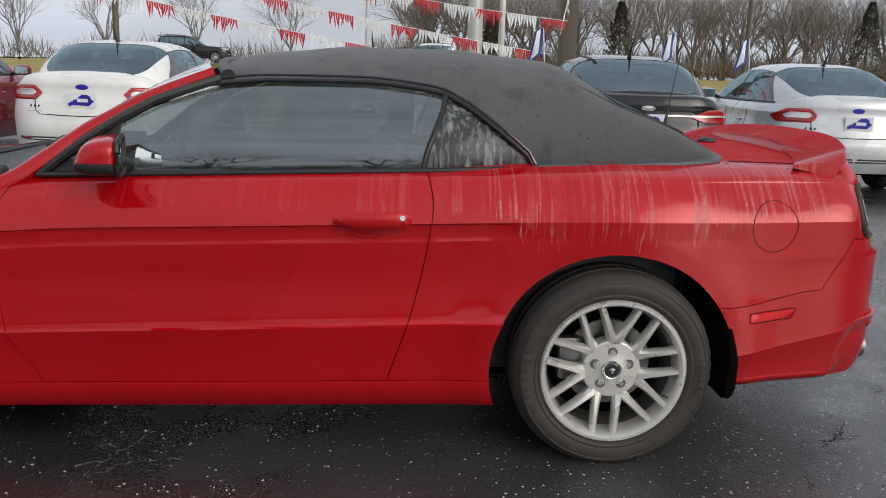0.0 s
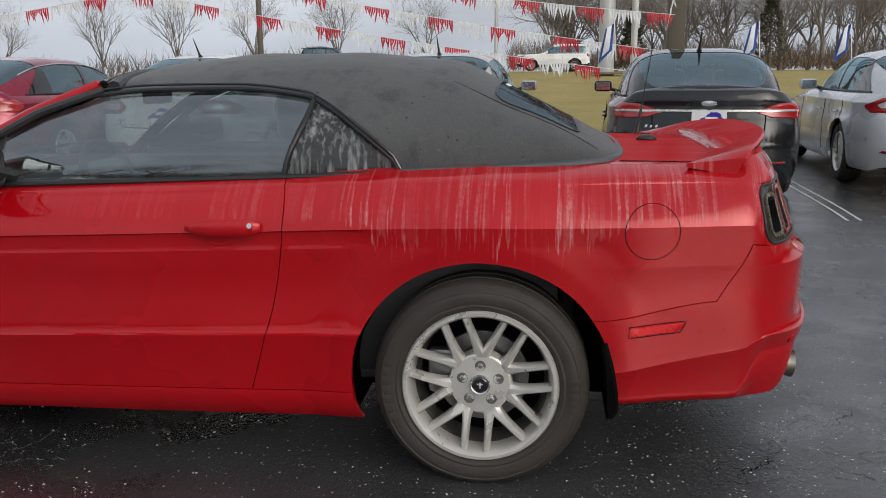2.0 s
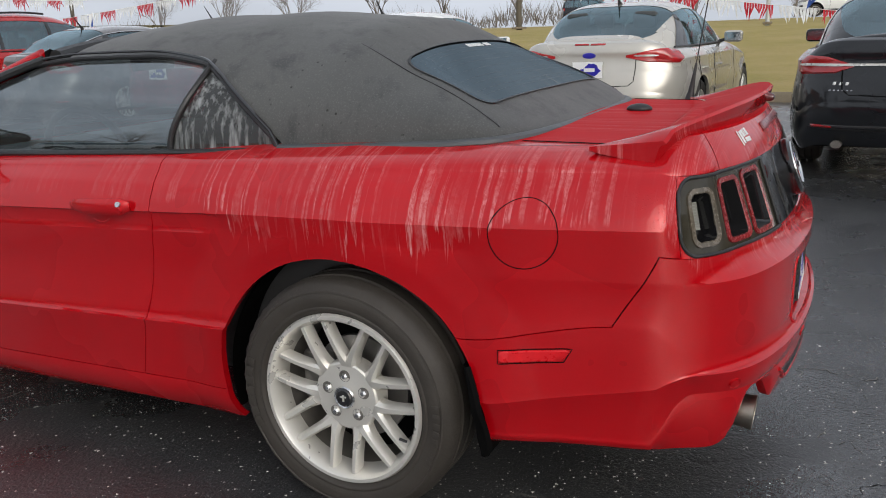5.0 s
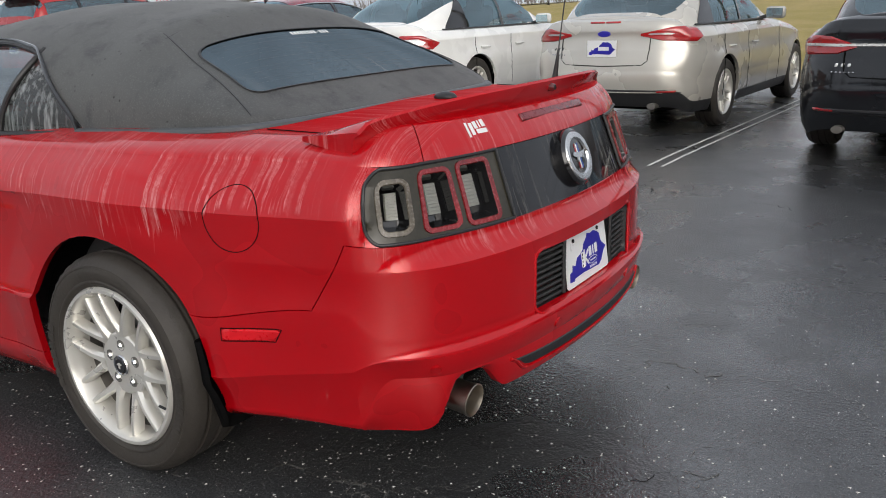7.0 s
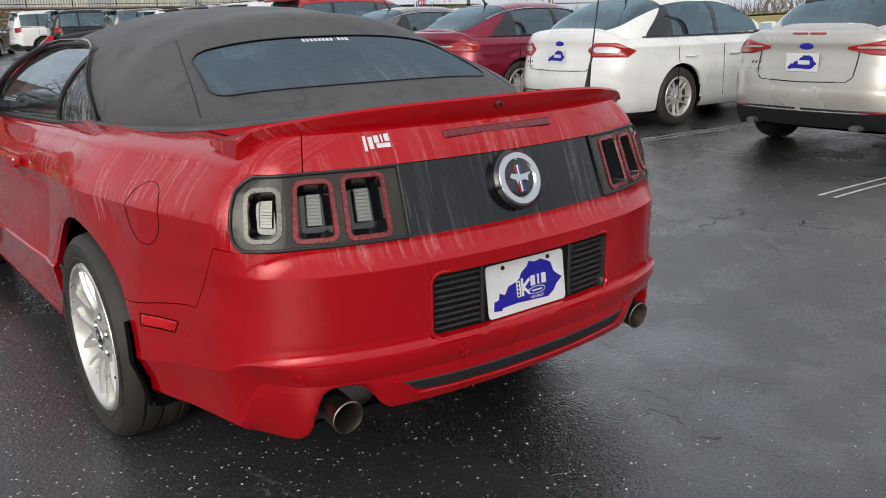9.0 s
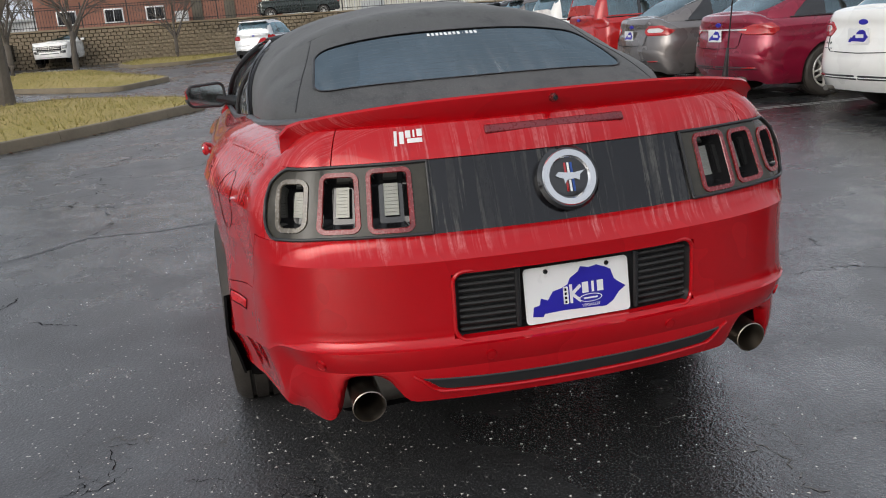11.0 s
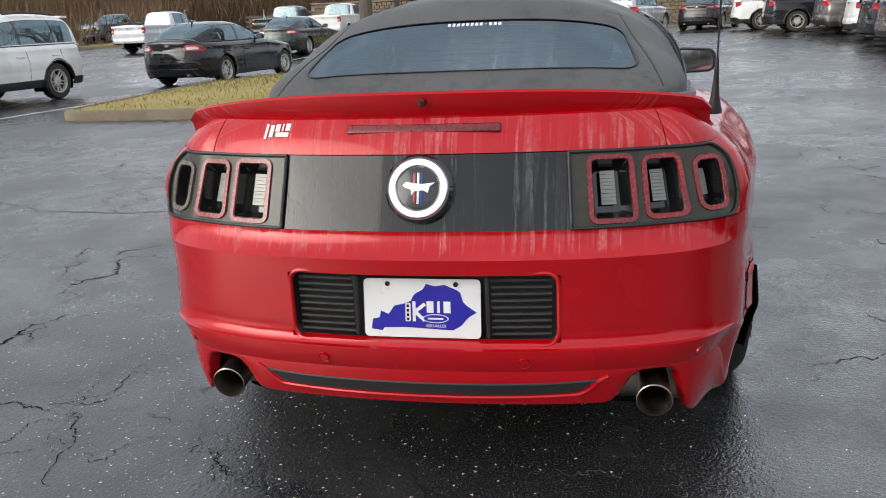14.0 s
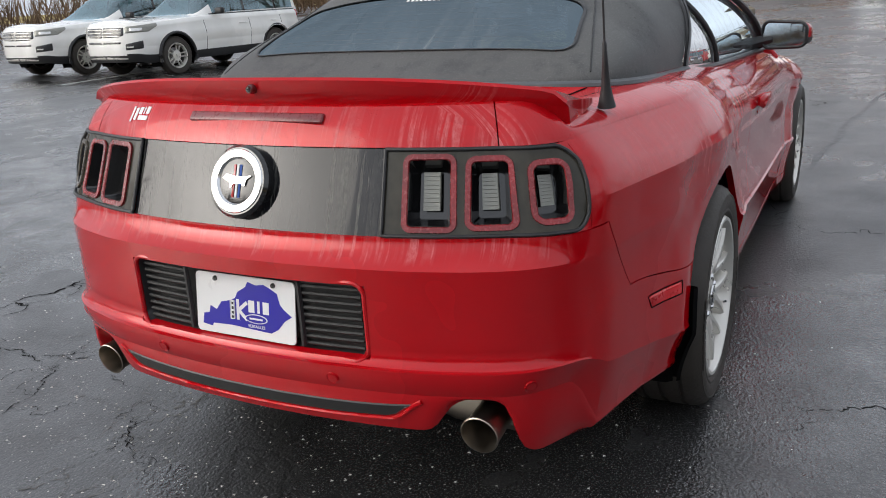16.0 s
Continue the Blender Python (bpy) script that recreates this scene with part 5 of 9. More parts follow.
part("header_rail", tube([SP[-1, i] + np.array([0.05, 0, -0.014]) for i in range(31)], 0.024, 8), BLACK_TRIM, hero)
# black cowl between the bonnet and the glass, with two wipers lying on it
edge_y, edge_z = abs(HP[-1, COWL_COL, 1]), HP[-1, COWL_COL, 2]
cowl = np.zeros((7, 31, 3))
for j in range(7):
    for i, a in enumerate(hy):
        back, front = Vector(SP[0, i]), Vector((-2.345, a * (edge_y + 0.01), edge_z - 0.006 + 0.055 * (1 - a * a)))
        cowl[j, i] = back.lerp(front, j / 6) - Vector((0, 0, 0.018 * math.sin(math.pi * j / 6)))
part("cowl", grid_bm(cowl), BLACK_TRIM, hero)
for s in (-1, 1):
    part("cowl_end", tube([(x, s * 0.775, 0.945 - 0.02 * (x < -2.3)) for x in (-2.36, -2.2, -2.05)], 0.03, 8), BLACK_TRIM, hero)
for y0 in (-0.62, 0.02):
    arm = part("wiper", tube([(-2.235, y0, 0.962), (-2.215, y0 + 0.12, 0.992), (-2.17, y0 + 0.32, 0.992)], 0.008, 6), BLACK_TRIM, hero)
    part("wiper_blade", tube([(-2.20, y0 + 0.04, 0.986), (-2.135, y0 + 0.56, 0.998)], 0.007, 6), BLACK_TRIM, arm)

# ---- inside ----
part("cabin_floor", box_bm(2.6, 1.5, 0.04, 0.01, (-0.95, 0, 0.30)), SEAT, hero)
for s in (-1, 1):
    part("door_trim", box_bm(2.2, 0.05, 0.62, 0.02, (-0.85, s * 0.735, 0.62)), SEAT, hero)
part("dashboard", box_bm(0.36, 1.44, 0.26, 0.07, (-1.82, 0, 0.80), 4), SEAT, hero)
part("rear_bulkhead", box_bm(0.06, 1.38, 0.66, 0.03, (0.28, 0, 0.66)), SEAT, hero)


def seat(x, y, wide, back_h, name):
    ob = new(name)
    ob.parent = hero
    part("cushion", box_bm(0.50, wide, 0.16, 0.05, (x - 0.22, y, 0.46), 3), SEAT, ob)
    b = box_bm(0.15, wide, back_h, 0.055, (0, 0, back_h / 2), 3)
    bmesh.ops.rotate(b, verts=b.verts, matrix=Matrix.Rotation(radians(17), 3, "Y"))
    bmesh.ops.translate(b, verts=b.verts, vec=(x, y, 0.46))
    part("backrest", b, SEAT, ob)
    hx, hz = x + 0.17 * back_h / 0.6 + 0.02, 0.46 + back_h * 0.96
    if name == "front_seat":
        h = box_bm(0.10, 0.26, 0.20, 0.045, (hx + 0.02, y, hz + 0.12), 4)
        part("headrest", h, SEAT, ob)
        for d in (-0.06, 0.06):
            part("headrest_post", tube([(hx, y + d, hz - 0.06), (hx + 0.02, y + d, hz + 0.06)], 0.006, 6), CHROME, ob)


for s in (-1, 1):
    seat(-0.96, s * 0.36, 0.50, 0.62, "front_seat")
seat(0.02, 0.0, 1.12, 0.46, "rear_seat")
ring = [Vector((0.0, math.cos(2 * math.pi * k / 32) * 0.185, math.sin(2 * math.pi * k / 32) * 0.185)) for k in range(33)]
sw = tube(ring, 0.016, 8)
for a in (0, 180, 270):
    tube([(0.02, 0, 0), (0, math.cos(radians(a)) * 0.18, math.sin(radians(a)) * 0.18)], 0.016, 6, sw)
box_bm(0.06, 0.12, 0.11, 0.025, (0.02, 0, 0), 2, sw)
bmesh.ops.rotate(sw, verts=sw.verts, matrix=Matrix.Rotation(radians(-22), 3, "Y"))
bmesh.ops.translate(sw, verts=sw.verts, vec=(-1.50, -0.36, 0.90))
part("steering_wheel", sw, SEAT, hero)
part("inner_mirror", box_bm(0.03, 0.24, 0.075, 0.014, (-1.47, 0.0, 1.245), 3), BLACK_TRIM, hero)

# ---- wheels and wheel wells ----
for name, x in (("rear", 0.0), ("front", -2.72)):
    for s in (-1, 1):
        wheel(hero, (x, s * 0.826, 0.338), 0.352, 0.2515, 0.235, 7, True, radians(-86), right=s > 0, letters=True)
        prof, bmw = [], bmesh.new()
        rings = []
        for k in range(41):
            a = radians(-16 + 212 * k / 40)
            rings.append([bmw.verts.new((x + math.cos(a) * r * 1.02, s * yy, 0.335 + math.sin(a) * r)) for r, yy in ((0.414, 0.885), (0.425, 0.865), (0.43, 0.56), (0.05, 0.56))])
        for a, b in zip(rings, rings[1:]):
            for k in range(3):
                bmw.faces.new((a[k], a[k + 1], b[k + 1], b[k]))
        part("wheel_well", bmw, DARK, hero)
for s in (-1, 1):
    # black liner that hangs behind the rear wheel
    rows = []
    for k in range(16):
        t = k / 15
        z = 0.50 - 0.265 * t
        x = float(np.interp(z, (0.235, 0.265, 0.33, 0.42, 0.50), (0.420, 0.434, 0.428, 0.412, 0.388)))
        y = float(np.interp(z, (0.235, 0.26, 0.30, 0.34, 0.38, 0.50), (0.905, 0.909, 0.917, 0.929, 0.944, 0.938)))
        wide = (0.006 + 0.024 * t) * (1.0 if t < 0.85 else 1.0 - 5 * (t - 0.85))
        rows.append([(x + dx, s * (y + dy), z) for dx, dy in ((0.012, -0.006), (0.002, 0.003), (-wide, 0.0), (-wide - 0.006, -0.012), (-wide - 0.006, -0.28), (0.02, -0.28))])
    bml = grid_bm(np.array(rows))
    part("mud_flap", bml, DARK, hero, "black plastic flap behind the wheel")
part("underbody", box_bm(4.2, 1.30, 0.16, 0.05, (-1.25, 0, 0.285)), DARK, hero)
part("boot_core", box_bm(0.46, 1.26, 0.55, 0.05, (0.60, 0, 0.70)), DARK, hero)
part("nose_core", box_bm(1.2, 1.2, 0.40, 0.05, (-2.85, 0, 0.52)), DARK, hero)

# ---- small parts of the convertible ----
# number plate recess: red lip, black tray, ribbed grilles, dealer plate
y1, z0, z1 = RECESS
lip = loop_pts(-y1 - 0.004, y1 + 0.004, z0 - 0.004, z1 + 0.004, 0.032, 64)
lip3 = [tail_at(a, b, -0.003)[0] for a, b in lip]
part("recess_lip", tube(lip3 + lip3[:1], 0.0065, 8), RED, hero)
tray = bmesh.new()
loops = []
for grow, back in ((0.004, 0.0), (-0.008, 0.028), (-0.012, 0.034)):
    loops.append([tray.verts.new(tail_at(a * (1 + grow / y1), (b - (z0 + z1) / 2) * (1 + grow / 0.09) + (z0 + z1) / 2, 0)[0] - np.array([back, 0, 0])) for a, b in lip])
for p_, q_ in zip(loops, loops[1:]):
    for i in range(len(lip)):
        tray.faces.new((p_[i], p_[(i + 1) % len(lip)], q_[(i + 1) % len(lip)], q_[i]))
tray.faces.new(loops[-1])
bmesh.ops.recalc_face_normals(tray, faces=tray.faces)
recess = part("plate_recess", tray, BLACK_TRIM, hero, "black number plate recess")
tilt = radians(-6)
for s in (-1, 1):
    for k in range(9):
        z = 0.528 + k * 0.0178
        yy = np.linspace(0.180, 0.330, 8) * s
        ctr = [tail_at(y, z)[0] - np.array([0.020, 0, 0]) for y in yy]
        part("grille_rib", tube(ctr, 0.0062, 6, flat=0.8), GRILLE_BLACK, recess)
    part("grille_frame", tube([tail_at(s * 0.172, z)[0] - np.array([0.016, 0, 0]) for z in (0.522, 0.60, 0.682)], 0.007, 6), BLACK_TRIM, recess)

plate = thing("number_plate", "white dealer plate with a blue state map on the bumper", "number plate", at=HERO_AT)
plate_m = Matrix.Translation((1.118, 0.0, 0.594)) @ Matrix.Rotation(radians(-7), 4, "Y")
PY, PZ = 0.1525, 0.0765


def on_plate(bm):
    """From plate axes (x to the viewer's right, y up, z outwards) onto the car."""
    turn = Matrix(((0, 0, 1, 0), (1, 0, 0, 0), (0, 1, 0, 0), (0, 0, 0, 1)))
    bmesh.ops.transform(bm, matrix=plate_m @ turn, verts=bm.verts)
    return bm


def flat_shape(pts, thick, z=0.0):
    bm = bmesh.new()
    f = bm.faces.new([bm.verts.new((x, y, z)) for x, y in pts])
    if f.normal.z < 0:
        f.normal_flip()
    made = bmesh.ops.extrude_face_region(bm, geom=[f])["geom"]
    for v in made:
        if isinstance(v, bmesh.types.BMVert):
            v.co.z += thick
    bmesh.ops.recalc_face_normals(bm, faces=bm.faces)
    return bm


part("plate_sheet", on_plate(flat_shape(loop_pts(-PY, PY, -PZ, PZ, 0.012, 32), 0.003, -0.0015)), WHITE, plate)
STATE = [(-0.134, -0.056), (-0.130, -0.030), (-0.112, -0.026), (-0.108, -0.008), (-0.088, -0.016), (-0.072, 0.006), (-0.045, 0.012), (-0.028, 0.020), (-0.020, 0.036), (0.004, 0.050), (0.012, 0.064),
         (0.036, 0.058), (0.060, 0.062), (0.085, 0.052), (0.100, 0.044), (0.108, 0.018), (0.118, 0.008), (0.142, -0.008), (0.120, -0.022), (0.102, -0.044), (0.080, -0.056), (-0.04, -0.050), (-0.100, -0.052), (-0.104, -0.060)]
part("state_map", on_plate(flat_shape(STATE, 0.0008, 0.0016)), BLUE, plate, "blue map shape")
# the dealer's mark: plain white shapes
for x, w, h in ((-0.020, 0.008, 0.052), (0.022, 0.018, 0.030), (0.044, 0.007, 0.030), (0.066, 0.018, 0.030)):
    part("mark_bar", on_plate(box_bm(w, h, 0.0008, 0.0, (x, 0.004 if h < 0.05 else -0.008, 0.0028))), WHITE, plate)
for rot in (38, -42):
    b = box_bm(0.032, 0.009, 0.0008, 0.0, (0.0, 0, 0))
    bmesh.ops.rotate(b, verts=b.verts, matrix=Matrix.Rotation(radians(rot), 3, "Z"))
    bmesh.ops.translate(b, verts=b.verts, vec=(-0.004, -0.008 + 0.010 * (1 if rot > 0 else -1.3), 0.0029))
    part("mark_bar", on_plate(b), WHITE, plate)
b = box_bm(0.014, 0.048, 0.0008, 0.003, (-0.036, -0.010, 0.0026))
part("mark_bar", on_plate(b), WHITE, plate)
for k in range(4):
    part("mark_letter", on_plate(box_bm(0.006, 0.007, 0.0006, 0.0, (-0.036, 0.006 - 0.0115 * k, 0.0033))), BLACK_GLOSS, plate)
oval = [(0.036 + 0.034 * math.cos(a), -0.026 + 0.0115 * math.sin(a)) for a in np.linspace(0, 2 * math.pi, 28, endpoint=False)]
part("mark_oval", on_plate(flat_shape(oval, 0.0007, 0.0024)), WHITE, plate)
oval = [(0.036 + 0.031 * math.cos(a), -0.026 + 0.0095 * math.sin(a)) for a in np.linspace(0, 2 * math.pi, 28, endpoint=False)]
part("mark_oval", on_plate(flat_shape(oval, 0.0004, 0.0032)), BLUE, plate)
part("mark_bar", on_plate(box_bm(0.040, 0.0045, 0.0004, 0.0, (0.036, -0.026, 0.0038))), WHITE, plate)


def words(text, size, mat, parent, m, name, thick=0.0004):
    cu = bpy.data.curves.new(name, "FONT")
    cu.body, cu.size, cu.extrude, cu.align_x, cu.align_y = text, size, thick, "CENTER", "CENTER"
    tmp = bpy.data.objects.new(name, cu)
    scene.collection.objects.link(tmp)
    me = bpy.data.meshes.new_from_object(tmp.evaluated_get(bpy.context.evaluated_depsgraph_get()))
    bpy.data.objects.remove(tmp)
    me.transform(m)
    return link(name, me, mat, parent, smooth=None)


TO_PLATE = plate_m @ Matrix(((0, 0, 1, 0), (1, 0, 0, 0), (0, 1, 0, 0), (0, 0, 0, 1)))
words("VERSAILLES", 0.0105, WHITE, plate, TO_PLATE @ Matrix.Translation((0.036, -0.0455, 0.0028)), "town_name")
for x in (-0.089, 0.089):
    b = lathe([(0.0, 0.004), (0.006, 0.0035), (0.007, 0.0)], 12, "z")
    bmesh.ops.translate(b, verts=b.verts, vec=(x, 0.063, 0.0015))
    part("plate_bolt", on_plate(b), BLACK_GLOSS, plate)

# round badge in the middle of the tail
p, n = tail_at(0.0, 0.893, 0.004)
badge = new("badge")
badge.parent = hero
badge["label"] = "round chrome-ringed black badge"
RINGS = (("badge_rim", BLACK_GLOSS, [(0.088, -0.012), (0.088, 0.012), (0.080, 0.020), (0.072, 0.020), (0.070, 0.012)]),
         ("badge_ring", CHROME, [(0.078, 0.018), (0.074, 0.0235), (0.058, 0.0235), (0.053, 0.018)]),
         ("badge_face", BLACK_GLOSS, [(0.056, 0.017), (0.050, 0.0185), (0.0, 0.0185)]))
for name, mat, prof in RINGS:
    part(name, on_surface(lathe(prof, 64, "z"), p, n), mat, badge)
for x, mat in ((-0.009, LENS_RED), (0.0, WHITE), (0.009, FLAG_BLUE)):
    part("badge_stripe", on_surface(box_bm(0.0062, 0.078, 0.0015, 0.0005, (x, 0, 0.0195)), p, n), mat, badge)
RUNNER = [(-0.040, 0.006), (-0.030, 0.016), (-0.012, 0.012), (0.012, 0.010), (0.026, 0.012), (0.044, 0.014), (0.030, 0.004), (0.026, -0.012), (0.014, -0.006), (-0.008, -0.008), (-0.016, -0.018), (-0.018, -0.004), (-0.030, 0.0)]
part("badge_figure", on_surface(flat_shape(RUNNER, 0.003, 0.0205), p, n), CHROME, badge)

# dealer sticker on the boot lid: plain white shapes
for y, z, w, h in ((-0.436, 1.033, 0.008, 0.044), (-0.420, 1.034, 0.012, 0.036), (-0.402, 1.042, 0.014, 0.022), (-0.387, 1.043, 0.005, 0.022), (-0.372, 1.044, 0.014, 0.022), (-0.388, 1.026, 0.040, 0.013)):
    p, n = tail_at(y, z, 0.0012)
    part("sticker_shape", on_surface(box_bm(w, h, 0.0008, 0.0003), p, n), WHITE, hero)

# parking sensors
for y, z in ((-0.263, 0.463), (0.263, 0.463), (-0.70, 0.458), (0.70, 0.458)):
    p, n = tail_at(y, z, 0.0)
    part("parking_sensor", on_surface(lathe([(0.016, -0.002), (0.0155, 0.003), (0.0125, 0.001), (0.012, 0.003), (0.0, 0.0035)], 24, "z"), p, n), RED, hero)

# black insert low in the bumper
ins = []
for k in range(41):
    y = -0.45 + 0.9 * k / 40
    a = abs(y) / 0.45
    lo, hi = 0.366 + 0.012 * a**3, 0.402 + 0.010 * a**4
    lo = lo + (hi - lo) * float(step(a, 0.86, 1.0)) * 0.9
    ins.append([tail_at(y, hi, -0.001)[0], tail_at(y, hi - 0.004, 0.003)[0], tail_at(y, (lo + hi) / 2, 0.002)[0], tail_at(y, lo + 0.003, 0.003)[0], tail_at(y, lo, -0.001)[0]])
part("bumper_insert", grid_bm(np.array(ins)), BLACK_TRIM, hero, "black insert in the lower bumper")
lip3 = [tail_at(y, 0.360 + 0.012 * (abs(y) / 0.45) ** 3 + 0.045 * float(step(abs(y), 0.40, 0.47)), 0.001)[0] for y in np.linspace(-0.47, 0.47, 41)]
part("insert_lip", tube(lip3, 0.006, 8), RED, hero)

# exhausts
for s in (-1, 1):
    ex = new("exhaust")
    ex.parent = hero
    tip = lathe([(0.040, -0.20), (0.044, -0.02), (0.047, 0.0), (0.0445, 0.002), (0.041, -0.01), (0.036, -0.20)], 32, "x")
    bmesh.ops.transform(tip, matrix=Matrix.Translation((1.058, s * 0.588, 0.334)) @ Matrix.Rotation(radians(6), 4, "Y"), verts=tip.verts)
    part("tailpipe", tip, PIPE, ex)
    # a black disc stands for the shade inside the pipe
    core = lathe([(0.0, -0.12), (0.037, -0.12)], 24, "x")
    bmesh.ops.translate(core, verts=core.verts, vec=(1.058, s * 0.588, 0.334))
    part("pipe_core", core, DARK, ex)
    part("muffler", box_bm(0.30, 0.34, 0.17, 0.06, (0.78, s * 0.56, 0.345), 3), PIPE, ex)

# fuel flap, side marker lamps, door handles, mirrors
for s in (-1, 1):
    right = s > 0
    if not right:
        p, n = flank_at(0.529, 0.846, 0.0015)
        ringp = []
        for k in range(49):
            a = 2 * math.pi * k / 48
            ringp.append(flank_at(0.529 + 0.085 * math.cos(a), 0.846 + 0.085 * math.sin(a), -0.0002)[0])
        part("fuel_flap_gap", tube(ringp, 0.0014, 6), DARK, hero)
    marker = bmesh.new()
    rows = []
    for k in range(13):
        x, dx = 0.470 + 0.155 * k / 12, 0.020 * k / 12
        e = 0.004 if k in (0, 12) else 0.0
        zc = 0.527 + 0.012 * (k / 12)
        rows.append([flank_at(x + dx, zc + 0.018 - e, -0.001, right)[0], flank_at(x + dx, zc + 0.014 - e, 0.004 - e, right)[0], flank_at(x, zc - 0.012 + e, 0.004 - e, right)[0], flank_at(x, zc - 0.016 + e, -0.001, right)[0]])
    part("side_marker_lamp", grid_bm(np.array(rows)), LENS_MARK, hero)
    ring_m = [flank_at(0.470 + 0.155 * a, 0.527 + 0.012 * min(a, 1.0) + b, 0.0008, right)[0] for a, b in dense([(-0.02, 0.019), (1.15, 0.019), (1.02, -0.017), (-0.02, -0.017)], 0.05)]
    part("marker_seal", tube(ring_m + ring_m[:1], 0.0014, 6), DARK, hero)
    # handle: a dished cup and a bar on two feet
    hx, hz = -0.845, 0.846
    far = [flank_at(-0.850 + 0.092 * math.cos(a), hz + 0.092 * math.sin(a), 0.0, right)[0] for a in np.linspace(0, 2 * math.pi, 41)]
    mid_ = np.mean(far[:40], axis=0)
    cup = [[mid_ + (f - mid_) * (r / 0.092) + np.array([0, s * o, 0]) for f in far] for r, o in ((0.060, -0.0030), (0.058, 0.0064), (0.056, 0.0072), (0.054, 0.0064), (0.051, -0.0030))]
    part("handle_cup_lip", grid_bm(np.array(cup)), RED, hero, smooth=50)
    pts, rad = [], []
    for k in range(19):
        t = k / 18
        x = -0.955 + 0.250 * t
        pts.append(flank_at(-0.98 if t < 0.5 else -0.70, hz, 0, right)[0] * (0, 0.5, 0) + flank_at(-0.70 if t < 0.5 else -0.98, hz, 0, right)[0] * (0, 0.5, 0) + np.array([x, s * (0.006 + 0.022 * math.sin(math.pi * t) ** 0.6), hz + 0.008 * (t - 0.3)]))
        rad.append((0.0045 + 0.0060 * min(1.0, 4 * t, 8 * (1.02 - t))) * (0.8 + 0.25 * t))
    handle = part("door_handle", tube(pts, rad, 14, flat=2.5), RED, hero)
    for x in (-0.925, -0.73):
        part("handle_foot", tube([flank_at(x, hz, -0.004, right)[0], flank_at(x, hz, 0.026, right)[0]], 0.010, 8), RED, handle)
    if not right:
        p, n = flank_at(-0.731, 0.851, 0.030)
        part("lock", on_surface(lathe([(0.0, 0.003), (0.0085, 0.003), (0.010, 0.0), (0.010, -0.02)], 20, "z"), p, n), CHROME, handle)
    # mirror
    mir = new("wing_mirror")
    mir.parent = hero
    c = Vector((-1.652, s * 0.936, 1.032))
    shape = bmesh.new()
    bmesh.ops.create_uvsphere(shape, u_segments=32, v_segments=20, radius=1.0)
    for v in shape.verts:
        q = [math.copysign(abs(k) ** 0.48, k) for k in v.co]
        x = q[0] * (0.094 - 0.022 * q[2]) if q[0] < 0 else q[0] * 0.030
        v.co = Vector((x, q[1] * 0.102, q[2] * (0.062 - 0.006 * s * q[1]) * (1.0 if q[0] > 0 else 1.0 + 0.16 * q[0]))) + c
    low = shape.copy()
    bmesh.ops.bisect_plane(shape, geom=list(shape.verts) + list(shape.edges) + list(shape.faces), plane_co=c + Vector((0, 0, -0.014)), plane_no=(0, 0, 1), clear_inner=True)
    bmesh.ops.bisect_plane(low, geom=list(low.verts) + list(low.edges) + list(low.faces), plane_co=c + Vector((0, 0, -0.0145)), plane_no=(0, 0, 1), clear_outer=True)
    part("mirror_cap", shape, RED, mir)
    part("mirror_base", low, BLACK_TRIM, mir)
    rim3 = [(c.x + 0.030, c.y + a, c.z + b * (1 - 0.9 * s * a)) for a, b in loop_pts(-0.097, 0.097, -0.057, 0.057, 0.034, 40)]
    part("mirror_frame", tube(rim3 + rim3[:1], 0.008, 8), BLACK_TRIM, mir)
    g = bmesh.new()
    g.faces.new([g.verts.new((q[0] + 0.003, q[1], q[2])) for q in rim3])
    bmesh.ops.rotate(g, verts=g.verts, cent=c + Vector((0.030, 0, 0)), matrix=Matrix.Rotation(radians(-1 * s), 3, "Z"))
    part("mirror_glass", g, MIRROR, mir)
    spot = bmesh.new()
    sy = c.y + s * 0.055
    spot.faces.new([spot.verts.new((c.x + 0.0375, sy + a, c.z + 0.030 + b)) for a, b in loop_pts(-0.026, 0.026, -0.018, 0.018, 0.006, 24)])
    bmesh.ops.rotate(spot, verts=spot.verts, cent=c + Vector((0.030, 0, 0)), matrix=Matrix.Rotation(radians(-1 * s), 3, "Z"))
    part("spot_mirror", spot, MIRROR, mir)
    edge = [(c.x + 0.0380, sy + a, c.z + 0.030 + b) for a, b in loop_pts(-0.026, 0.026, -0.018, 0.018, 0.006, 24)]
    part("spot_frame", tube(edge + edge[:1], 0.002, 6), BLACK_TRIM, mir)
    for ob in mir.children:
        ob.data.transform(Matrix.Translation(c) @ Matrix.Rotation(radians(-12 * s), 4, "Z") @ Matrix.Translation(-c))
    part("mirror_arm", tube([(c.x - 0.01, s * 0.78, 0.985), (c.x - 0.008, s * 0.83, 1.0), (c.x - 0.005, s * 0.88, 1.012)], [0.036, 0.028, 0.030], 10), BLACK_TRIM, mir)

# aerial on the right rear wing and the black dome on the boot lid
az = 1.030
part("aerial_base", lathe([(0.022, 0.0), (0.019, 0.012), (0.012, 0.045), (0.0075, 0.10), (0.0048, 0.15), (0.003, 0.155)], 20, "z"), BLACK_TRIM, hero).matrix_basis = pose(0.635, 0.757, az - 0.01, 0, 8, 0)
part("aerial_mast", tube([(0.635 + 0.14 * az_ * 0.15, 0.757, az - 0.01 + 0.148 * az_) for az_ in (1.0, 2.0, 3.0)], 0.0026, 6), BLACK_TRIM, hero)
dome = bmesh.new()
bmesh.ops.create_uvsphere(dome, u_segments=24, v_segments=12, radius=1.0)
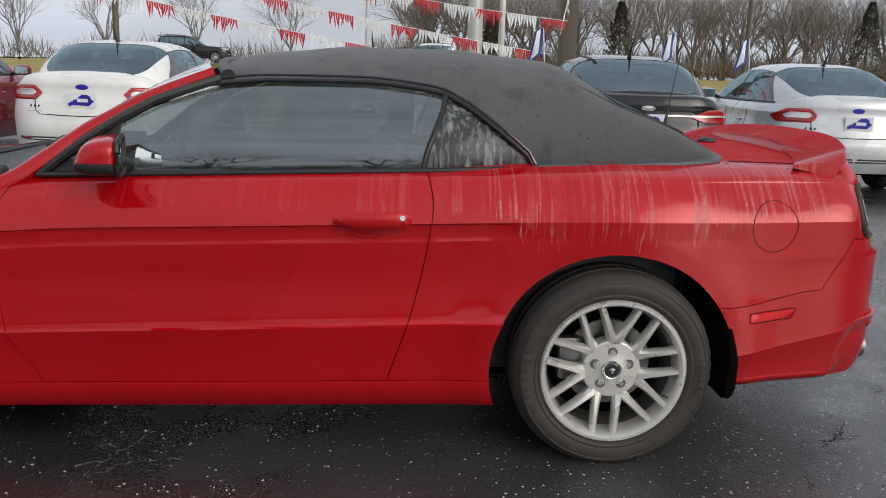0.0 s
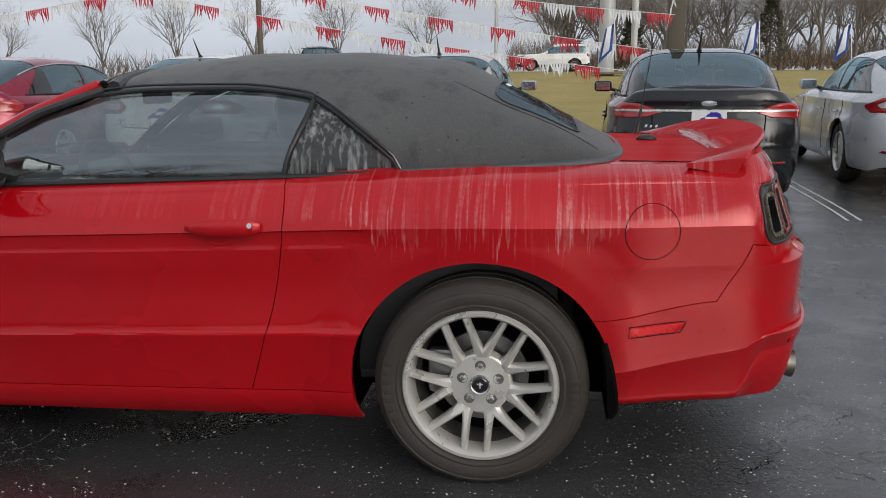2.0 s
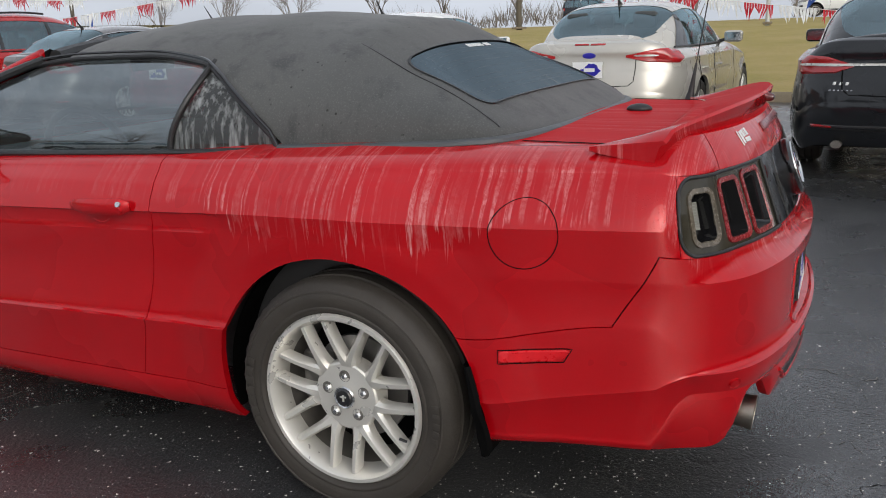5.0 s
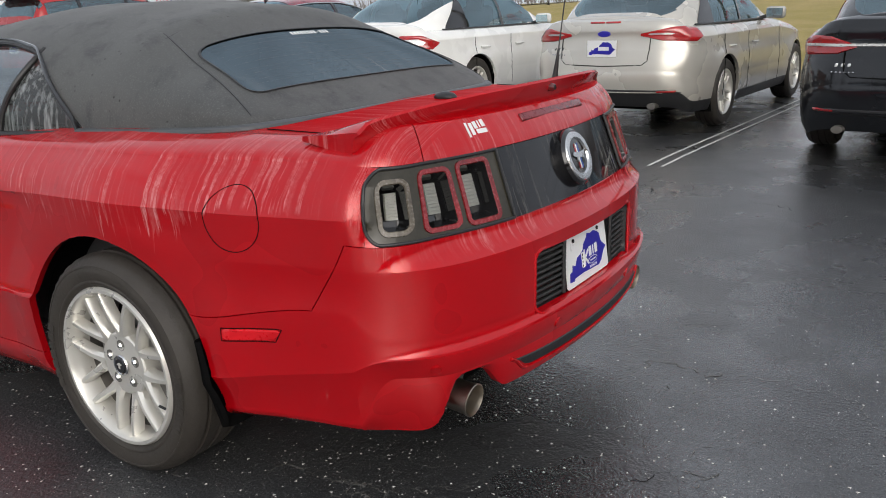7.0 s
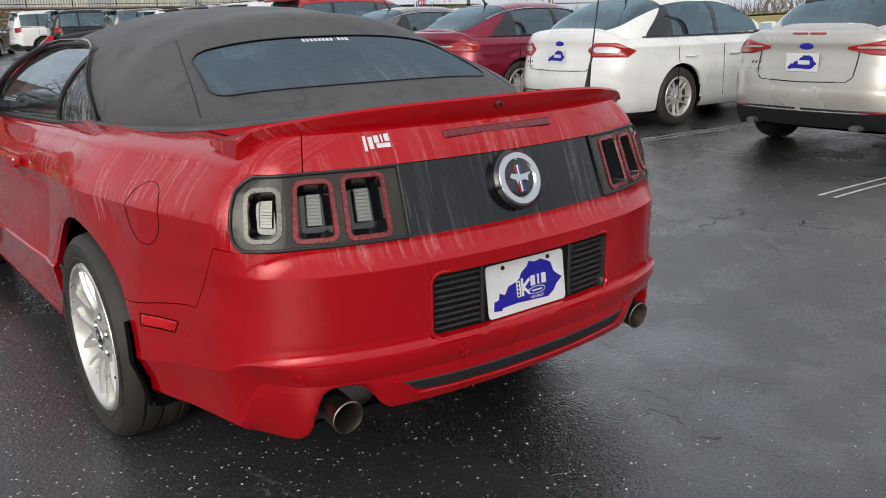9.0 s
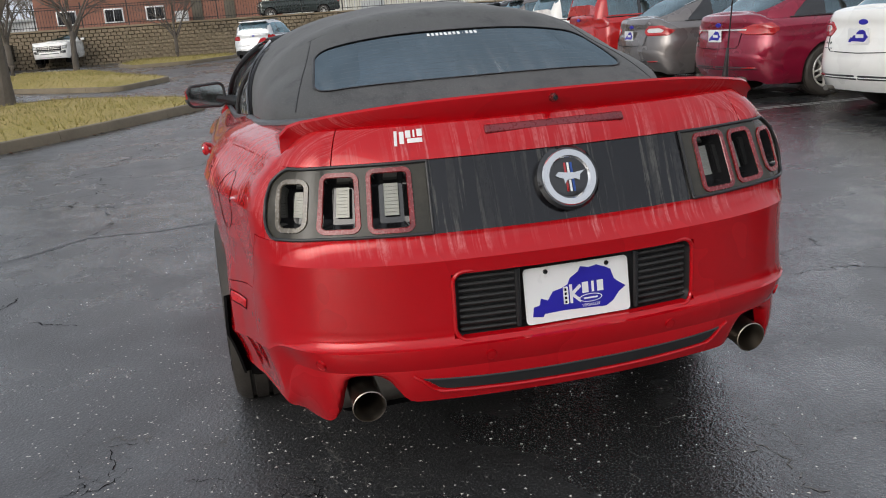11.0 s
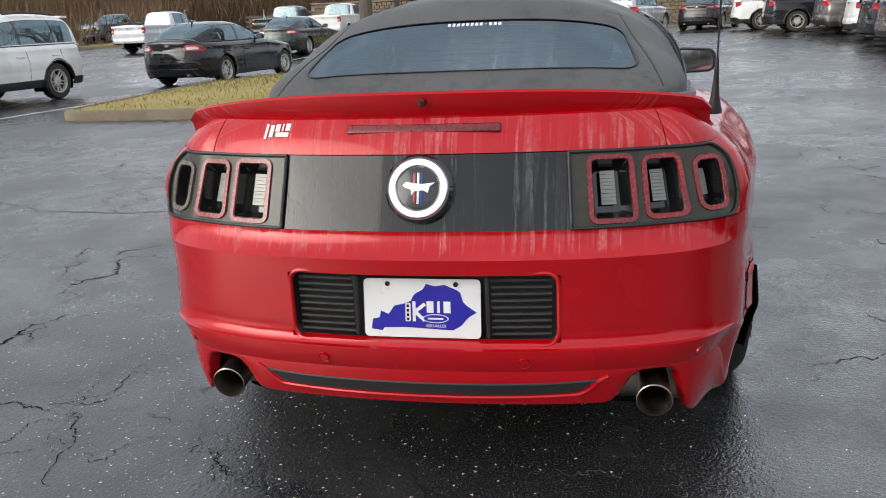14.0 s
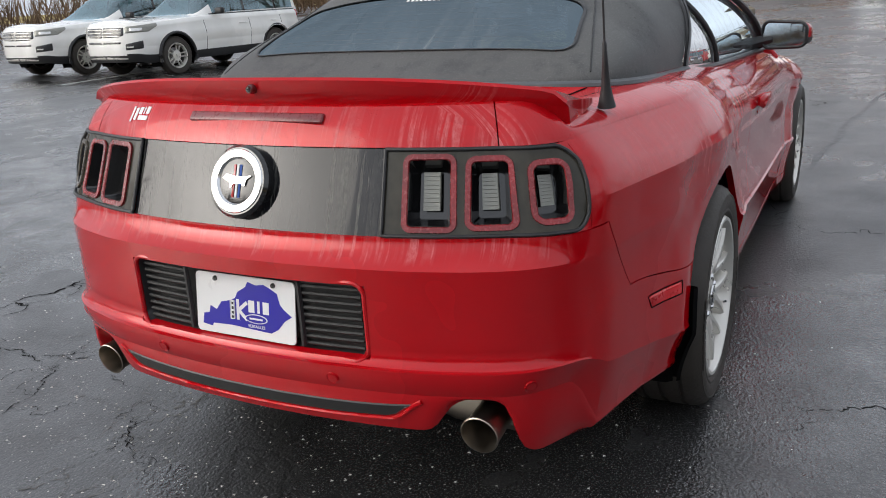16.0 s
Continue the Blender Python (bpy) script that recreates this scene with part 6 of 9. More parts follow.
for v in dome.verts:
    v.co = Vector((v.co.x * 0.042, v.co.y * 0.030, max(v.co.z, -0.2) * 0.018)) + Vector((0.60, 0.02, deck_z(0.6, 0.02) + 0.004))
part("antenna_dome", dome, BLACK_TRIM, hero)

# headlamps, grille and nose
def nose_at(y, z):
    Q = HP[:, : shell.col(3)]
    d = (Q[..., 1] + abs(y)) ** 2 + (Q[..., 2] - z) ** 2
    r, c = np.unravel_index(np.argmin(d), d.shape)
    return np.array([Q[r, c, 0], y, z])


g = [nose_at(y, z) + np.array([-0.006, 0, 0]) for y, z in loop_pts(-0.55, 0.55, 0.50, 0.66, 0.05, 48)]
bm = bmesh.new()
bm.faces.new([bm.verts.new(q) for q in g])
bmesh.ops.triangulate(bm, faces=bm.faces)
part("grille", bm, BLACK_TRIM, hero)
part("grille_edge", tube(g + g[:1], 0.010, 6), BLACK_GLOSS, hero)
for s in (-1, 1):
    h = [nose_at(s * y, z) + np.array([-0.005, 0, 0]) for y, z in loop_pts(0.60, 0.80, 0.56, 0.68, 0.03, 32)]
    bm = bmesh.new()
    bm.faces.new([bm.verts.new(q) for q in h])
    bmesh.ops.triangulate(bm, faces=bm.faces)
    part("headlamp", bm, LENS_CLEAR, hero)

# ---- other vehicles: nose to -x, rear axle over the origin, built on the same kind of shell ----
CAR_WHITE = paint("white_car_paint", (0.82, 0.81, 0.77), 0.0)
CAR_PEARL = paint("pearl_white_paint", (0.62, 0.63, 0.64), 0.2)
CAR_BLACK = paint("black_car_paint", (0.010, 0.011, 0.013), 0.0, spec=0.08)
CAR_SILVER = paint("silver_car_paint", (0.54, 0.515, 0.46), 0.35)
CAR_GREY = paint("bronze_grey_paint", (0.17, 0.155, 0.15), 0.6)
CAR_RUBY = paint("ruby_red_paint", (0.23, 0.006, 0.028), 0.4)
CAR_RED = paint("bright_red_paint", (0.40, 0.012, 0.012), 0.1)
CAR_GREEN = paint("dark_green_paint", (0.03, 0.04, 0.035), 0.4)
CAR_BLUE = paint("steel_blue_paint", (0.10, 0.13, 0.17), 0.5)
TINT = glass("tinted_car_glass", (0.28, 0.42, 0.44), film=0.15, gloss_k=4.0, gloss_tint=(0.66, 0.86, 0.94))
CABIN = plain("dim_cabin", (0.05, 0.055, 0.055), 0.7)

SEDAN = dict(
    plan=[(-3.79, 0.0), (-3.74, -0.42), (-3.55, -0.72), (-3.12, -0.89), (-2.2, -0.922), (-1.0, -0.925), (0.0, -0.925), (0.5, -0.90), (0.82, -0.80), (1.0, -0.58), (1.06, -0.28), (1.075, 0.0)],
    rows=[(0.20, -0.06, 0.26, -0.10, 0.22, -0.08), (0.31, -0.015, 0.43, -0.01, 0.36, 0.0), (0.50, 0.0, 0.60, 0.0, 0.50, 0.0), (0.735, -0.004, 0.795, -0.035, 0.62, -0.02), (0.905, -0.018, 0.955, -0.065, 0.72, -0.05),
          (0.985, -0.09, 1.065, -0.095, 0.78, -0.12), (0.998, -0.13, 1.085, -0.15, 0.80, -0.2)],
    fall=0.26, wb=2.85, tyre=0.335, rim=0.225, track=0.80, arch=0.375,
    zc=([-2.15, -2.0, -1.30, -0.85, -0.45, 0.0, 0.35, 0.62, 0.80], [1.00, 1.06, 1.40, 1.472, 1.475, 1.43, 1.31, 1.165, 1.085]),
    yb=([-2.15, -1.9, -0.4, 0.2, 0.55, 0.72, 0.80], [0.74, 0.80, 0.80, 0.77, 0.70, 0.58, 0.40]), n=([-2.1, 0.0, 0.5, 0.8], [4.2, 4.4, 4.6, 5.0]), belt=0.995,
    shield=(-1.98, -1.20), rear=(0.02, 0.74), sides=((-1.62, -0.82), (-0.76, -0.02), (0.04, 0.40)), side_top=0.80, lamp=(0.40, 0.66), tail=(0.80, 0.965, 0.42, 0.40), lamp_kind="leaf", front=(0.36, 0.56, 0.52, 0.58, 0.68, 0.50, 0.55), lids=True, doors=(-2.05, -0.80, 0.02))
HATCH_SEDAN = dict(SEDAN, plan=[(-3.55, 0.0), (-3.5, -0.42), (-3.32, -0.70), (-2.9, -0.88), (-2.1, -0.905), (-1.0, -0.91), (0.0, -0.91), (0.45, -0.89), (0.74, -0.80), (0.90, -0.58), (0.955, -0.28), (0.97, 0.0)], wb=2.65,
    zc=([-2.05, -1.9, -1.20, -0.75, -0.4, 0.0, 0.30, 0.52, 0.68], [1.00, 1.06, 1.40, 1.472, 1.475, 1.43, 1.32, 1.19, 1.11]),
    yb=([-2.05, -1.8, -0.4, 0.15, 0.45, 0.60, 0.68], [0.74, 0.80, 0.80, 0.76, 0.70, 0.58, 0.40]), n=([-2.1, 0.0, 0.4, 0.68], [4.2, 4.4, 4.6, 5.0]), shield=(-1.88, -1.1), rear=(0.02, 0.62), sides=((-1.5, -0.75), (-0.70, 0.02), (0.07, 0.36)), doors=(-1.9, -0.72, 0.05),
    lamp=(0.36, 0.60), tail=(0.86, 1.02, 0.36, 0.42), lamp_kind="wedge")
SUV = dict(
    plan=[(-3.85, 0.0), (-3.80, -0.5), (-3.62, -0.80), (-3.2, -0.95), (-2.2, -0.985), (-1.0, -0.99), (0.0, -0.99), (0.5, -0.975), (0.86, -0.90), (1.02, -0.66), (1.08, -0.3), (1.09, 0.0)],
    rows=[(0.28, -0.05, 0.34, -0.06, 0.32, -0.06), (0.44, -0.01, 0.52, 0.0, 0.48, 0.0), (0.62, 0.0, 0.66, -0.02, 0.66, 0.0), (0.86, 0.0, 0.92, -0.05, 0.84, -0.02), (1.02, -0.02, 1.10, -0.06, 0.98, -0.05),
          (1.10, -0.07, 1.18, -0.08, 1.06, -0.12), (1.12, -0.11, 1.20, -0.12, 1.08, -0.2)],
    fall=0.12, wb=2.86, tyre=0.375, rim=0.245, track=0.85, arch=0.43,
    zc=([-2.3, -2.1, -1.45, -1.0, -0.4, 0.3, 0.75, 0.93, 1.0], [1.12, 1.20, 1.62, 1.74, 1.775, 1.755, 1.70, 1.52, 1.18]),
    yb=([-2.3, -2.0, -0.5, 0.5, 0.9, 1.0], [0.82, 0.88, 0.88, 0.86, 0.80, 0.74]), n=([-2.1, 0.0, 0.7, 1.0], [4.4, 4.8, 5.0, 5.4]), tum=0.13, belt=1.115,
    shield=(-2.24, -1.36), rear=(0.80, 0.965), sides=((-1.75, -0.86), (-0.80, 0.12), (0.18, 0.78)), side_top=0.80, lamp=(0.62, 0.78), tail=(0.92, 1.13, 0.62, 0.30), lamp_kind="block", front=(0.78, 0.985, 0.56, 0.86, 1.0, 0.57, 0.62), lids=True, doors=(-2.1, -0.83, 0.16), clad=True)
TRUCK = dict(
    plan=[(-4.5, 0.0), (-4.47, -0.6), (-4.35, -0.88), (-4.0, -0.98), (-2.6, -1.0), (-1.0, -1.0), (0.4, -1.0), (1.0, -0.99), (1.17, -0.93), (1.19, -0.6), (1.2, -0.3), (1.2, 0.0)],
    rows=[(0.42, -0.05, 0.50, -0.04, 0.45, -0.04), (0.55, -0.01, 0.62, 0.0, 0.62, 0.0), (0.78, 0.0, 0.76, -0.06, 0.80, 0.0), (1.00, 0.0, 1.0, -0.06, 1.0, 0.0), (1.18, -0.01, 1.18, -0.06, 1.14, -0.03),
          (1.28, -0.02, 1.28, -0.06, 1.22, -0.08), (1.30, -0.05, 1.30, -0.10, 1.24, -0.15)],
    fall=0.05, wb=3.7, tyre=0.40, rim=0.26, track=0.86, arch=0.46,
    zc=([-3.0, -2.85, -2.35, -2.0, -1.5, -1.15, -0.98], [1.28, 1.36, 1.80, 1.90, 1.92, 1.88, 1.30]),
    yb=([-3.0, -2.8, -2.0, -1.2, -0.98], [0.84, 0.90, 0.90, 0.88, 0.84]), n=([-3.0, -1.0], [4.6, 5.0]), tum=0.12, belt=1.29,
    shield=(-2.84, -2.22), rear=(-1.14, -0.99), sides=((-2.55, -1.9), (-1.84, -1.25)), side_top=0.82, lamp=(0.80, 0.93), tail=(0.92, 1.22, 0.82, 0.16), lamp_kind="block", front=(0.78, 1.10, 0.66, 0.90, 1.10, 0.67, 0.22), lids=True, doors=(-2.7, -1.87, -1.2), bed=True)


# lens outlines as shares of its length and height: lower line, upper line, clear middle
LAMPS = dict(
    leaf=([(0, 0.5), (0.13, 0.02), (0.82, 0.0), (1, 0.45)], [(0, 0.5), (0.16, 1.0), (0.62, 1.0), (1, 0.45)], (0.12, 0.70, 0.26, 0.80)),
    slim=([(0, 0.42), (0.25, 0.12), (0.85, 0.0), (1, 0.4)], [(0, 0.52), (0.4, 0.9), (0.85, 1.0), (1, 0.55)], (0.05, 0.92, 0.42, 0.60)),
    wedge=([(0, 0.42), (0.3, 0.12), (0.85, 0.0), (1, 0.35)], [(0, 0.56), (0.45, 0.92), (0.85, 1.0), (1, 0.75)], (0.1, 0.5, 0.44, 0.60)),
    block=([(0, 0.05), (0.5, 0.0), (1, 0.2)], [(0, 0.95), (0.6, 1.0), (1, 0.9)], (0.15, 0.6, 0.30, 0.55)))


def map_plate(parent, x, z, tilt=0.0):
    """A small white dealer plate with a blue map on it."""
    b = box_bm(0.006, 0.305, 0.153, 0.0)
    bmesh.ops.translate(b, verts=b.verts, vec=(x, 0, z))
    pl = part("dealer_plate", b, WHITE, parent, "white dealer plate with a blue map")
    m = flat_shape(STATE, 0.001, 0.0)
    bmesh.ops.transform(m, matrix=Matrix.Translation((x + 0.004, 0, z)) @ Matrix(((0, 0, 1, 0), (1, 0, 0, 0), (0, 1, 0, 0), (0, 0, 0, 1))), verts=m.verts)
    part("plate_map", m, BLUE, pl)
    part("plate_bar", box_bm(0.002, 0.11, 0.035, 0.0, (x + 0.0055, 0.02, z)), WHITE, pl)


def vehicle(name, label, spec, coat, at, category="car", group="parked vehicles", lens=None, extras=True, plate=True, spokes=5, dark_rims=False, lamp_mid=True, glass_mat=None, bar=None, lamp_shape=None, skirt_mat=None, chrome=False):
    lens, glass_mat = lens or LENS_RED, glass_mat or TINT
    car = thing(name, label, category, group, at=at)
    nose_tip = spec["plan"][0][0]
    probe = Shell(spec["plan"], spec["rows"], [0.0, 4.0], wide=1.0, sub=2)
    fx, fy = probe.u_at_x, probe.u_at_tail_y
    lo, hi = spec["lamp"]
    rear_x = spec["plan"][-1][0]
    marks = [0.0, fx(-spec["wb"] + 0.6), fx(-0.6), fx(rear_x - 0.34), fy(-hi), fy(-lo), fy(0.0)]

    def heights(sh, P, U, wt, wn_):
        x, flank = P[..., 0], 1 - wt - wn_
        fall = step(-x, spec["wb"] * 0.62, spec["wb"] + 0.9)
        top = spec["rows"][1][0]
        P[..., 2] = np.where(P[..., 2] > top, top + (P[..., 2] - top) * (1 - spec["fall"] * fall * flank), P[..., 2])
        for cx in (0.0, -spec["wb"]):
            d = np.hypot(x - cx, P[..., 2] - spec["tyre"])
            P[..., 1] -= 0.014 * np.exp(-(((d - spec["arch"] - 0.02) / 0.05) ** 2)) * flank
        return P

    sh = Shell(spec["plan"], spec["rows"], marks, wide=0.045, sub=5, heights=heights, bulge=[(0.008, 0.008, 0.008), (0.006, 0.012, 0.006), (0.010, 0.004, 0.006), (-0.004, -0.01, 0.004), (0.008, 0.01, 0.008), (0.006, 0.004, 0.004)], shelves=())
    P, m = sh.P, sh.sheet()
    for cx in (0.0, -spec["wb"]):
        arch_cut(P, m, cx, spec["tyre"], spec["arch"], 1.02)
    skirt = np.zeros_like(m)
    skirt[: sh.row(1)] = True
    body = m & ~skirt

    def both(nm, mask, mat, across=True, lab="", inset=0.0, deep=0.0):
        bm = grid_bm(P - sh.N * inset, mask)
        if across:
            bm = joined([bm, flip(bm)])
            bmesh.ops.remove_doubles(bm, verts=bm.verts, dist=0.001)
            if deep:
                rim_in(bm, deep, lambda co: Vector((0, -math.copysign(1, co[1]), 0)) if abs(co[1]) > 0.6 else Vector((0, 0, -1)))
            bmesh.ops.recalc_face_normals(bm, faces=bm.faces)
            part(nm, bm, mat, car, lab, smooth=40)
        else:
            bmesh.ops.recalc_face_normals(bm, faces=bm.faces)
            other = flip(bm)
            part(nm, bm, mat, car, lab, smooth=40)
            part(nm, other, mat, car, lab, smooth=40)

    both("body", body, coat, deep=0.03)
    both("lower_bumper", skirt & m, skirt_mat or (BLACK_TRIM if spec.get("clad") else coat))
    rm, C = sh.row(3), P.shape[1]
    c3 = sh.col(3)
    tail_y = lambda y: float(np.interp(-abs(y), P[rm, c3:, 1], np.arange(c3, C)))
    tail_x0 = lambda x: float(np.interp(x, P[rm, sh.col(2) : c3 + 1, 0], np.arange(sh.col(2), c3 + 1))) if x < P[rm, c3, 0] else float(np.interp(x, P[rm, c3 : c3 + 12, 0], np.arange(c3, c3 + 12)))
    nose_y = lambda y: float(np.interp(abs(y), -P[rm, : sh.col(1), 1], np.arange(sh.col(1))))
    nose_x = lambda x: float(np.interp(x, P[rm, : sh.col(1), 0], np.arange(sh.col(1))))

    def patch(nm, ca, cb, low, high, mat, out=0.006, ns=20, nt=8, parent=None, lab="", mirror=True):
        """A smooth piece laid on the skin from column ca to cb, between two lines of heights along it."""
        A = np.zeros((nt + 1, ns + 1, 3))
        for i in range(ns + 1):
            s = i / ns
            col = ca + (cb - ca) * s
            k0 = int(min(max(math.floor(col), 0), C - 2))
            f = col - k0
            line, nrm = P[:, k0] * (1 - f) + P[:, k0 + 1] * f, sh.N[:, k0] * (1 - f) + sh.N[:, k0 + 1] * f
            z0, z1 = float(np.interp(s, *zip(*low))), float(np.interp(s, *zip(*high)))
            for j in range(nt + 1):
                rr = float(np.interp(z0 + (z1 - z0) * j / nt, line[:, 2], np.arange(len(line))))
                q = int(min(math.floor(rr), len(line) - 2))
                g = rr - q
                edge = -0.004 if i in (0, ns) or j in (0, nt) else out
                A[j, i] = line[q] * (1 - g) + line[q + 1] * g + nrm[q] * edge
        bm = grid_bm(A)
        bmesh.ops.remove_doubles(bm, verts=bm.verts, dist=0.0008)
        bmesh.ops.recalc_face_normals(bm, faces=bm.faces)
        other = flip(bm)
        one = part(nm, bm, mat, parent or car, lab, smooth=50)
        two = part(nm, other, mat, parent or car, lab, smooth=50) if mirror else None
        return one, two

    def scaled(line, z0, z1):
        return [(s, z0 + (z1 - z0) * v) for s, v in line]

    z0, z1, lamp_in, wrap = spec["tail"]
    shape = LAMPS[lamp_shape or spec["lamp_kind"]]
    ca, cb = tail_y(lamp_in), tail_x0(rear_x - wrap)
    patch("tail_lamp", ca, cb, scaled(shape[0], z0, z1), scaled(shape[1], z0, z1), lens, 0.012, 28, 10)
    if lamp_mid:
        ka, kb, f0, f1 = shape[2]
        inner = [(0, 0.5 * (f0 + f1)), (0.14, f0), (0.85, f0), (1, 0.5 * (f0 + f1))], [(0, 0.5 * (f0 + f1)), (0.14, f1), (0.75, f1), (1, 0.5 * (f0 + f1))]
        patch("reversing_lens", ca + (cb - ca) * ka, ca + (cb - ca) * kb, scaled(inner[0], z0, z1), scaled(inner[1], z0, z1), LENS_CLEAR, 0.017, 20, 6)
    # nose: grille, bars, headlamps, lower intake
    g0, g1, gy, h0_, h1_, hy, hw = spec["front"]
    flat_line = lambda z: [(0, z), (1, z)]
    patch("grille", nose_y(0.0) + 0.001, nose_y(gy), [(0, g0), (0.8, g0 + 0.01), (1, g0 + 0.05)], [(0, g1), (1, g1 - 0.01)], BLACK_GLOSS, 0.010)
    for k in range(3):
        zb = g0 + (g1 - g0) * (0.2 + 0.3 * k)
        patch("grille_bar", nose_y(0.0) + 0.001, nose_y(gy - 0.04), flat_line(zb - 0.010), flat_line(zb + 0.010), SILVER if spec in (SUV, TRUCK) else BLACK_TRIM, 0.022, 14, 4)
    patch("headlamp", nose_y(hy), nose_x(nose_tip + hw), [(0, h0_), (0.7, h0_ + 0.01), (1, h1_ - 0.02)], [(0, h1_ - 0.01), (1, h1_ + 0.03)], REFLECTOR, 0.010)
    patch("lamp_bowl", nose_y(hy) + (nose_x(nose_tip + hw) - nose_y(hy)) * 0.14, nose_y(hy) + (nose_x(nose_tip + hw) - nose_y(hy)) * 0.55, flat_line(h0_ + 0.03), flat_line(h1_ - 0.035), LENS_CLEAR, 0.018, 10, 6)
    if spec in (SUV, TRUCK):
        fz = spec["rows"][1][4] + 0.06
        patch("fog_recess", nose_y(0.56), nose_y(0.84), [(0, fz), (1, fz + 0.02)], [(0, fz + 0.13), (1, fz + 0.19)], BLACK_TRIM, 0.008, 12, 6)
        patch("fog_bezel", nose_y(0.58), nose_y(0.72), flat_line(fz + 0.05), flat_line(fz + 0.085), SILVER, 0.018, 8, 4)
        patch("lower_intake", nose_y(0.0) + 0.001, nose_y(0.50), flat_line(g0 - 0.11), flat_line(g0 - 0.07), BLACK_GLOSS, 0.008, 10, 4)
        patch("skid_plate", nose_y(0.0) + 0.001, nose_y(0.58), flat_line(spec["rows"][0][4] + 0.05), [(0, spec["rows"][0][4] + 0.11), (1, spec["rows"][0][4] + 0.08)], SILVER, 0.022, 12, 4)
    else:
        patch("bumper_strip", tail_y(0.0) - 0.001, tail_x0(rear_x - 0.20), [(0, 0.375), (0.8, 0.38), (1, 0.40)], [(0, 0.435), (0.8, 0.432), (1, 0.405)], BLACK_TRIM, 0.008, 24, 4)
        patch("rear_reflector", tail_y(0.52), tail_y(0.70), flat_line(0.395), flat_line(0.425), LENS_RED, 0.014, 8, 3)
    if extras and plate and spec in (SEDAN, HATCH_SEDAN):
        pale = WHITE if coat is CAR_BLACK else BLACK_TRIM
        zs = z0 - 0.055
        for k in range(3):
            patch("dealer_sticker_bar", tail_y(0.56 - 0.045 * k), tail_y(0.56 - 0.045 * k - 0.03), flat_line(zs - 0.018), flat_line(zs + 0.018), pale, 0.009, 3, 2, mirror=False)
        for k in range(6):
            patch("model_name_bar", tail_y(0.58 - 0.030 * k), tail_y(0.58 - 0.030 * k - 0.018), flat_line(zs - 0.062), flat_line(zs - 0.044), CHROME, 0.009, 3, 2, mirror=False)
    if spec is HATCH_SEDAN:
        patch("high_brake_lamp", tail_y(0.0) - 0.001, tail_y(0.17), flat_line(1.045), flat_line(1.070), LENS_RED, 0.010, 8, 3)
    # lids fore and aft
    B = P[-1]
    s = np.linspace(-1, 1, 17)
    F = np.zeros((17, P.shape[1], 3))
    F[..., 0], F[..., 1] = B[None, :, 0], -B[None, :, 1] * s[:, None]
    F[..., 2] = B[None, :, 2] + 0.04 * (1 - s[:, None] ** 2) * np.clip(np.abs(B[None, :, 1]) / 0.6, 0, 1)
    if spec.get("bed"):
        drop = (B[:, 0] > -0.9) & (B[:, 0] < rear_x - 0.12)
        F[2:-2, drop, 2] -= 0.5
    bm = grid_bm(F)
    bmesh.ops.remove_doubles(bm, verts=bm.verts, dist=0.001)
    bmesh.ops.recalc_face_normals(bm, faces=bm.faces)
    part("deck", bm, coat, car, smooth=40)
    # greenhouse
    zc, ybc, nc, belt = spec["zc"], spec["yb"], spec["n"], spec["belt"]
    x0, x1 = zc[0][0] + 0.02, zc[0][-1] - 0.002
    cuts = sorted({x0, x1, *spec["shield"], *spec["rear"], *[v for pair in spec["sides"] for v in pair]})
    xs = []
    for a, b in zip(cuts, cuts[1:]):
        xs += list(np.linspace(a, b, max(2, int((b - a) / 0.06)) + 1)[:-1])
    xs = np.array(xs + [x1])
    NJ, tum = 44, spec.get("tum", 0.17)
    G = np.zeros((len(xs), NJ + 1, 3))
    for i, x in enumerate(xs):
        yb, n = float(pchip(x, *ybc)), float(pchip(x, *nc))
        top = max(float(pchip(x, *zc)), belt + 0.01)
        for j in range(NJ + 1):
            q = 1 - abs(2 * j / NJ - 1)
            a = math.pi / 2 * q**2.1
            v = math.sin(a) ** (2 / n)
            y = yb * max(0.0, math.cos(a)) ** (2 / n) * (1 - tum * v)
            G[i, j] = (x, -y if j < NJ / 2 else y, belt - 0.01 + (top - belt + 0.01) * v)
    mid = (G[:-1, :-1] + G[1:, 1:]) / 2
    zt = np.array([max(float(pchip(x, *zc)), belt + 0.01) for x in (xs[:-1] + xs[1:]) / 2])[:, None]
    rel = (mid[..., 2] - belt) / np.maximum(zt - belt, 0.05)
    ywide = np.array([float(pchip(x, *ybc)) for x in (xs[:-1] + xs[1:]) / 2])[:, None]
    mx = mid[..., 0]
    panes = []
    sedan = spec["lamp_kind"] in ("leaf", "wedge")
    for a, b in spec["sides"][: 2 if sedan else 3]:
        for sgn in (-1, 1):
            panes.append(("side_window", (mx > a) & (mx < b) & (rel > 0.06) & (rel < spec["side_top"]) & (np.sign(mid[..., 1]) == sgn) & (np.abs(mid[..., 1]) > 0.45 * ywide)))
    panes.append(("windscreen", (mx > spec["shield"][0]) & (mx < spec["shield"][1]) & (np.abs(mid[..., 1]) < 0.92 * ywide) & (rel > 0.60)))
    panes.append(("rear_window", (mx > spec["rear"][0]) & (mx < spec["rear"][1]) & (np.abs(mid[..., 1]) < 0.86 * ywide) & (rel > 0.76)))
    allp = np.zeros_like(panes[0][1])
    centre = Vector((float(xs.mean()), 0, belt + 0.2))
    for nm, pm in panes:
        allp |= pm
        if not pm.any():
            continue
        bm = grid_bm(G, pm)
        for v in bm.verts:
            v.co += (centre - v.co).normalized() * 0.008
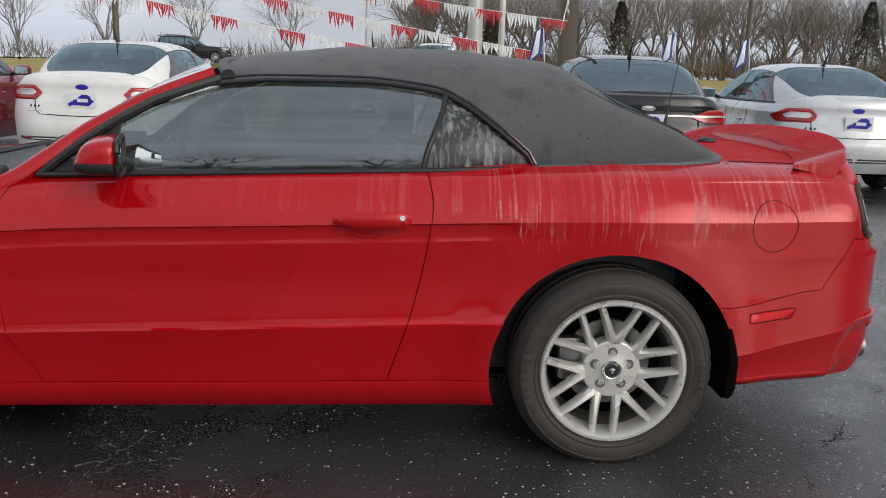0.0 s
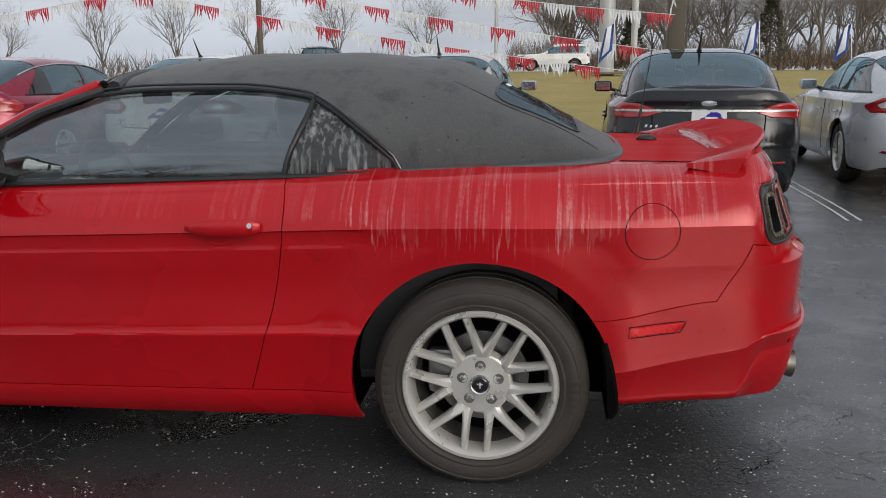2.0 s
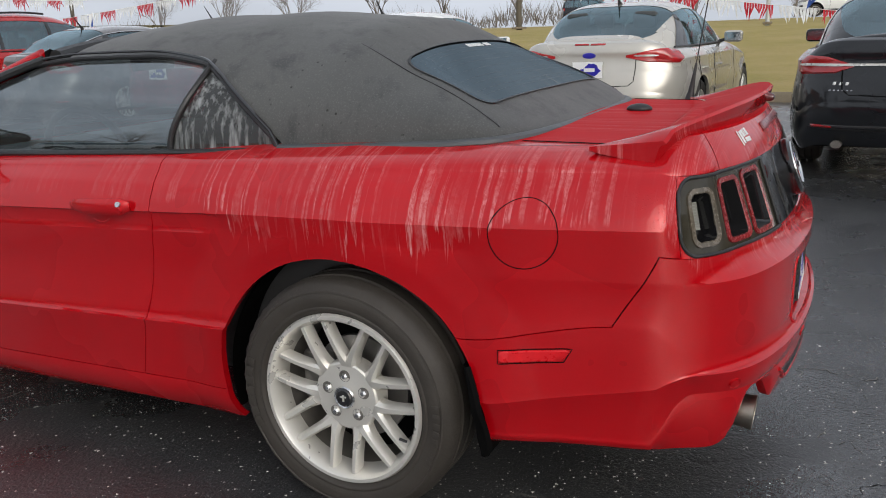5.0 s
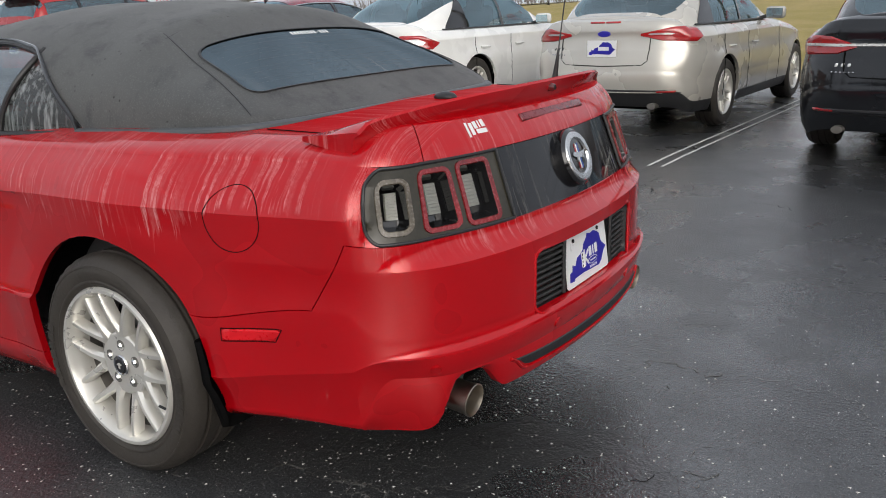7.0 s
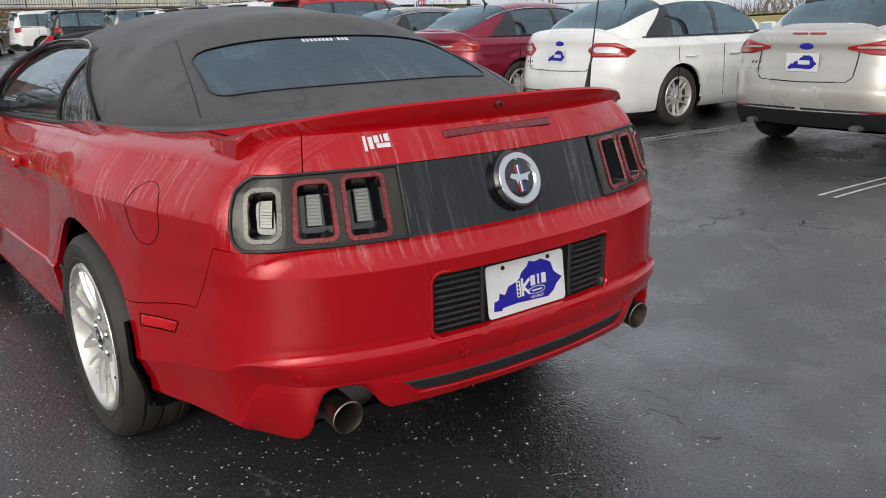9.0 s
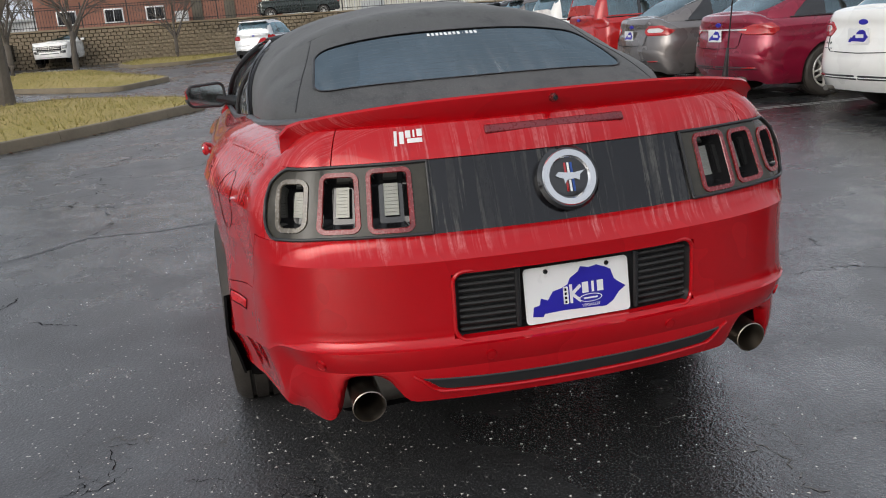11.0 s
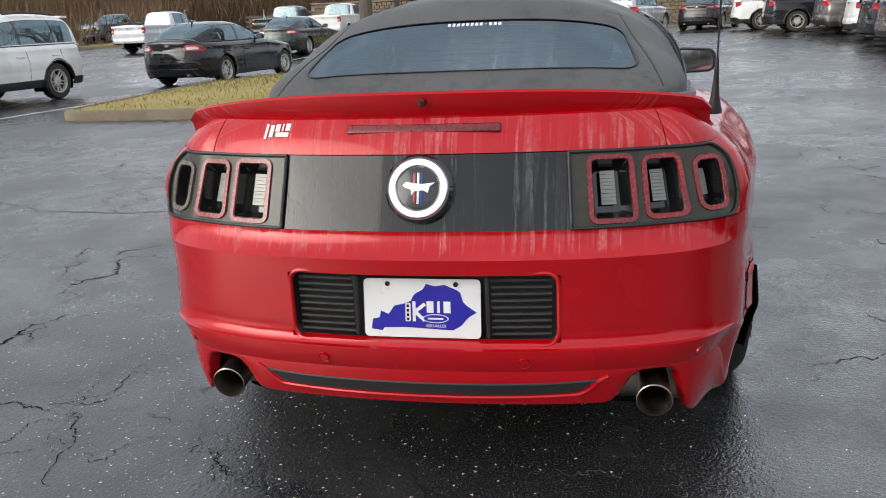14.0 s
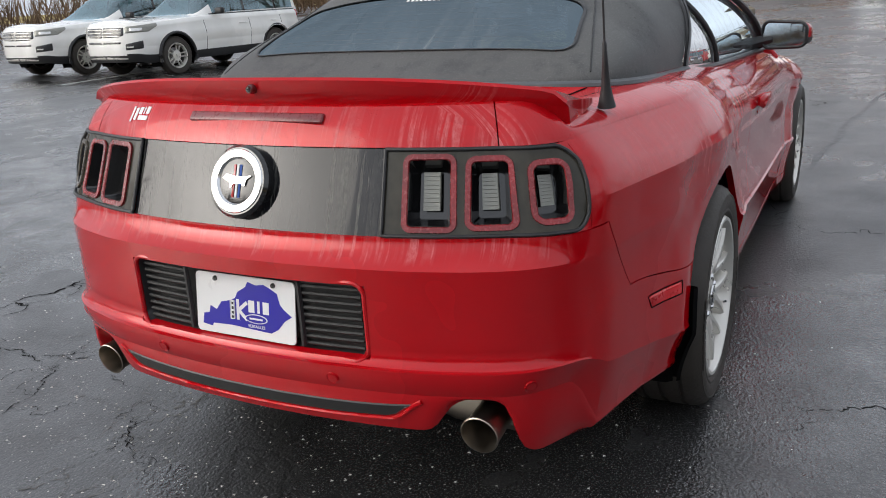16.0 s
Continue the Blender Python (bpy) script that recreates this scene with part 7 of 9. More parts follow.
        bmesh.ops.recalc_face_normals(bm, faces=bm.faces)
        part(nm, bm, glass_mat, car, smooth=60)
    posts = ~allp & (mx > spec["sides"][0][0]) & (mx < spec["sides"][-1][0]) & (rel > 0.06) & (rel < spec["side_top"]) & (np.abs(mid[..., 1]) > 0.45 * ywide)
    for (_, a), (b, _) in zip(spec["sides"], spec["sides"][1:]):
        for sgn in (-1, 1):
            one = posts & (mx > a) & (mx < b) & (np.sign(mid[..., 1]) == sgn)
            if one.any():
                bm = grid_bm(G, one)
                bmesh.ops.recalc_face_normals(bm, faces=bm.faces)
                part("door_pillar", bm, BLACK_GLOSS, car, smooth=40)
    bm = grid_bm(G, ~allp & ~posts)
    rim_in(bm, 0.02, lambda co: (centre - Vector(co)).normalized())
    bmesh.ops.recalc_face_normals(bm, faces=bm.faces)
    part("roof", bm, coat, car, smooth=40)
    bx0, bx1 = spec["sides"][0][0], spec["sides"][-1][1]
    for sgn in (-1, 1):
        part("belt_trim", tube([(x, sgn * (float(pchip(x, *ybc)) + 0.004), belt + 0.012) for x in np.linspace(bx0 - 0.1, bx1 + 0.05, 14)], 0.012, 6), BLACK_TRIM, car)
        if chrome:
            rail = []
            for x in np.linspace(bx0 + 0.05, bx1 - 0.02, 18):
                yb_, n_, top_ = float(pchip(x, *ybc)), float(pchip(x, *nc)), max(float(pchip(x, *zc)), belt + 0.01)
                v = spec["side_top"] + 0.01
                rail.append((x, sgn * (yb_ * math.cos(math.asin(v ** (n_ / 2))) ** (2 / n_) * (1 - tum * v) + 0.004), belt - 0.01 + (top_ - belt + 0.01) * v))
            part("window_trim", tube(rail, 0.009, 6), CHROME, car)
        if sedan:
            qa, qb = spec["sides"][2]
            Q = np.zeros((7, 15, 3))
            for i_ in range(15):
                x = qa + (qb - qa) * i_ / 14
                yb_, n_, top_ = float(pchip(x, *ybc)), float(pchip(x, *nc)), max(float(pchip(x, *zc)), belt + 0.01)
                for j_ in range(7):
                    v = 0.08 + (spec["side_top"] * (1 - i_ / 14) ** 0.7 - 0.08 * (1 - i_ / 14) ** 0.7 + 0.02) * j_ / 6
                    Q[j_, i_] = (x, sgn * (yb_ * math.cos(math.asin(v ** (n_ / 2))) ** (2 / n_) * (1 - tum * v) + 0.006), belt - 0.01 + (top_ - belt + 0.01) * v)
            part("quarter_window", grid_bm(Q), BLACK_GLOSS, car, smooth=60)
    # cabin
    cx1 = min(bx1 + 0.35, rear_x - 0.16)
    part("cabin", box_bm(cx1 - bx0 + 0.5, 1.3, 0.5, 0.08, ((bx0 - 0.5 + cx1) / 2, 0, belt - 0.35)), CABIN, car)
    for sx in (bx0 + 0.75, bx0 + 1.65):
        if sx < bx1:
            for sgn in (-1, 1):
                part("seat", box_bm(0.14, 0.46, 0.62, 0.06, (sx, sgn * 0.36, belt - 0.05)), CABIN, car)
                part("headrest", box_bm(0.09, 0.25, 0.18, 0.04, (sx + 0.05, sgn * 0.36, belt + 0.28)), CABIN, car)
    part("underbody", box_bm(spec["wb"] + 1.2, 1.2, 0.2, 0.04, (-spec["wb"] / 2, 0, spec["rows"][0][0] + 0.10)), DARK, car)
    # wheels
    for cx in (0.0, -spec["wb"]):
        for sgn in (-1, 1):
            wheel(car, (cx, sgn * spec["track"], spec["tyre"]), spec["tyre"], spec["rim"], 0.22, spokes, spokes == 5, 0.3 + cx, right=sgn > 0, simple=True, rim_mat=BLACK_TRIM if dark_rims else SILVER)
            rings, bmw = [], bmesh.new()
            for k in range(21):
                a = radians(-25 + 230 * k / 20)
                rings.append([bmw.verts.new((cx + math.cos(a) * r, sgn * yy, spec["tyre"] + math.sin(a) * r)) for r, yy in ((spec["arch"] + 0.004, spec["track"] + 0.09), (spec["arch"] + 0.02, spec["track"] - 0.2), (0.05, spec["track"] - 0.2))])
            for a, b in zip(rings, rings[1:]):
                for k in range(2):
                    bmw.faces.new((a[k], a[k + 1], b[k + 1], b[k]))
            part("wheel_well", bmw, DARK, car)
            if spec.get("clad"):
                lipc = []
                for k in range(25):
                    a = radians(-12 + 204 * k / 24)
                    rr = spec["arch"] + 0.02
                    lipc.append((cx + math.cos(a) * rr, sgn * (spec["track"] + 0.135), spec["tyre"] + math.sin(a) * rr))
                part("arch_cladding", tube(lipc, 0.030, 6), BLACK_TRIM, car)
    # door gaps, handles, mirrors
    def flank_y(x, z):
        Q = P[:, sh.col(0) : sh.col(4)]
        d = (Q[..., 0] - x) ** 2 + (Q[..., 2] - z) ** 2
        r, c = np.unravel_index(np.argmin(d), d.shape)
        return abs(Q[r, c, 1])

    zlo, zhi = spec["rows"][1][0], spec["rows"][4][0]
    for sgn in (-1, 1):
        for dx in spec["doors"]:
            part("door_gap", tube([(dx + 0.03 * math.sin(t * 3), sgn * (flank_y(dx, zlo + (zhi - zlo) * t) + 0.001), zlo + (zhi - zlo) * t) for t in np.linspace(0, 1, 8)], 0.004, 5), DARK, car)
        for dx in spec["doors"][1:]:
            hz = spec["rows"][3][0] + 0.05
            part("door_handle", tube([(dx - 0.28 + t, sgn * (flank_y(dx, hz) + 0.012 + 0.018 * math.sin(t / 0.2 * math.pi)), hz) for t in np.linspace(0, 0.2, 6)], 0.012, 6), coat, car)
        mc = (spec["sides"][0][0] + 0.06, sgn * (float(pchip(spec["sides"][0][0], *ybc)) + 0.16), belt + 0.07)
        part("wing_mirror", box_bm(0.11, 0.21, 0.13, 0.04, mc, 3), BLACK_TRIM if spec.get("clad") else coat, car)
        part("mirror_glass", box_bm(0.004, 0.17, 0.095, 0.0, (mc[0] + 0.056, mc[1], mc[2])), MIRROR, car)
        part("mirror_arm", tube([(mc[0], sgn * (abs(mc[1]) - 0.18), belt + 0.01), (mc[0], sgn * (abs(mc[1]) - 0.08), mc[2] - 0.03)], 0.022, 6), BLACK_TRIM, car)
    # tail: plate, oval badge, bumper strip, exhaust
    tx = rear_x - 0.03
    if extras:
        pz = spec["rows"][3][2] + (0.02 if spec is not SUV else -0.10)
        if plate:
            map_plate(car, tx + 0.012, pz)
        ov = lathe([(0.0, 0.012), (0.045, 0.010), (0.055, 0.0)], 24, "x")
        for v in ov.verts:
            v.co.y *= 1.3
            v.co.z *= 0.55
        bmesh.ops.translate(ov, verts=ov.verts, vec=(rear_x - 0.068 if not spec.get("clad") else rear_x - 0.05, 0, spec["rows"][4][2] - 0.005))
        part("oval_badge", ov, BLUE if coat is not CAR_BLACK else CHROME, car)
        for sgn in (-1, 1):
            part("tailpipe", tube([(rear_x - 0.3, sgn * 0.50, 0.27), (rear_x - 0.055, sgn * 0.50, 0.275)], 0.042, 12, flat=0.7), BARREL, car)
    if not spec.get("bed"):
        zt_, zb_ = spec["rows"][4][2] - 0.01, spec["rows"][2][2] + 0.06

        def tail_x(y, z):
            Q = P[:, sh.col(3) :]
            d = (Q[..., 1] + abs(y)) ** 2 + (Q[..., 2] - z) ** 2
            r, c = np.unravel_index(np.argmin(d), d.shape)
            return Q[r, c, 0]

        gap_y = spec["lamp"][0] + 0.10
        path = [(gap_y, zt_), (gap_y, spec["rows"][3][2]), (gap_y - 0.01, zb_ + 0.04), (gap_y - 0.06, zb_), (0.0, zb_ - 0.01), (-gap_y + 0.06, zb_), (-gap_y + 0.01, zb_ + 0.04), (-gap_y, spec["rows"][3][2]), (-gap_y, zt_)]
        part("boot_gap", tube([(tail_x(a, b) + 0.001, a, b) for a, b in dense(path, 0.03, False)], 0.0045, 5), DARK, car)
    if bar:
        zb = z0 + (z1 - z0) * 0.52
        patch("tail_bar", tail_y(0.0) - 0.001, ca + (cb - ca) * (0.75 if bar is SILVER else 0.3), flat_line(zb - 0.013), flat_line(zb + 0.013), bar, 0.020, 30, 4)
    fin = spec["rear"][0] - 0.12
    part("roof_aerial", tube([(fin, 0, float(pchip(fin, *zc)) - 0.005), (fin + 0.03, 0, float(pchip(fin, *zc)) + 0.03), (fin + 0.18, 0, float(pchip(fin, *zc)) + 0.22)], [0.03, 0.014, 0.003], 8), BLACK_TRIM, car)
    if spec is SUV:
        for sgn in (-1, 1):
            part("roof_rail", tube([(x, sgn * 0.62, float(pchip(x, *zc)) + 0.0) for x in np.linspace(-0.9, 0.55, 10)], 0.02, 6), BLACK_TRIM, car)
        part("roof_spoiler", box_bm(0.22, 1.2, 0.05, 0.02, (0.86, 0, 1.685)), coat, car)
    return car


def parked(x, y, heading=-94.0):
    """Where a vehicle's rear axle stands, and its heading (0: nose to -x)."""
    return pose(x, y, float(rise(x, y)), 0, 0, heading)


# the row along the north edge, tails towards the red car
vehicle("sedan_car", "black four-door sedan with chrome trim between red lamps", SEDAN, CAR_BLACK, parked(1.85, 5.42, -95), spokes=5, bar=SILVER, lamp_shape="slim")
vehicle("sedan_car", "pearl white four-door sedan parked in a bay", SEDAN, CAR_PEARL, parked(4.54, 6.36, -96))
vehicle("compact_sedan_car", "silver compact sedan with a black lower bumper", HATCH_SEDAN, CAR_SILVER, parked(-0.93, 6.41, -94), skirt_mat=BLACK_TRIM)
vehicle("sedan_car", "clean white four-door sedan with a blue-map plate", SEDAN, CAR_WHITE, parked(-3.89, 6.55, -93))
vehicle("sedan_car", "dark ruby-red luxury sedan with full-width lamps", SEDAN, CAR_RUBY, parked(-6.69, 6.79, -93), bar=LENS_CLEAR, lamp_mid=False, lamp_shape="slim", chrome=True)
vehicle("sedan_car", "bronze-grey luxury sedan in the row", SEDAN, CAR_GREY, parked(-9.51, 7.07, -93), lamp_shape="leaf", chrome=True)
vehicle("suv_car", "bright red large sport utility vehicle", SUV, CAR_RED, parked(-12.42, 7.54, -93), lamp_mid=False)

# ---- more vehicles round the lot ----
vehicle("suv_car", "white sport utility vehicle far along the row", SUV, CAR_WHITE, parked(-15.34, 7.92, -93), plate=False, lamp_mid=False)
vehicle("suv_car", "bronze-grey sport utility vehicle far along the row", SUV, CAR_GREY, parked(-18.35, 8.29, -93), plate=False, lamp_mid=False)
vehicle("suv_car", "black sport utility vehicle far along the row", SUV, CAR_BLACK, parked(-21.35, 8.76, -93), plate=False, lamp_mid=False)
vehicle("suv_car", "white sport utility vehicle with black cladding", SUV, CAR_WHITE, parked(-24.36, 9.23, -93), plate=False, lamp_mid=False)
vehicle("suv_car", "olive-grey sport utility vehicle near the end of the row", SUV, CAR_GREY, parked(-27.7, 9.15, -93), plate=False, lamp_mid=False)
vehicle("suv_car", "black sport utility vehicle near the end of the row", SUV, CAR_BLACK, parked(-30.9, 8.1, -93), plate=False, lamp_mid=False)
vehicle("suv_car", "white sport utility vehicle at the end of the row", SUV, CAR_WHITE, parked(-33.7, 7.4, -93), plate=False, lamp_mid=False)
vehicle("suv_car", "clean white sport utility vehicle with black cladding", SUV, CAR_WHITE, parked(-13.35, -11.52, 173.5), plate=False, lamp_mid=False)
vehicle("suv_car", "older white sport utility vehicle beside another", SUV, CAR_WHITE, parked(-13.45, -14.15, 173.5), plate=False, lamp_mid=False)
vehicle("sedan_car", "black four-door sedan beside the grass island", SEDAN, CAR_BLACK, parked(-16.3, -8.95, -9), plate=False)
vehicle("sedan_car", "dark grey sedan parked past the island", SEDAN, CAR_GREEN, parked(-28.8, -11.0, -6), plate=False)
vehicle("pickup_truck", "silver-white crew-cab pickup truck seen from behind", TRUCK, CAR_PEARL, parked(-35.5, -20.6, -12), category="pickup truck", plate=False)
vehicle("pickup_truck", "dark grey pickup truck with a chrome grille", TRUCK, CAR_BLUE, parked(-54.0, -31.5, 170), category="pickup truck", plate=False)
vehicle("pickup_truck", "silver pickup truck facing the lot", TRUCK, CAR_SILVER, parked(-50.0, -13.4, 172), category="pickup truck", plate=False)
vehicle("pickup_truck", "dark heavy-duty pickup truck with a chrome grille", TRUCK, CAR_BLACK, parked(-50.6, -10.4, 168), category="pickup truck", plate=False)
vehicle("pickup_truck", "white pickup truck facing the lot", TRUCK, CAR_WHITE, parked(-50.0, -6.9, 165), category="pickup truck", plate=False)
vehicle("pickup_truck", "dark pickup truck behind the sedans", TRUCK, CAR_GREEN, parked(-41.5, -16.0, -6), category="pickup truck", plate=False)
vehicle("pickup_truck", "white work pickup truck behind the sedans", TRUCK, CAR_WHITE, parked(-41.5, -13.0, -6), category="pickup truck", plate=False)
vehicle("suv_car", "silver crossover parked before the block wall", SUV, CAR_PEARL, parked(-35.4, 2.1, -22), plate=False, lamp_mid=False)
vehicle("sedan_car", "small black sedan parked before the block wall", HATCH_SEDAN, CAR_BLACK, parked(-35.4, 5.4, -22), plate=False)
vehicle("hatchback_car", "white hatchback on the road beyond the grass", SUV, CAR_WHITE, parked(3.0, 54.0, 2), category="car", plate=False, lamp_mid=False)
vehicle("hatchback_car", "dark sport utility vehicle on the road beyond the grass", SUV, CAR_BLACK, parked(-15.0, 56.0, 182), category="car", plate=False, lamp_mid=False)


def window_flag(x, y, z):
    f = thing("window_flag", "small blue and white flag clipped to a car window", "flag", "window flags")
    part("flag_pole", tube([(x, y, z), (x - 0.03, y + 0.02, z + 0.42)], 0.006, 6), WHITE, f)
    rows = []
    for i in range(9):
        t = i / 8
        px, py, pz = x - 0.03 - 0.02 * t, y + 0.02, z + 0.42 - 0.30 * t
        w = 0.10 + 0.05 * t
        wave = [(px - w * k, py + 0.02 * math.sin(5 * k + 4 * t), pz - 0.16 * k * (0.4 + t * 0.6)) for k in (0.0, 0.25, 0.3, 0.75, 0.8, 1.0)]
        rows.append(wave)
    A = np.array(rows)
    part("flag_field", grid_bm(A[:, 1:5]), WHITE, f)
    part("flag_border", grid_bm(A[:, :2]), FLAG_BLUE, f)
    part("flag_border", grid_bm(A[:, 4:]), FLAG_BLUE, f)
    part("flag_border", grid_bm(A[-2:, 1:5] + np.array([0, -0.003, 0])), FLAG_BLUE, f)


for fx_, fy_ in ((1.12, 6.5), (2.72, 6.5), (4.0, 7.3), (-11.6, 9.4), (-17.4, -9.6), (-28.8, -11.9)):
    window_flag(fx_, fy_, 1.36 + float(rise(fx_, fy_)))

# ---- painted bay lines ----
for k, (x, y0, y1_) in enumerate(((0.06, 4.02, 9.0), (-2.62, 4.72, 9.2), (2.94, 3.83, 9.0), (5.81, 3.97, 9.0), (-5.37, 5.28, 9.2), (-8.1, 5.47, 9.2), (-10.92, 5.75, 9.2), (-13.83, 6.04, 9.2), (-16.84, 6.32, 9.2), (-19.85, 6.6, 9.2))):
    for d in (-0.055, 0.055):
        P4 = np.array([[(x + d + 0.075 * (y - 4.4) * 0.9 + e, y, float(rise(x, y)) + 0.004) for e in (-0.013, 0.013)] for y in np.linspace(y0, y1_, 12)])
        tagged(part("bay_line", grid_bm(P4), LINE), "worn white painted bay line on asphalt", "bay line", "bay lines", "structure")
for x0_, y0_, x1_, y1_ in ((-8.8, -9.3, -15.5, -8.4), (-8.6, -12.2, -15.0, -11.9 - 0.9), (-22.5, -10.6, -28.5, -9.6), (-30, -14.5, -36, -13.6)):
    P4 = np.array([[(x0_ + (x1_ - x0_) * t, y0_ + (y1_ - y0_) * t + e, float(rise(x0_ + (x1_ - x0_) * t, y0_)) + 0.005) for e in (-0.05, 0.05)] for t in np.linspace(0, 1, 10)])
    tagged(part("bay_line", grid_bm(P4), LINE), "worn white painted bay line on asphalt", "bay line", "bay lines", "structure")


# ---- grass islands with concrete kerbs ----
def island(corners, name, round_=0.7):
    """A kerbed island: rounded plan, kerb stones end to end, raised grass."""
    pts = []
    n = len(corners)
    for i in range(n):
        a, b, c = (Vector(corners[(i + k) % n]) for k in (-1, 0, 1))
        r = min(round_, (a - b).length / 2.2, (c - b).length / 2.2)
        p0, p1 = b + (a - b).normalized() * r, b + (c - b).normalized() * r
        for k in range(7):
            t = k / 6
            pts.append((1 - t) ** 2 * p0 + 2 * t * (1 - t) * b + t * t * p1)
    dense = []
    for a, b in zip(pts, pts[1:] + pts[:1]):
        m_ = max(1, int((b - a).length / 0.3))
        dense += [a.lerp(b, k / m_) for k in range(m_)]
    isl = thing(name, "grass island of yellow-green turf inside a concrete kerb", "traffic island", kind="structure")
    cen = sum(dense, Vector((0, 0))) / len(dense)
    # kerb stones
    length, stone = 0.0, []
    groups_ = []
    N = len(dense)
    for i in range(N + 1):
        stone.append(dense[i % N])
        length += (dense[(i + 1) % N] - dense[i % N]).length
        if length > 3.0 or i == N:
            groups_.append(stone)
            stone, length = [dense[i % N]], 0.0
    for g in groups_:
        if len(g) < 2:
            continue
        secs = []
        for i, q in enumerate(g):
            d = (g[min(i + 1, len(g) - 1)] - g[max(i - 1, 0)]).normalized()
            nrm = Vector((d.y, -d.x))
            if nrm.dot(cen - q) < 0:
                nrm = -nrm
            z = float(rise(q.x, q.y))
            if i in (0, len(g) - 1):
                q = q + d * (0.006 if i == 0 else -0.006)
            secs.append([(q.x + nrm.x * o, q.y + nrm.y * o, z + h) for o, h in ((0.0, -0.03), (0.012, 0.11), (0.03, 0.15), (0.06, 0.16), (0.15, 0.155), (0.16, 0.0))])
        A = np.array(secs)
        bm = grid_bm(A)
        bm.verts.ensure_lookup_table()
        bm.faces.new([bm.verts[i] for i in range(6)])
        bm.faces.new([bm.verts[(len(secs) - 1) * 6 + i] for i in range(6)])
        bmesh.ops.recalc_face_normals(bm, faces=bm.faces)
        part("kerb_stone", bm, CONCRETE, isl, smooth=40)
    rings = []
    for s_ in (0.985, 0.93, 0.8, 0.6, 0.35, 0.0):
        rings.append([(cen.x + (q.x - cen.x) * s_, cen.y + (q.y - cen.y) * s_, float(rise(q.x, q.y)) * s_ + float(rise(cen.x, cen.y)) * (1 - s_) + 0.135 + 0.10 * (1 - s_**2)) for q in dense] + [])
    A = np.array([r_ + r_[:1] for r_ in rings])
    bm = grid_bm(A)
    bmesh.ops.remove_doubles(bm, verts=bm.verts, dist=0.001)
    bmesh.ops.recalc_face_normals(bm, faces=bm.faces)
    part("turf", bm, GRASS, isl)
    # leaf litter along the gutter
    rng = random.Random(len(dense))
    vs, fs = [], []
    for _ in range(700):
        q = dense[rng.randrange(N)]
        o = (q - cen).normalized()
        d = -rng.random() ** 2 * 0.35 - 0.01
        px, py = q.x - o.x * d, q.y - o.y * d
        a, r_ = rng.random() * 6.28, rng.uniform(0.012, 0.035)
        z = float(rise(px, py)) + 0.006
        i0 = len(vs)
        vs += [(px + r_ * math.cos(a + k * 2.1), py + r_ * math.sin(a + k * 2.1), z + rng.random() * 0.012) for k in range(3)]
        fs.append((i0, i0 + 1, i0 + 2))
    tagged(poly("leaf_litter", vs, fs, LEAF_LITTER, smooth=None), "brown leaf litter along the kerb", "leaf litter", kind="stuff")
    # tufts
    vs, fs = [], []
    for _ in range(4200):
        q = dense[rng.randrange(N)]
        s_ = math.sqrt(rng.random()) * 0.97
        px, py = cen.x + (q.x - cen.x) * s_, cen.y + (q.y - cen.y) * s_
        z = float(rise(px, py)) + 0.135 + 0.10 * (1 - s_**2)
        a, h, w = rng.random() * 6.28, rng.uniform(0.03, 0.09), rng.uniform(0.006, 0.014)
        i0 = len(vs)
        lx, ly = rng.uniform(-0.05, 0.05), rng.uniform(-0.05, 0.05)
        vs += [(px - w * math.cos(a), py - w * math.sin(a), z - 0.01), (px + w * math.cos(a), py + w * math.sin(a), z - 0.01), (px + lx, py + ly, z + h)]
        fs.append((i0, i0 + 1, i0 + 2))
    tagged(poly("grass_tufts", vs, fs, BLADE, smooth=None), "dry yellow-green grass tufts on the island", "grass", kind="stuff")
    return isl


island([(-8.75, -7.85), (-8.65, -4.3), (-11.2, -2.6), (-14.6, -0.7), (-17.2, -1.2), (-20.6, -4.0), (-20.0, -5.6), (-14.6, -8.0)], "island_near")
island([(-24.0, -3.2), (-27.2, -1.6), (-30.0, -3.0), (-37.0, -5.2), (-39.5, -8.5), (-33.0, -9.0), (-27.5, -7.3)], "island_mid")
island([(-38.0, -3.6), (-38.2, -1.0), (-41.0, 1.2), (-44.0, 1.5), (-45.0, -4.0), (-41.0, -4.5)], "island_far")
island([(-42.5, -30.0), (-44.0, -22.0), (-47.0, -20.0), (-49.0, -29.0)], "island_west")


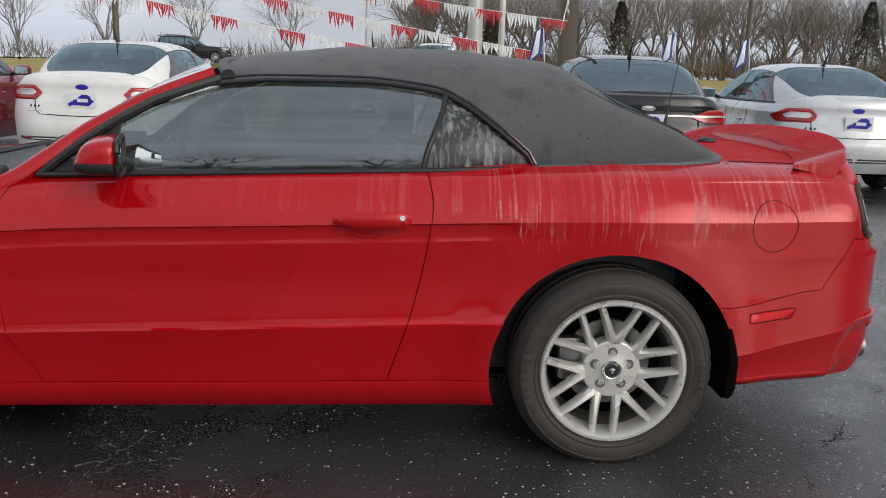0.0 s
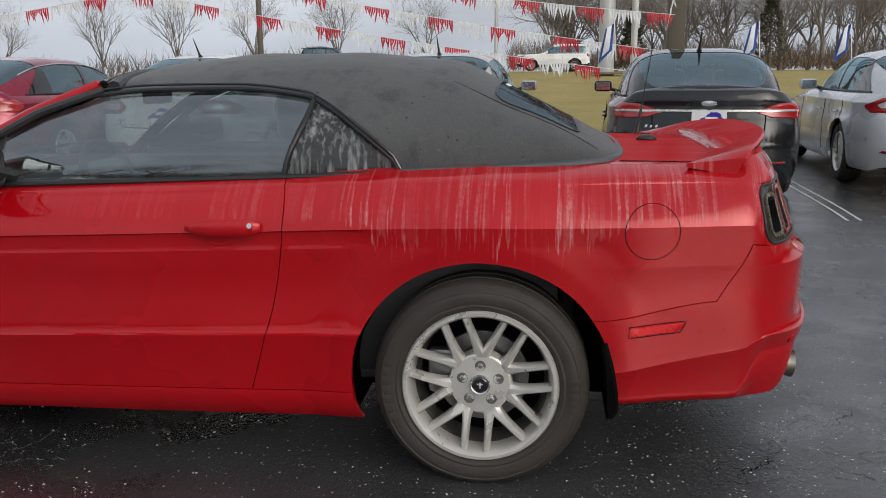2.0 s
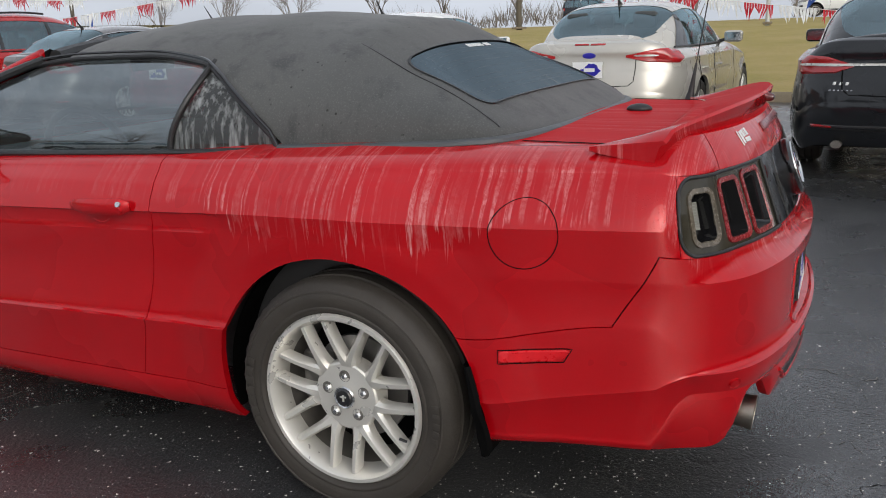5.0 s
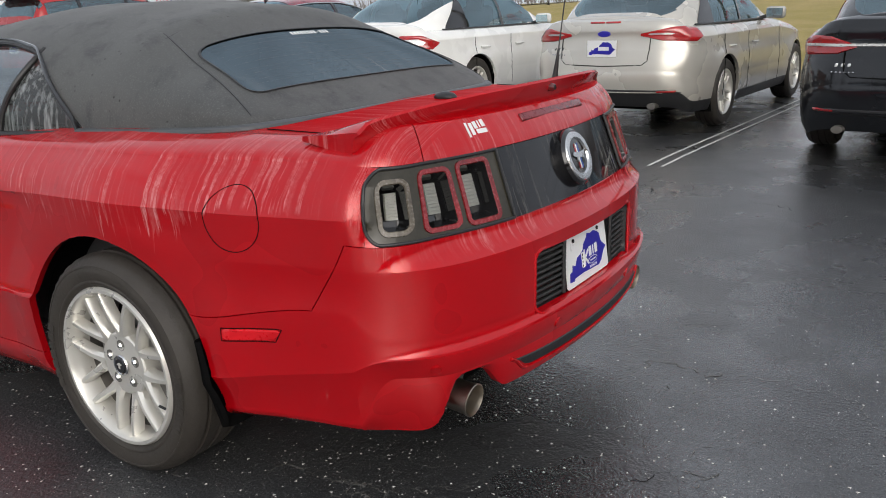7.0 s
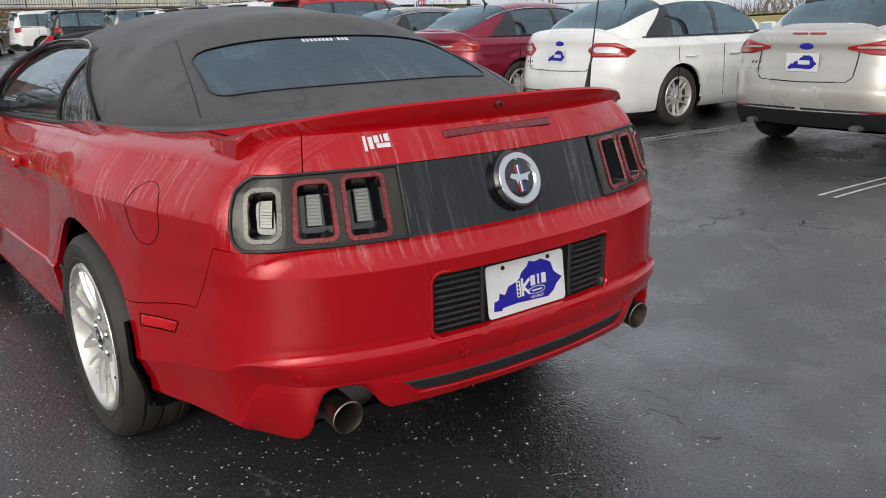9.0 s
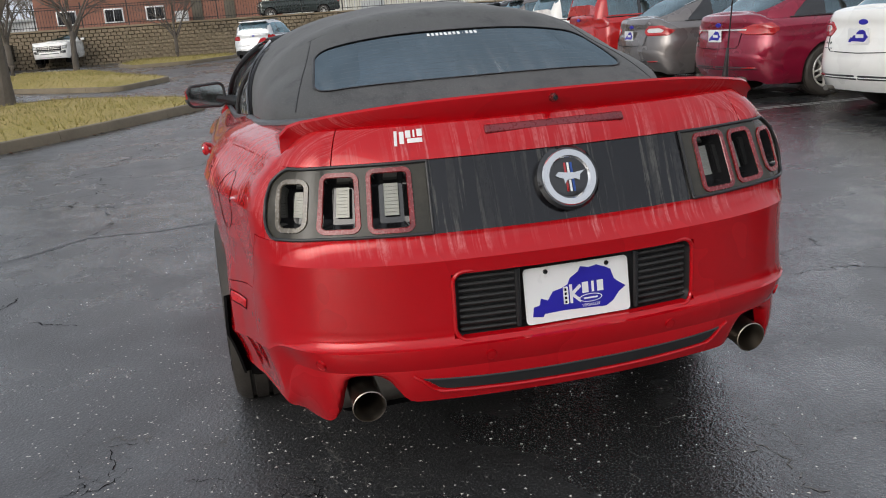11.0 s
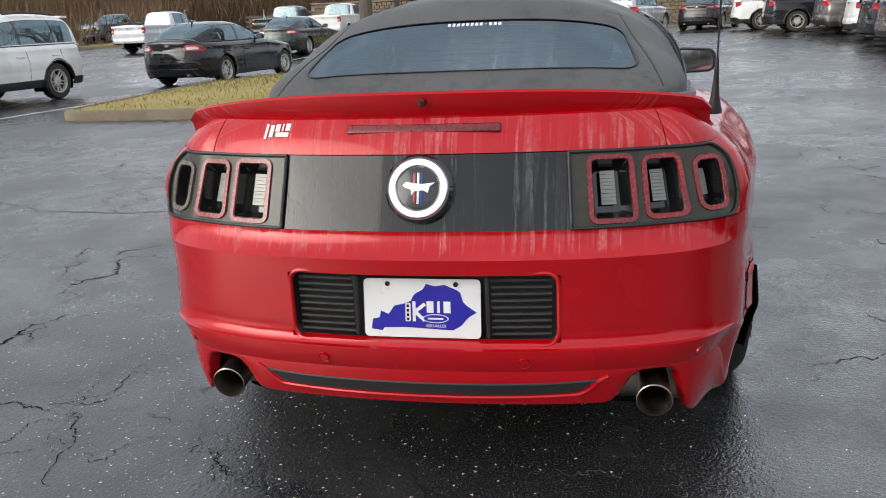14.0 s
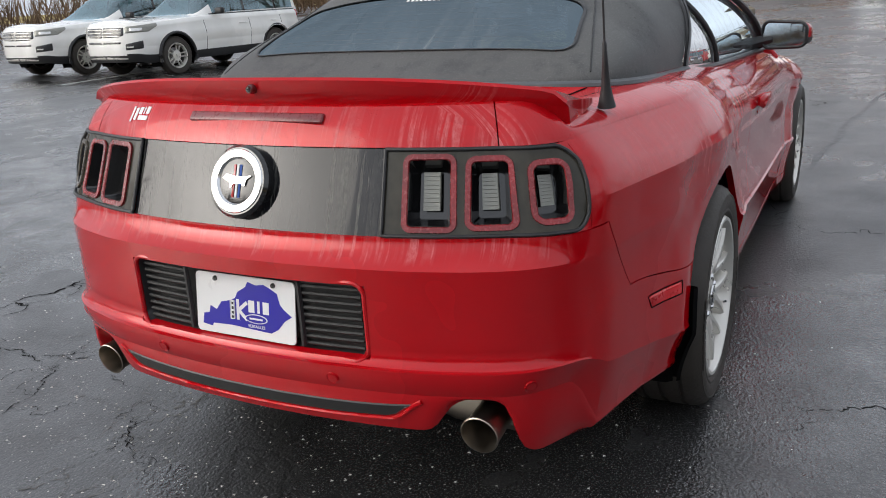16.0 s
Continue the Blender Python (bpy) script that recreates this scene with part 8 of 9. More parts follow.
# ---- trees ----
def grow(bm, p, d, length, radius, depth, rng, sides, spread, bend=0.25, droop=0.0, coarse=False):
    """One bare limb and what grows from it."""
    pts, rad = [Vector(p)], [radius]
    n = 4 if depth > 1 else 3
    q = Vector(p)
    for k in range(n):
        d = (d + Vector((rng.uniform(-1, 1), rng.uniform(-1, 1), rng.uniform(-0.6, 1) - droop)) * bend * 0.5).normalized()
        q = q + d * (length / n)
        pts.append(q.copy())
        rad.append(radius * (1 - 0.62 * (k + 1) / n))
    if coarse and depth == 0:
        tube([pts[0], pts[-1]], [rad[0], rad[-1]], 3, bm, closed_ends=False)
        return
    if coarse and depth == 1:
        tube([pts[0], pts[1], pts[-1]], [radius, rad[1], rad[-1]], 3, bm, closed_ends=False)
    else:
        tube(pts, rad, sides, bm, closed_ends=False)
    if depth == 0:
        return
    kids = {4: 6, 3: 5, 2: 5, 1: 4}.get(depth, 5)
    for k in range(kids):
        t = rng.uniform(0.35, 1.0) if k else 1.0
        i = min(int(t * n), n - 1)
        base = pts[i].lerp(pts[i + 1], t * n - i)
        side = d.cross(Vector((rng.uniform(-1, 1), rng.uniform(-1, 1), rng.uniform(-0.3, 1)))).normalized()
        nd = (d + side * spread * rng.uniform(0.6, 1.5) + Vector((0, 0, 0.10))).normalized()
        grow(bm, base, nd, length * rng.uniform(0.5, 0.78), max(radius * (1 - 0.62 * t) * 0.75, 0.004), depth - 1, rng, max(3, sides - 1), spread, bend, droop, coarse)


def tree(label, height, depth, seed, mat, trunk_r, at, spread=0.75, fork=0.3, group="bare trees"):
    rng = random.Random(seed)
    tr = thing("bare_tree", label, "tree", group, at=at)
    bm = bmesh.new()
    h0 = height * fork
    top = Vector((rng.uniform(-0.1, 0.1), rng.uniform(-0.1, 0.1), h0))
    mids = [Vector((0, 0, -0.1)), Vector((rng.uniform(-0.04, 0.04), rng.uniform(-0.04, 0.04), h0 * 0.35)), Vector((top.x * 0.6, top.y * 0.6, h0 * 0.7)), top]
    tube(mids, [trunk_r * 1.35, trunk_r, trunk_r * 0.9, trunk_r * 0.85], 10, bm)
    part("trunk", bm, mat, tr)
    crown = bmesh.new()
    for k in range(6):
        a = k * 1.05 + rng.uniform(-0.3, 0.3)
        lean = rng.uniform(0.25, 0.8) if k else 0.05
        d = Vector((math.cos(a) * lean, math.sin(a) * lean, 1)).normalized()
        grow(crown, top - Vector((0, 0, rng.uniform(0, h0 * 0.25))), d, height * rng.uniform(0.32, 0.42), trunk_r * 0.55, depth, rng, 5, spread, coarse=mat is FAR_BARK)
    part("crown", crown, mat, tr)
    return tr


def spot(x, y, turn=0.0, k=1.0):
    return pose(x, y, float(rise(x, y)) - 0.05, 0, 0, turn)


tree("bare street tree with a rough leaning trunk on the island", 6.5, 3, 5, BARK, 0.19, spot(-19.2, -5.35), fork=0.36)
tree("slender bare tree on a grass island", 5.5, 3, 8, BARK, 0.13, spot(-37.5, -5.9), fork=0.34)
tree("slender bare tree on a grass island", 5.5, 3, 9, BARK, 0.13, spot(-36.6, -8.3, 50), fork=0.34)
tree("small bare tree before the block wall", 5.0, 3, 11, BARK, 0.10, spot(-42.0, -1.6), fork=0.3)
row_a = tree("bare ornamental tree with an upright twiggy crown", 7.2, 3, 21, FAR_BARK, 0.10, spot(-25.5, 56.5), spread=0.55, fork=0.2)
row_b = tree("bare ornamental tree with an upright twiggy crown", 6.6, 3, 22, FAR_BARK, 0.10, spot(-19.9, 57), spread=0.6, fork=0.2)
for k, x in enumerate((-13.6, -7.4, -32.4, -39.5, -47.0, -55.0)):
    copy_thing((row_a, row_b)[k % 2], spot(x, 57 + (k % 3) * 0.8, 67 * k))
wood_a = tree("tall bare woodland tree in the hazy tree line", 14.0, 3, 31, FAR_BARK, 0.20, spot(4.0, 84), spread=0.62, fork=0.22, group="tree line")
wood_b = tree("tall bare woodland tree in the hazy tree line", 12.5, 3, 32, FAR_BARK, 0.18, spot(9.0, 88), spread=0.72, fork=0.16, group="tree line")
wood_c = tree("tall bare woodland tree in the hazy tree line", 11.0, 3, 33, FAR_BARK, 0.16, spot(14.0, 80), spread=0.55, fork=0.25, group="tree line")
rng = random.Random(77)
for k in range(84):
    x = 1.5 + 1.08 * k + rng.uniform(-1, 1)
    copy_thing((wood_a, wood_b, wood_c)[k % 3], spot(x, 80 + rng.uniform(-3, 14) + (6 if k % 2 else 0), rng.uniform(0, 360)))
for k in range(22):
    copy_thing((wood_a, wood_b, wood_c)[k % 3], spot(-95 + rng.uniform(-4, 10), -62 + 2.6 * k + rng.uniform(-1, 1), rng.uniform(0, 360)))
# behind the walk: bare trees that show in the paint and glass
for k in range(9):
    copy_thing((wood_a, wood_b, wood_c)[k % 3], spot(-34 + 8.0 * k + rng.uniform(-1.5, 1.5), -33 + rng.uniform(-5, 4), rng.uniform(0, 360)))

for k in range(8):
    copy_thing((wood_a, wood_b, wood_c)[k % 3], spot(38 + rng.uniform(-4, 5), -26 + 8.0 * k + rng.uniform(-1.5, 1.5), rng.uniform(0, 360)))


def thicket(name, x0, y0, x1, y1, depth_, count, high, mat, label, seed):
    """A dense winter thicket: thin stems and twigs."""
    rng = random.Random(seed)
    vs, fs = [], []
    dx, dy = x1 - x0, y1 - y0
    L = math.hypot(dx, dy)
    nx, ny = -dy / L, dx / L
    for _ in range(count):
        t, o = rng.random(), rng.random() * depth_
        px, py = x0 + dx * t + nx * o, y0 + dy * t + ny * o
        z = float(rise(px, py))
        h = high * rng.uniform(0.35, 1.0) * (0.75 + 0.25 * math.sin(t * 23) * math.sin(t * 61))
        lean_x, lean_y = rng.uniform(-0.4, 0.4) * h, rng.uniform(-0.4, 0.4) * h
        z0 = z + rng.random() * h * 0.5
        w = rng.uniform(0.02, 0.06)
        a = rng.random() * 3.14
        i0 = len(vs)
        vs += [(px - w * math.cos(a), py - w * math.sin(a), z0), (px + w * math.cos(a), py + w * math.sin(a), z0), (px + lean_x, py + lean_y, z0 + h * 0.6)]
        fs.append((i0, i0 + 1, i0 + 2))
    return tagged(poly(name, vs, fs, mat, smooth=None), label, "thicket", kind="stuff")


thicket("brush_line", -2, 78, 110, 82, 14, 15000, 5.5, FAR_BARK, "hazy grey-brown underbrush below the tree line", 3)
thicket("brush_line", 6, 76, 110, 78, 6, 7000, 3.2, BRUSH, "brown underbrush below the tree line", 4)
thicket("brush_line", -62, -55, -72, -16, 9, 26000, 8.5, BRUSH, "dense brown winter thicket behind the trucks", 5)
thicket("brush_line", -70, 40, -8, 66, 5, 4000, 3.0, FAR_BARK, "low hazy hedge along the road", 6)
# two thickets out of view, added to darken reflections in paint and asphalt
thicket("brush_line", -60, -36, 60, -38, 6, 9000, 5.0, BRUSH, "unseen brown brush added on the south edge to darken reflections", 7)
thicket("brush_line", 36, -40, 31, 24, 8, 13000, 11.0, BRUSH, "unseen brown brush added on the east edge to darken reflections", 8)

# two dark cedars in the tree line
for k, (x, y, h) in enumerate(((21.0, 74.0, 6.5), (46.0, 76.0, 7.5), (9.5, 77.0, 5.5))):
    ce = thing("cedar_tree", "dark green cedar in front of the bare tree line", "tree", "cedars", at=spot(x, y))
    part("trunk", tube([(0, 0, 0), (0, 0, h * 0.9)], [0.16, 0.03], 8), BARK, ce)
    rng = random.Random(90 + k)
    vs, fs = [], []
    for _ in range(2600):
        t = rng.random() ** 0.7
        r = (1 - t) * h * 0.30 * rng.uniform(0.35, 1.0) * (1 + 0.25 * math.sin(t * 30 + k)) + 0.1
        a = rng.random() * 6.283
        px, py, pz = r * math.cos(a), r * math.sin(a), 0.2 + t * h
        i0, s_ = len(vs), rng.uniform(0.10, 0.28)
        vs += [(px, py, pz), (px + s_ * math.cos(a + 0.5), py + s_ * math.sin(a + 0.5), pz + rng.uniform(-0.05, 0.2)), (px + s_ * math.cos(a - 0.6), py + s_ * math.sin(a - 0.6), pz + rng.uniform(-0.12, 0.12))]
        fs.append((i0, i0 + 1, i0 + 2))
    poly("crown", vs, fs, EVERGREEN, ce, smooth=None)

# ---- road beyond the grass ----
X, Y = np.meshgrid(np.linspace(-120, 160, 141), np.linspace(51.5, 58.0, 8))
tagged(part("road", grid_bm(np.stack([X, Y, rise(X, Y) + 0.02], -1)), ASPHALT), "grey two-lane road beyond the grass", "road", kind="structure")
# kerb along the north edge of the lot
kr = np.array([[(x, 11.1 + o, float(rise(x, 11.1)) + h) for o, h in ((-0.005, -0.02), (0.01, 0.11), (0.05, 0.15), (0.15, 0.15), (0.18, -0.05))] for x in np.linspace(-46, 60, 107)])
tagged(part("kerb", grid_bm(kr), CONCRETE, smooth=40), "weathered concrete kerb along the grass", "kerb", kind="structure")

# ---- posts and strings of fringe pennants ----
def post(x, y, h, r0, r1, mat, label, square=False, lamp=False):
    po = thing("post", label, "post", "posts", at=pose(x, y, float(rise(x, y)) - 0.1))
    if square:
        part("shaft", box_bm(2 * r0, 2 * r0, h, 0.02, (0, 0, h / 2)), mat, po)
    else:
        part("shaft", tube([(0, 0, 0), (0, 0, h)], [r0, r1], 16), mat, po)
    part("base", box_bm(r0 * 4, r0 * 4, 0.12, 0.03, (0, 0, 0.12)), CONCRETE, po)
    if lamp:
        part("lamp_head", box_bm(0.35, 0.22, 0.18, 0.04, (0, 0, h - 0.4)), DARK, po)


post(2.95, 13.7, 9.0, 0.16, 0.16, POST_BROWN, "square brown steel light post", square=True)
post(4.1, 42.0, 11.0, 0.42, 0.36, POST_WHITE, "thick pale round sign post")
post(5.4, 41.0, 11.0, 0.17, 0.15, POST_WHITE, "pale round sign post")
post(-15.2, 44.0, 10.0, 0.17, 0.13, POST_BROWN, "brown wooden utility pole")
for wx in (-85.0, -50.0, 20.0, 55.0, 115.0):
    post(wx, 44.0, 10.5, 0.15, 0.12, POST_BROWN, "brown wooden utility pole")
post(-1.6, 40.0, 5.6, 0.10, 0.09, POST_WHITE, "thin pale post with a dark lamp head", lamp=True)


def pennants(a, b, sag, seed, phase=0):
    """A string of alternating red and white foil fringes."""
    rng = random.Random(seed)
    st = thing("pennant_string", "string of alternating red and white fringed foil pennants", "pennants", "pennant strings")
    a, b = Vector(a), Vector(b)
    L = (b - a).length
    at = lambda t: a.lerp(b, t) - Vector((0, 0, sag * 4 * t * (1 - t)))
    part("cord", tube([at(k / 24) for k in range(25)], 0.006, 4), WHITE, st)
    s, k = 0.1, phase
    while s < L - 0.5:
        w = 0.50 if k % 2 else 0.62
        vs, fs = [], []
        n = 11
        for i in range(n):
            u0, u1 = (s + w * i / n) / L, (s + w * (i + 0.8) / n) / L
            p0, p1 = at(u0), at(u1)
            h = rng.uniform(0.16, 0.34)
            sway = Vector((rng.uniform(-0.07, 0.07), rng.uniform(-0.05, 0.05), 0))
            d0 = Vector((0, 0, -0.07))
            i0 = len(vs)
            vs += [p0, p1, p1 + d0, p0 + d0, (p0 + p1) / 2 + sway * 0.6 + Vector((0.012, 0, -h * 0.7)), (p0 + p1) / 2 + sway * 0.6 + Vector((-0.012, 0, -h * 0.7)), (p0 + p1) / 2 + sway + Vector((0, 0, -h))]
            fs += [(i0, i0 + 1, i0 + 2, i0 + 3), (i0 + 3, i0 + 2, i0 + 4, i0 + 5), (i0 + 5, i0 + 4, i0 + 6)]
        poly("fringe", vs, fs, FRINGE_RED if k % 2 else FRINGE_WHITE, st, smooth=None)
        s += w + rng.uniform(0.04, 0.12)
        k += 1
    return st


pennants((-8.6, 13.0, 3.12), (1.9, 13.4, 1.34), 0.12, 1)
pennants((-7.0, 13.2, 3.40), (2.6, 13.6, 1.72), 0.10, 2, 1)
pennants((-6.0, 13.4, 3.62), (2.9, 13.5, 2.38), 0.12, 3)
pennants((-16.5, 13.0, 1.9), (-7.5, 13.0, 2.98), 0.12, 4, 1)
pennants((-3.0, 13.2, 3.55), (3.0, 13.4, 3.02), 0.08, 5, 1)
pennants((2.95, 13.5, 3.3), (2.75, 13.5, 2.1), 0.02, 6)
pennants((-24.0, 13.0, 3.2), (-15.5, 13.0, 2.3), 0.15, 7)
pennants((-26.0, 13.0, 2.2), (-14.0, 13.0, 3.3), 0.15, 8, 1)

# overhead wires along the road, between wooden poles
for z in (8.2, 9.4):
    tagged(part("overhead_wire", tube([(x, 44.0, z + 0.00012 * (x + 15) ** 2) for x in np.linspace(-85, 115, 30)], 0.02, 4), DARK), "thin black overhead wire", "wire", "wires")

# ---- block retaining wall, iron fence and buildings to the west ----
wall = thing("retaining_wall", "tan split-face block retaining wall", "retaining wall", kind="structure")
WX, WY0, WY1 = -47.5, -16.0, 26.0
wz = float(rise(WX, 0)) - 0.1
core = box_bm(0.5, WY1 - WY0, 1.95, 0.0, (WX - 0.32, (WY0 + WY1) / 2, wz + 0.975))
part("wall_core", core, STONE, wall)
shapes = []
for k in range(5):
    rng = random.Random(200 + k)
    b = box_bm(0.16, 0.295, 0.185, 0.022, (0, 0, 0), 1)
    for v in b.verts:
        if v.co.x > 0:
            v.co.x += rng.uniform(-0.03, 0.035)
    me = bpy.data.meshes.new("block")
    b.to_mesh(me)
    b.free()
    me.materials.append(STONE)
    shapes.append(me)
rng = random.Random(5)
rest = []
for r in range(10):
    for c in range(int((WY1 - WY0) / 0.305)):
        y = WY0 + 0.15 + c * 0.305 + (0.152 if r % 2 else 0)
        if -4.5 < y < 9.0 and len(wall.children) < 290 or False:
            ob = new("block", shapes[rng.randrange(5)])
            ob.parent, ob.location = wall, (WX + rng.uniform(-0.01, 0.012), y, wz + 0.1 + r * 0.195)
        else:
            rest.append((WX + rng.uniform(-0.01, 0.012), y, wz + 0.1 + r * 0.195))
vs, fs = [], []
for x, y, z in rest:
    i0 = len(vs)
    dx = rng.uniform(0.05, 0.1)
    vs += [(x - 0.06, y - 0.147, z - 0.092), (x - 0.06, y + 0.147, z - 0.092), (x - 0.06, y + 0.147, z + 0.092), (x - 0.06, y - 0.147, z + 0.092),
           (x + dx, y - 0.128, z - 0.08), (x + dx, y + 0.128, z - 0.08), (x + dx, y + 0.128, z + 0.08), (x + dx, y - 0.128, z + 0.08)]
    fs += [(i0 + 4, i0 + 5, i0 + 6, i0 + 7), (i0, i0 + 1, i0 + 5, i0 + 4), (i0 + 1, i0 + 2, i0 + 6, i0 + 5), (i0 + 2, i0 + 3, i0 + 7, i0 + 6), (i0 + 3, i0, i0 + 4, i0 + 7)]
blocks = poly("blocks", vs, fs, STONE, wall, smooth=None)
blocks["kind"] = "stuff"
cap = box_bm(0.42, WY1 - WY0, 0.10, 0.02, (WX - 0.12, (WY0 + WY1) / 2, wz + 2.03))
part("wall_cap", cap, STONE, wall)
upper_z = wz + 2.0
X, Y = np.meshgrid(np.linspace(-140, WX - 0.3, 20), np.linspace(-16, 60, 20))
tagged(part("upper_lot", grid_bm(np.stack([X, Y, 0 * X + upper_z], -1)), ASPHALT), "asphalt yard above the retaining wall", "yard", kind="structure")

fence = thing("iron_fence", "black iron picket fence on the block wall", "fence", at=pose(WX - 0.12, 0, upper_z + 0.08))
pick = box_bm(0.018, 0.018, 1.15, 0.0, (0, 0, 0.6))
pm = bpy.data.meshes.new("picket")
pick.to_mesh(pm)
pick.free()
pm.materials.append(IRON)
pmst = bpy.data.meshes.new("fence_post")
pb = box_bm(0.06, 0.06, 1.35, 0.006, (0, 0, 0.67))
pb.to_mesh(pmst)
pb.free()
pmst.materials.append(IRON)
for k in range(280):
    ob = new("picket", pm)
    ob.parent, ob.location = fence, (0, -16 + 0.15 * k, 0)
for k in range(18):
    ob = new("fence_post", pmst)
    ob.parent, ob.location = fence, (0, -16 + 2.4 * k, 0)
for z in (0.15, 1.02, 1.14):
    part("rail", box_bm(0.03, 42.0, 0.035, 0.0, (0, 5.0, z)), IRON, fence)

house = thing("brick_building", "red-brown brick building with dark windows above the wall", "building", at=pose(-62.0, -2.4, upper_z))
part("brick_wall", box_bm(0.3, 17.0, 6.5, 0.0, (0, 0, 3.25)), BRICK, house)
part("side_wall", box_bm(14.0, 0.3, 6.5, 0.0, (-7.0, 8.35, 3.25)), BRICK, house)
part("roof", box_bm(15.0, 18.0, 0.3, 0.05, (-7.0, 0, 6.6)), POST_BROWN, house)
bricks_v, bricks_f = [], []
for r in range(36):
    for c in range(70):
        y, z = -8.4 + c * 0.24 + (0.12 if r % 2 else 0), 0.05 + r * 0.085
        i0 = len(bricks_v)
        bricks_v += [(0.152, y, z), (0.152, y + 0.225, z), (0.152, y + 0.225, z + 0.07), (0.152, y, z + 0.07), (0.165, y + 0.005, z + 0.005), (0.165, y + 0.22, z + 0.005), (0.165, y + 0.22, z + 0.065), (0.165, y + 0.005, z + 0.065)]
        bricks_f += [(i0 + 4, i0 + 5, i0 + 6, i0 + 7), (i0, i0 + 1, i0 + 5, i0 + 4), (i0 + 1, i0 + 2, i0 + 6, i0 + 5), (i0 + 2, i0 + 3, i0 + 7, i0 + 6), (i0 + 3, i0, i0 + 4, i0 + 7)]
bk = poly("brick_facing", bricks_v, bricks_f, BRICK, house, smooth=None)
bk["kind"] = "stuff"
for y in (-6.5, -3.4, -0.6):
    w_ = part("window", box_bm(0.10, 1.3, 1.0, 0.01, (0.16, y, 1.1)), WHITE, house)
    part("pane", box_bm(0.04, 1.1, 0.8, 0.0, (0.22, y, 1.1)), BLACK_GLOSS, w_)
    part("mullion", box_bm(0.05, 0.05, 0.85, 0.0, (0.23, y, 1.1)), WHITE, w_)
for y in (2.3, 4.6):
    part("shutter", box_bm(0.08, 0.75, 1.9, 0.01, (0.19, y, 1.0)), POST_BROWN, house)
part("cooling_unit", box_bm(0.9, 0.9, 1.1, 0.05, (1.2, 1.2, 0.55)), POST_WHITE, house)
for y in (7.2, 8.6):
    part("column", box_bm(0.5, 0.5, 6.2, 0.04, (0.6, y, 3.1)), SIDING, house)

shed = thing("metal_building", "long pale metal-sided building on the hill", "building", at=pose(-110.0, 20.0, upper_z))
part("siding", box_bm(0.4, 70.0, 3.4, 0.0, (0, 0, 1.7)), SIDING, shed)
part("roof", box_bm(12, 71.0, 0.3, 0.05, (-5, 0, 3.5)), POST_WHITE, shed)
for k in range(60):
    part("rib", box_bm(0.08, 0.12, 3.3, 0.0, (0.22, -34.5 + k * 1.17, 1.68)), WHITE, shed)
for y in (-20, -9, 3, 14, 26):
    part("shed_door", box_bm(0.12, 3.2, 2.6, 0.02, (0.25, y, 1.3)), POST_WHITE, shed)
vehicle("pickup_truck", "dark green pickup truck in the yard above the wall", TRUCK, CAR_GREEN, pose(-58.5, 8.4, upper_z, 0, 0, 90), category="pickup truck", plate=False)

# board fence and low white building behind the trucks
barn = thing("white_building", "low white building behind the pickup trucks", "building", at=pose(-75.0, -14.0, 0.7))
part("white_wall", box_bm(0.4, 26.0, 3.2, 0.0, (0, 0, 1.6)), WHITE, barn)
part("roof", box_bm(9.0, 27.0, 0.25, 0.04, (-4, 0, 3.3)), POST_WHITE, barn)
bf = thing("board_fence", "dark brown board fence behind the pickup trucks", "fence", at=pose(-57.5, -14.0, 0.6))
for k in range(10):
    part("fence_post", box_bm(0.12, 0.12, 1.4, 0.01, (0, -10 + 2.6 * k, 0.7)), POST_BROWN, bf)
for z in (0.35, 0.7, 1.05, 1.35):
    part("board", box_bm(0.04, 20.5, 0.14, 0.0, (0.08, -0.1, z)), POST_BROWN, bf)


# ---- grit and cracks on the asphalt round the red car ----
rng = random.Random(41)
vs, fs = [], []
for _ in range(17000):
    if rng.random() < 0.62:
        x, y = rng.gauss(0.2, 1.5), rng.gauss(-0.75, 0.75)
    else:
        x, y = rng.uniform(-5, 5), rng.uniform(-4, 6)
    r = 0.0011 + 0.0056 * rng.random() ** 5
    a = rng.random() * 6.28
    i0 = len(vs)
    vs += [(x + r * math.cos(a + k * 2.09) * rng.uniform(0.7, 1.2), y + r * math.sin(a + k * 2.09) * rng.uniform(0.7, 1.2), 0.0005) for k in range(3)] + [(x, y, r * 0.45)]
    fs += [(i0, i0 + 1, i0 + 3), (i0 + 1, i0 + 2, i0 + 3), (i0 + 2, i0, i0 + 3)]
tagged(poly("grit", vs, fs, GRIT, smooth=None), "pale salt and grit strewn on wet asphalt", "grit", kind="stuff")


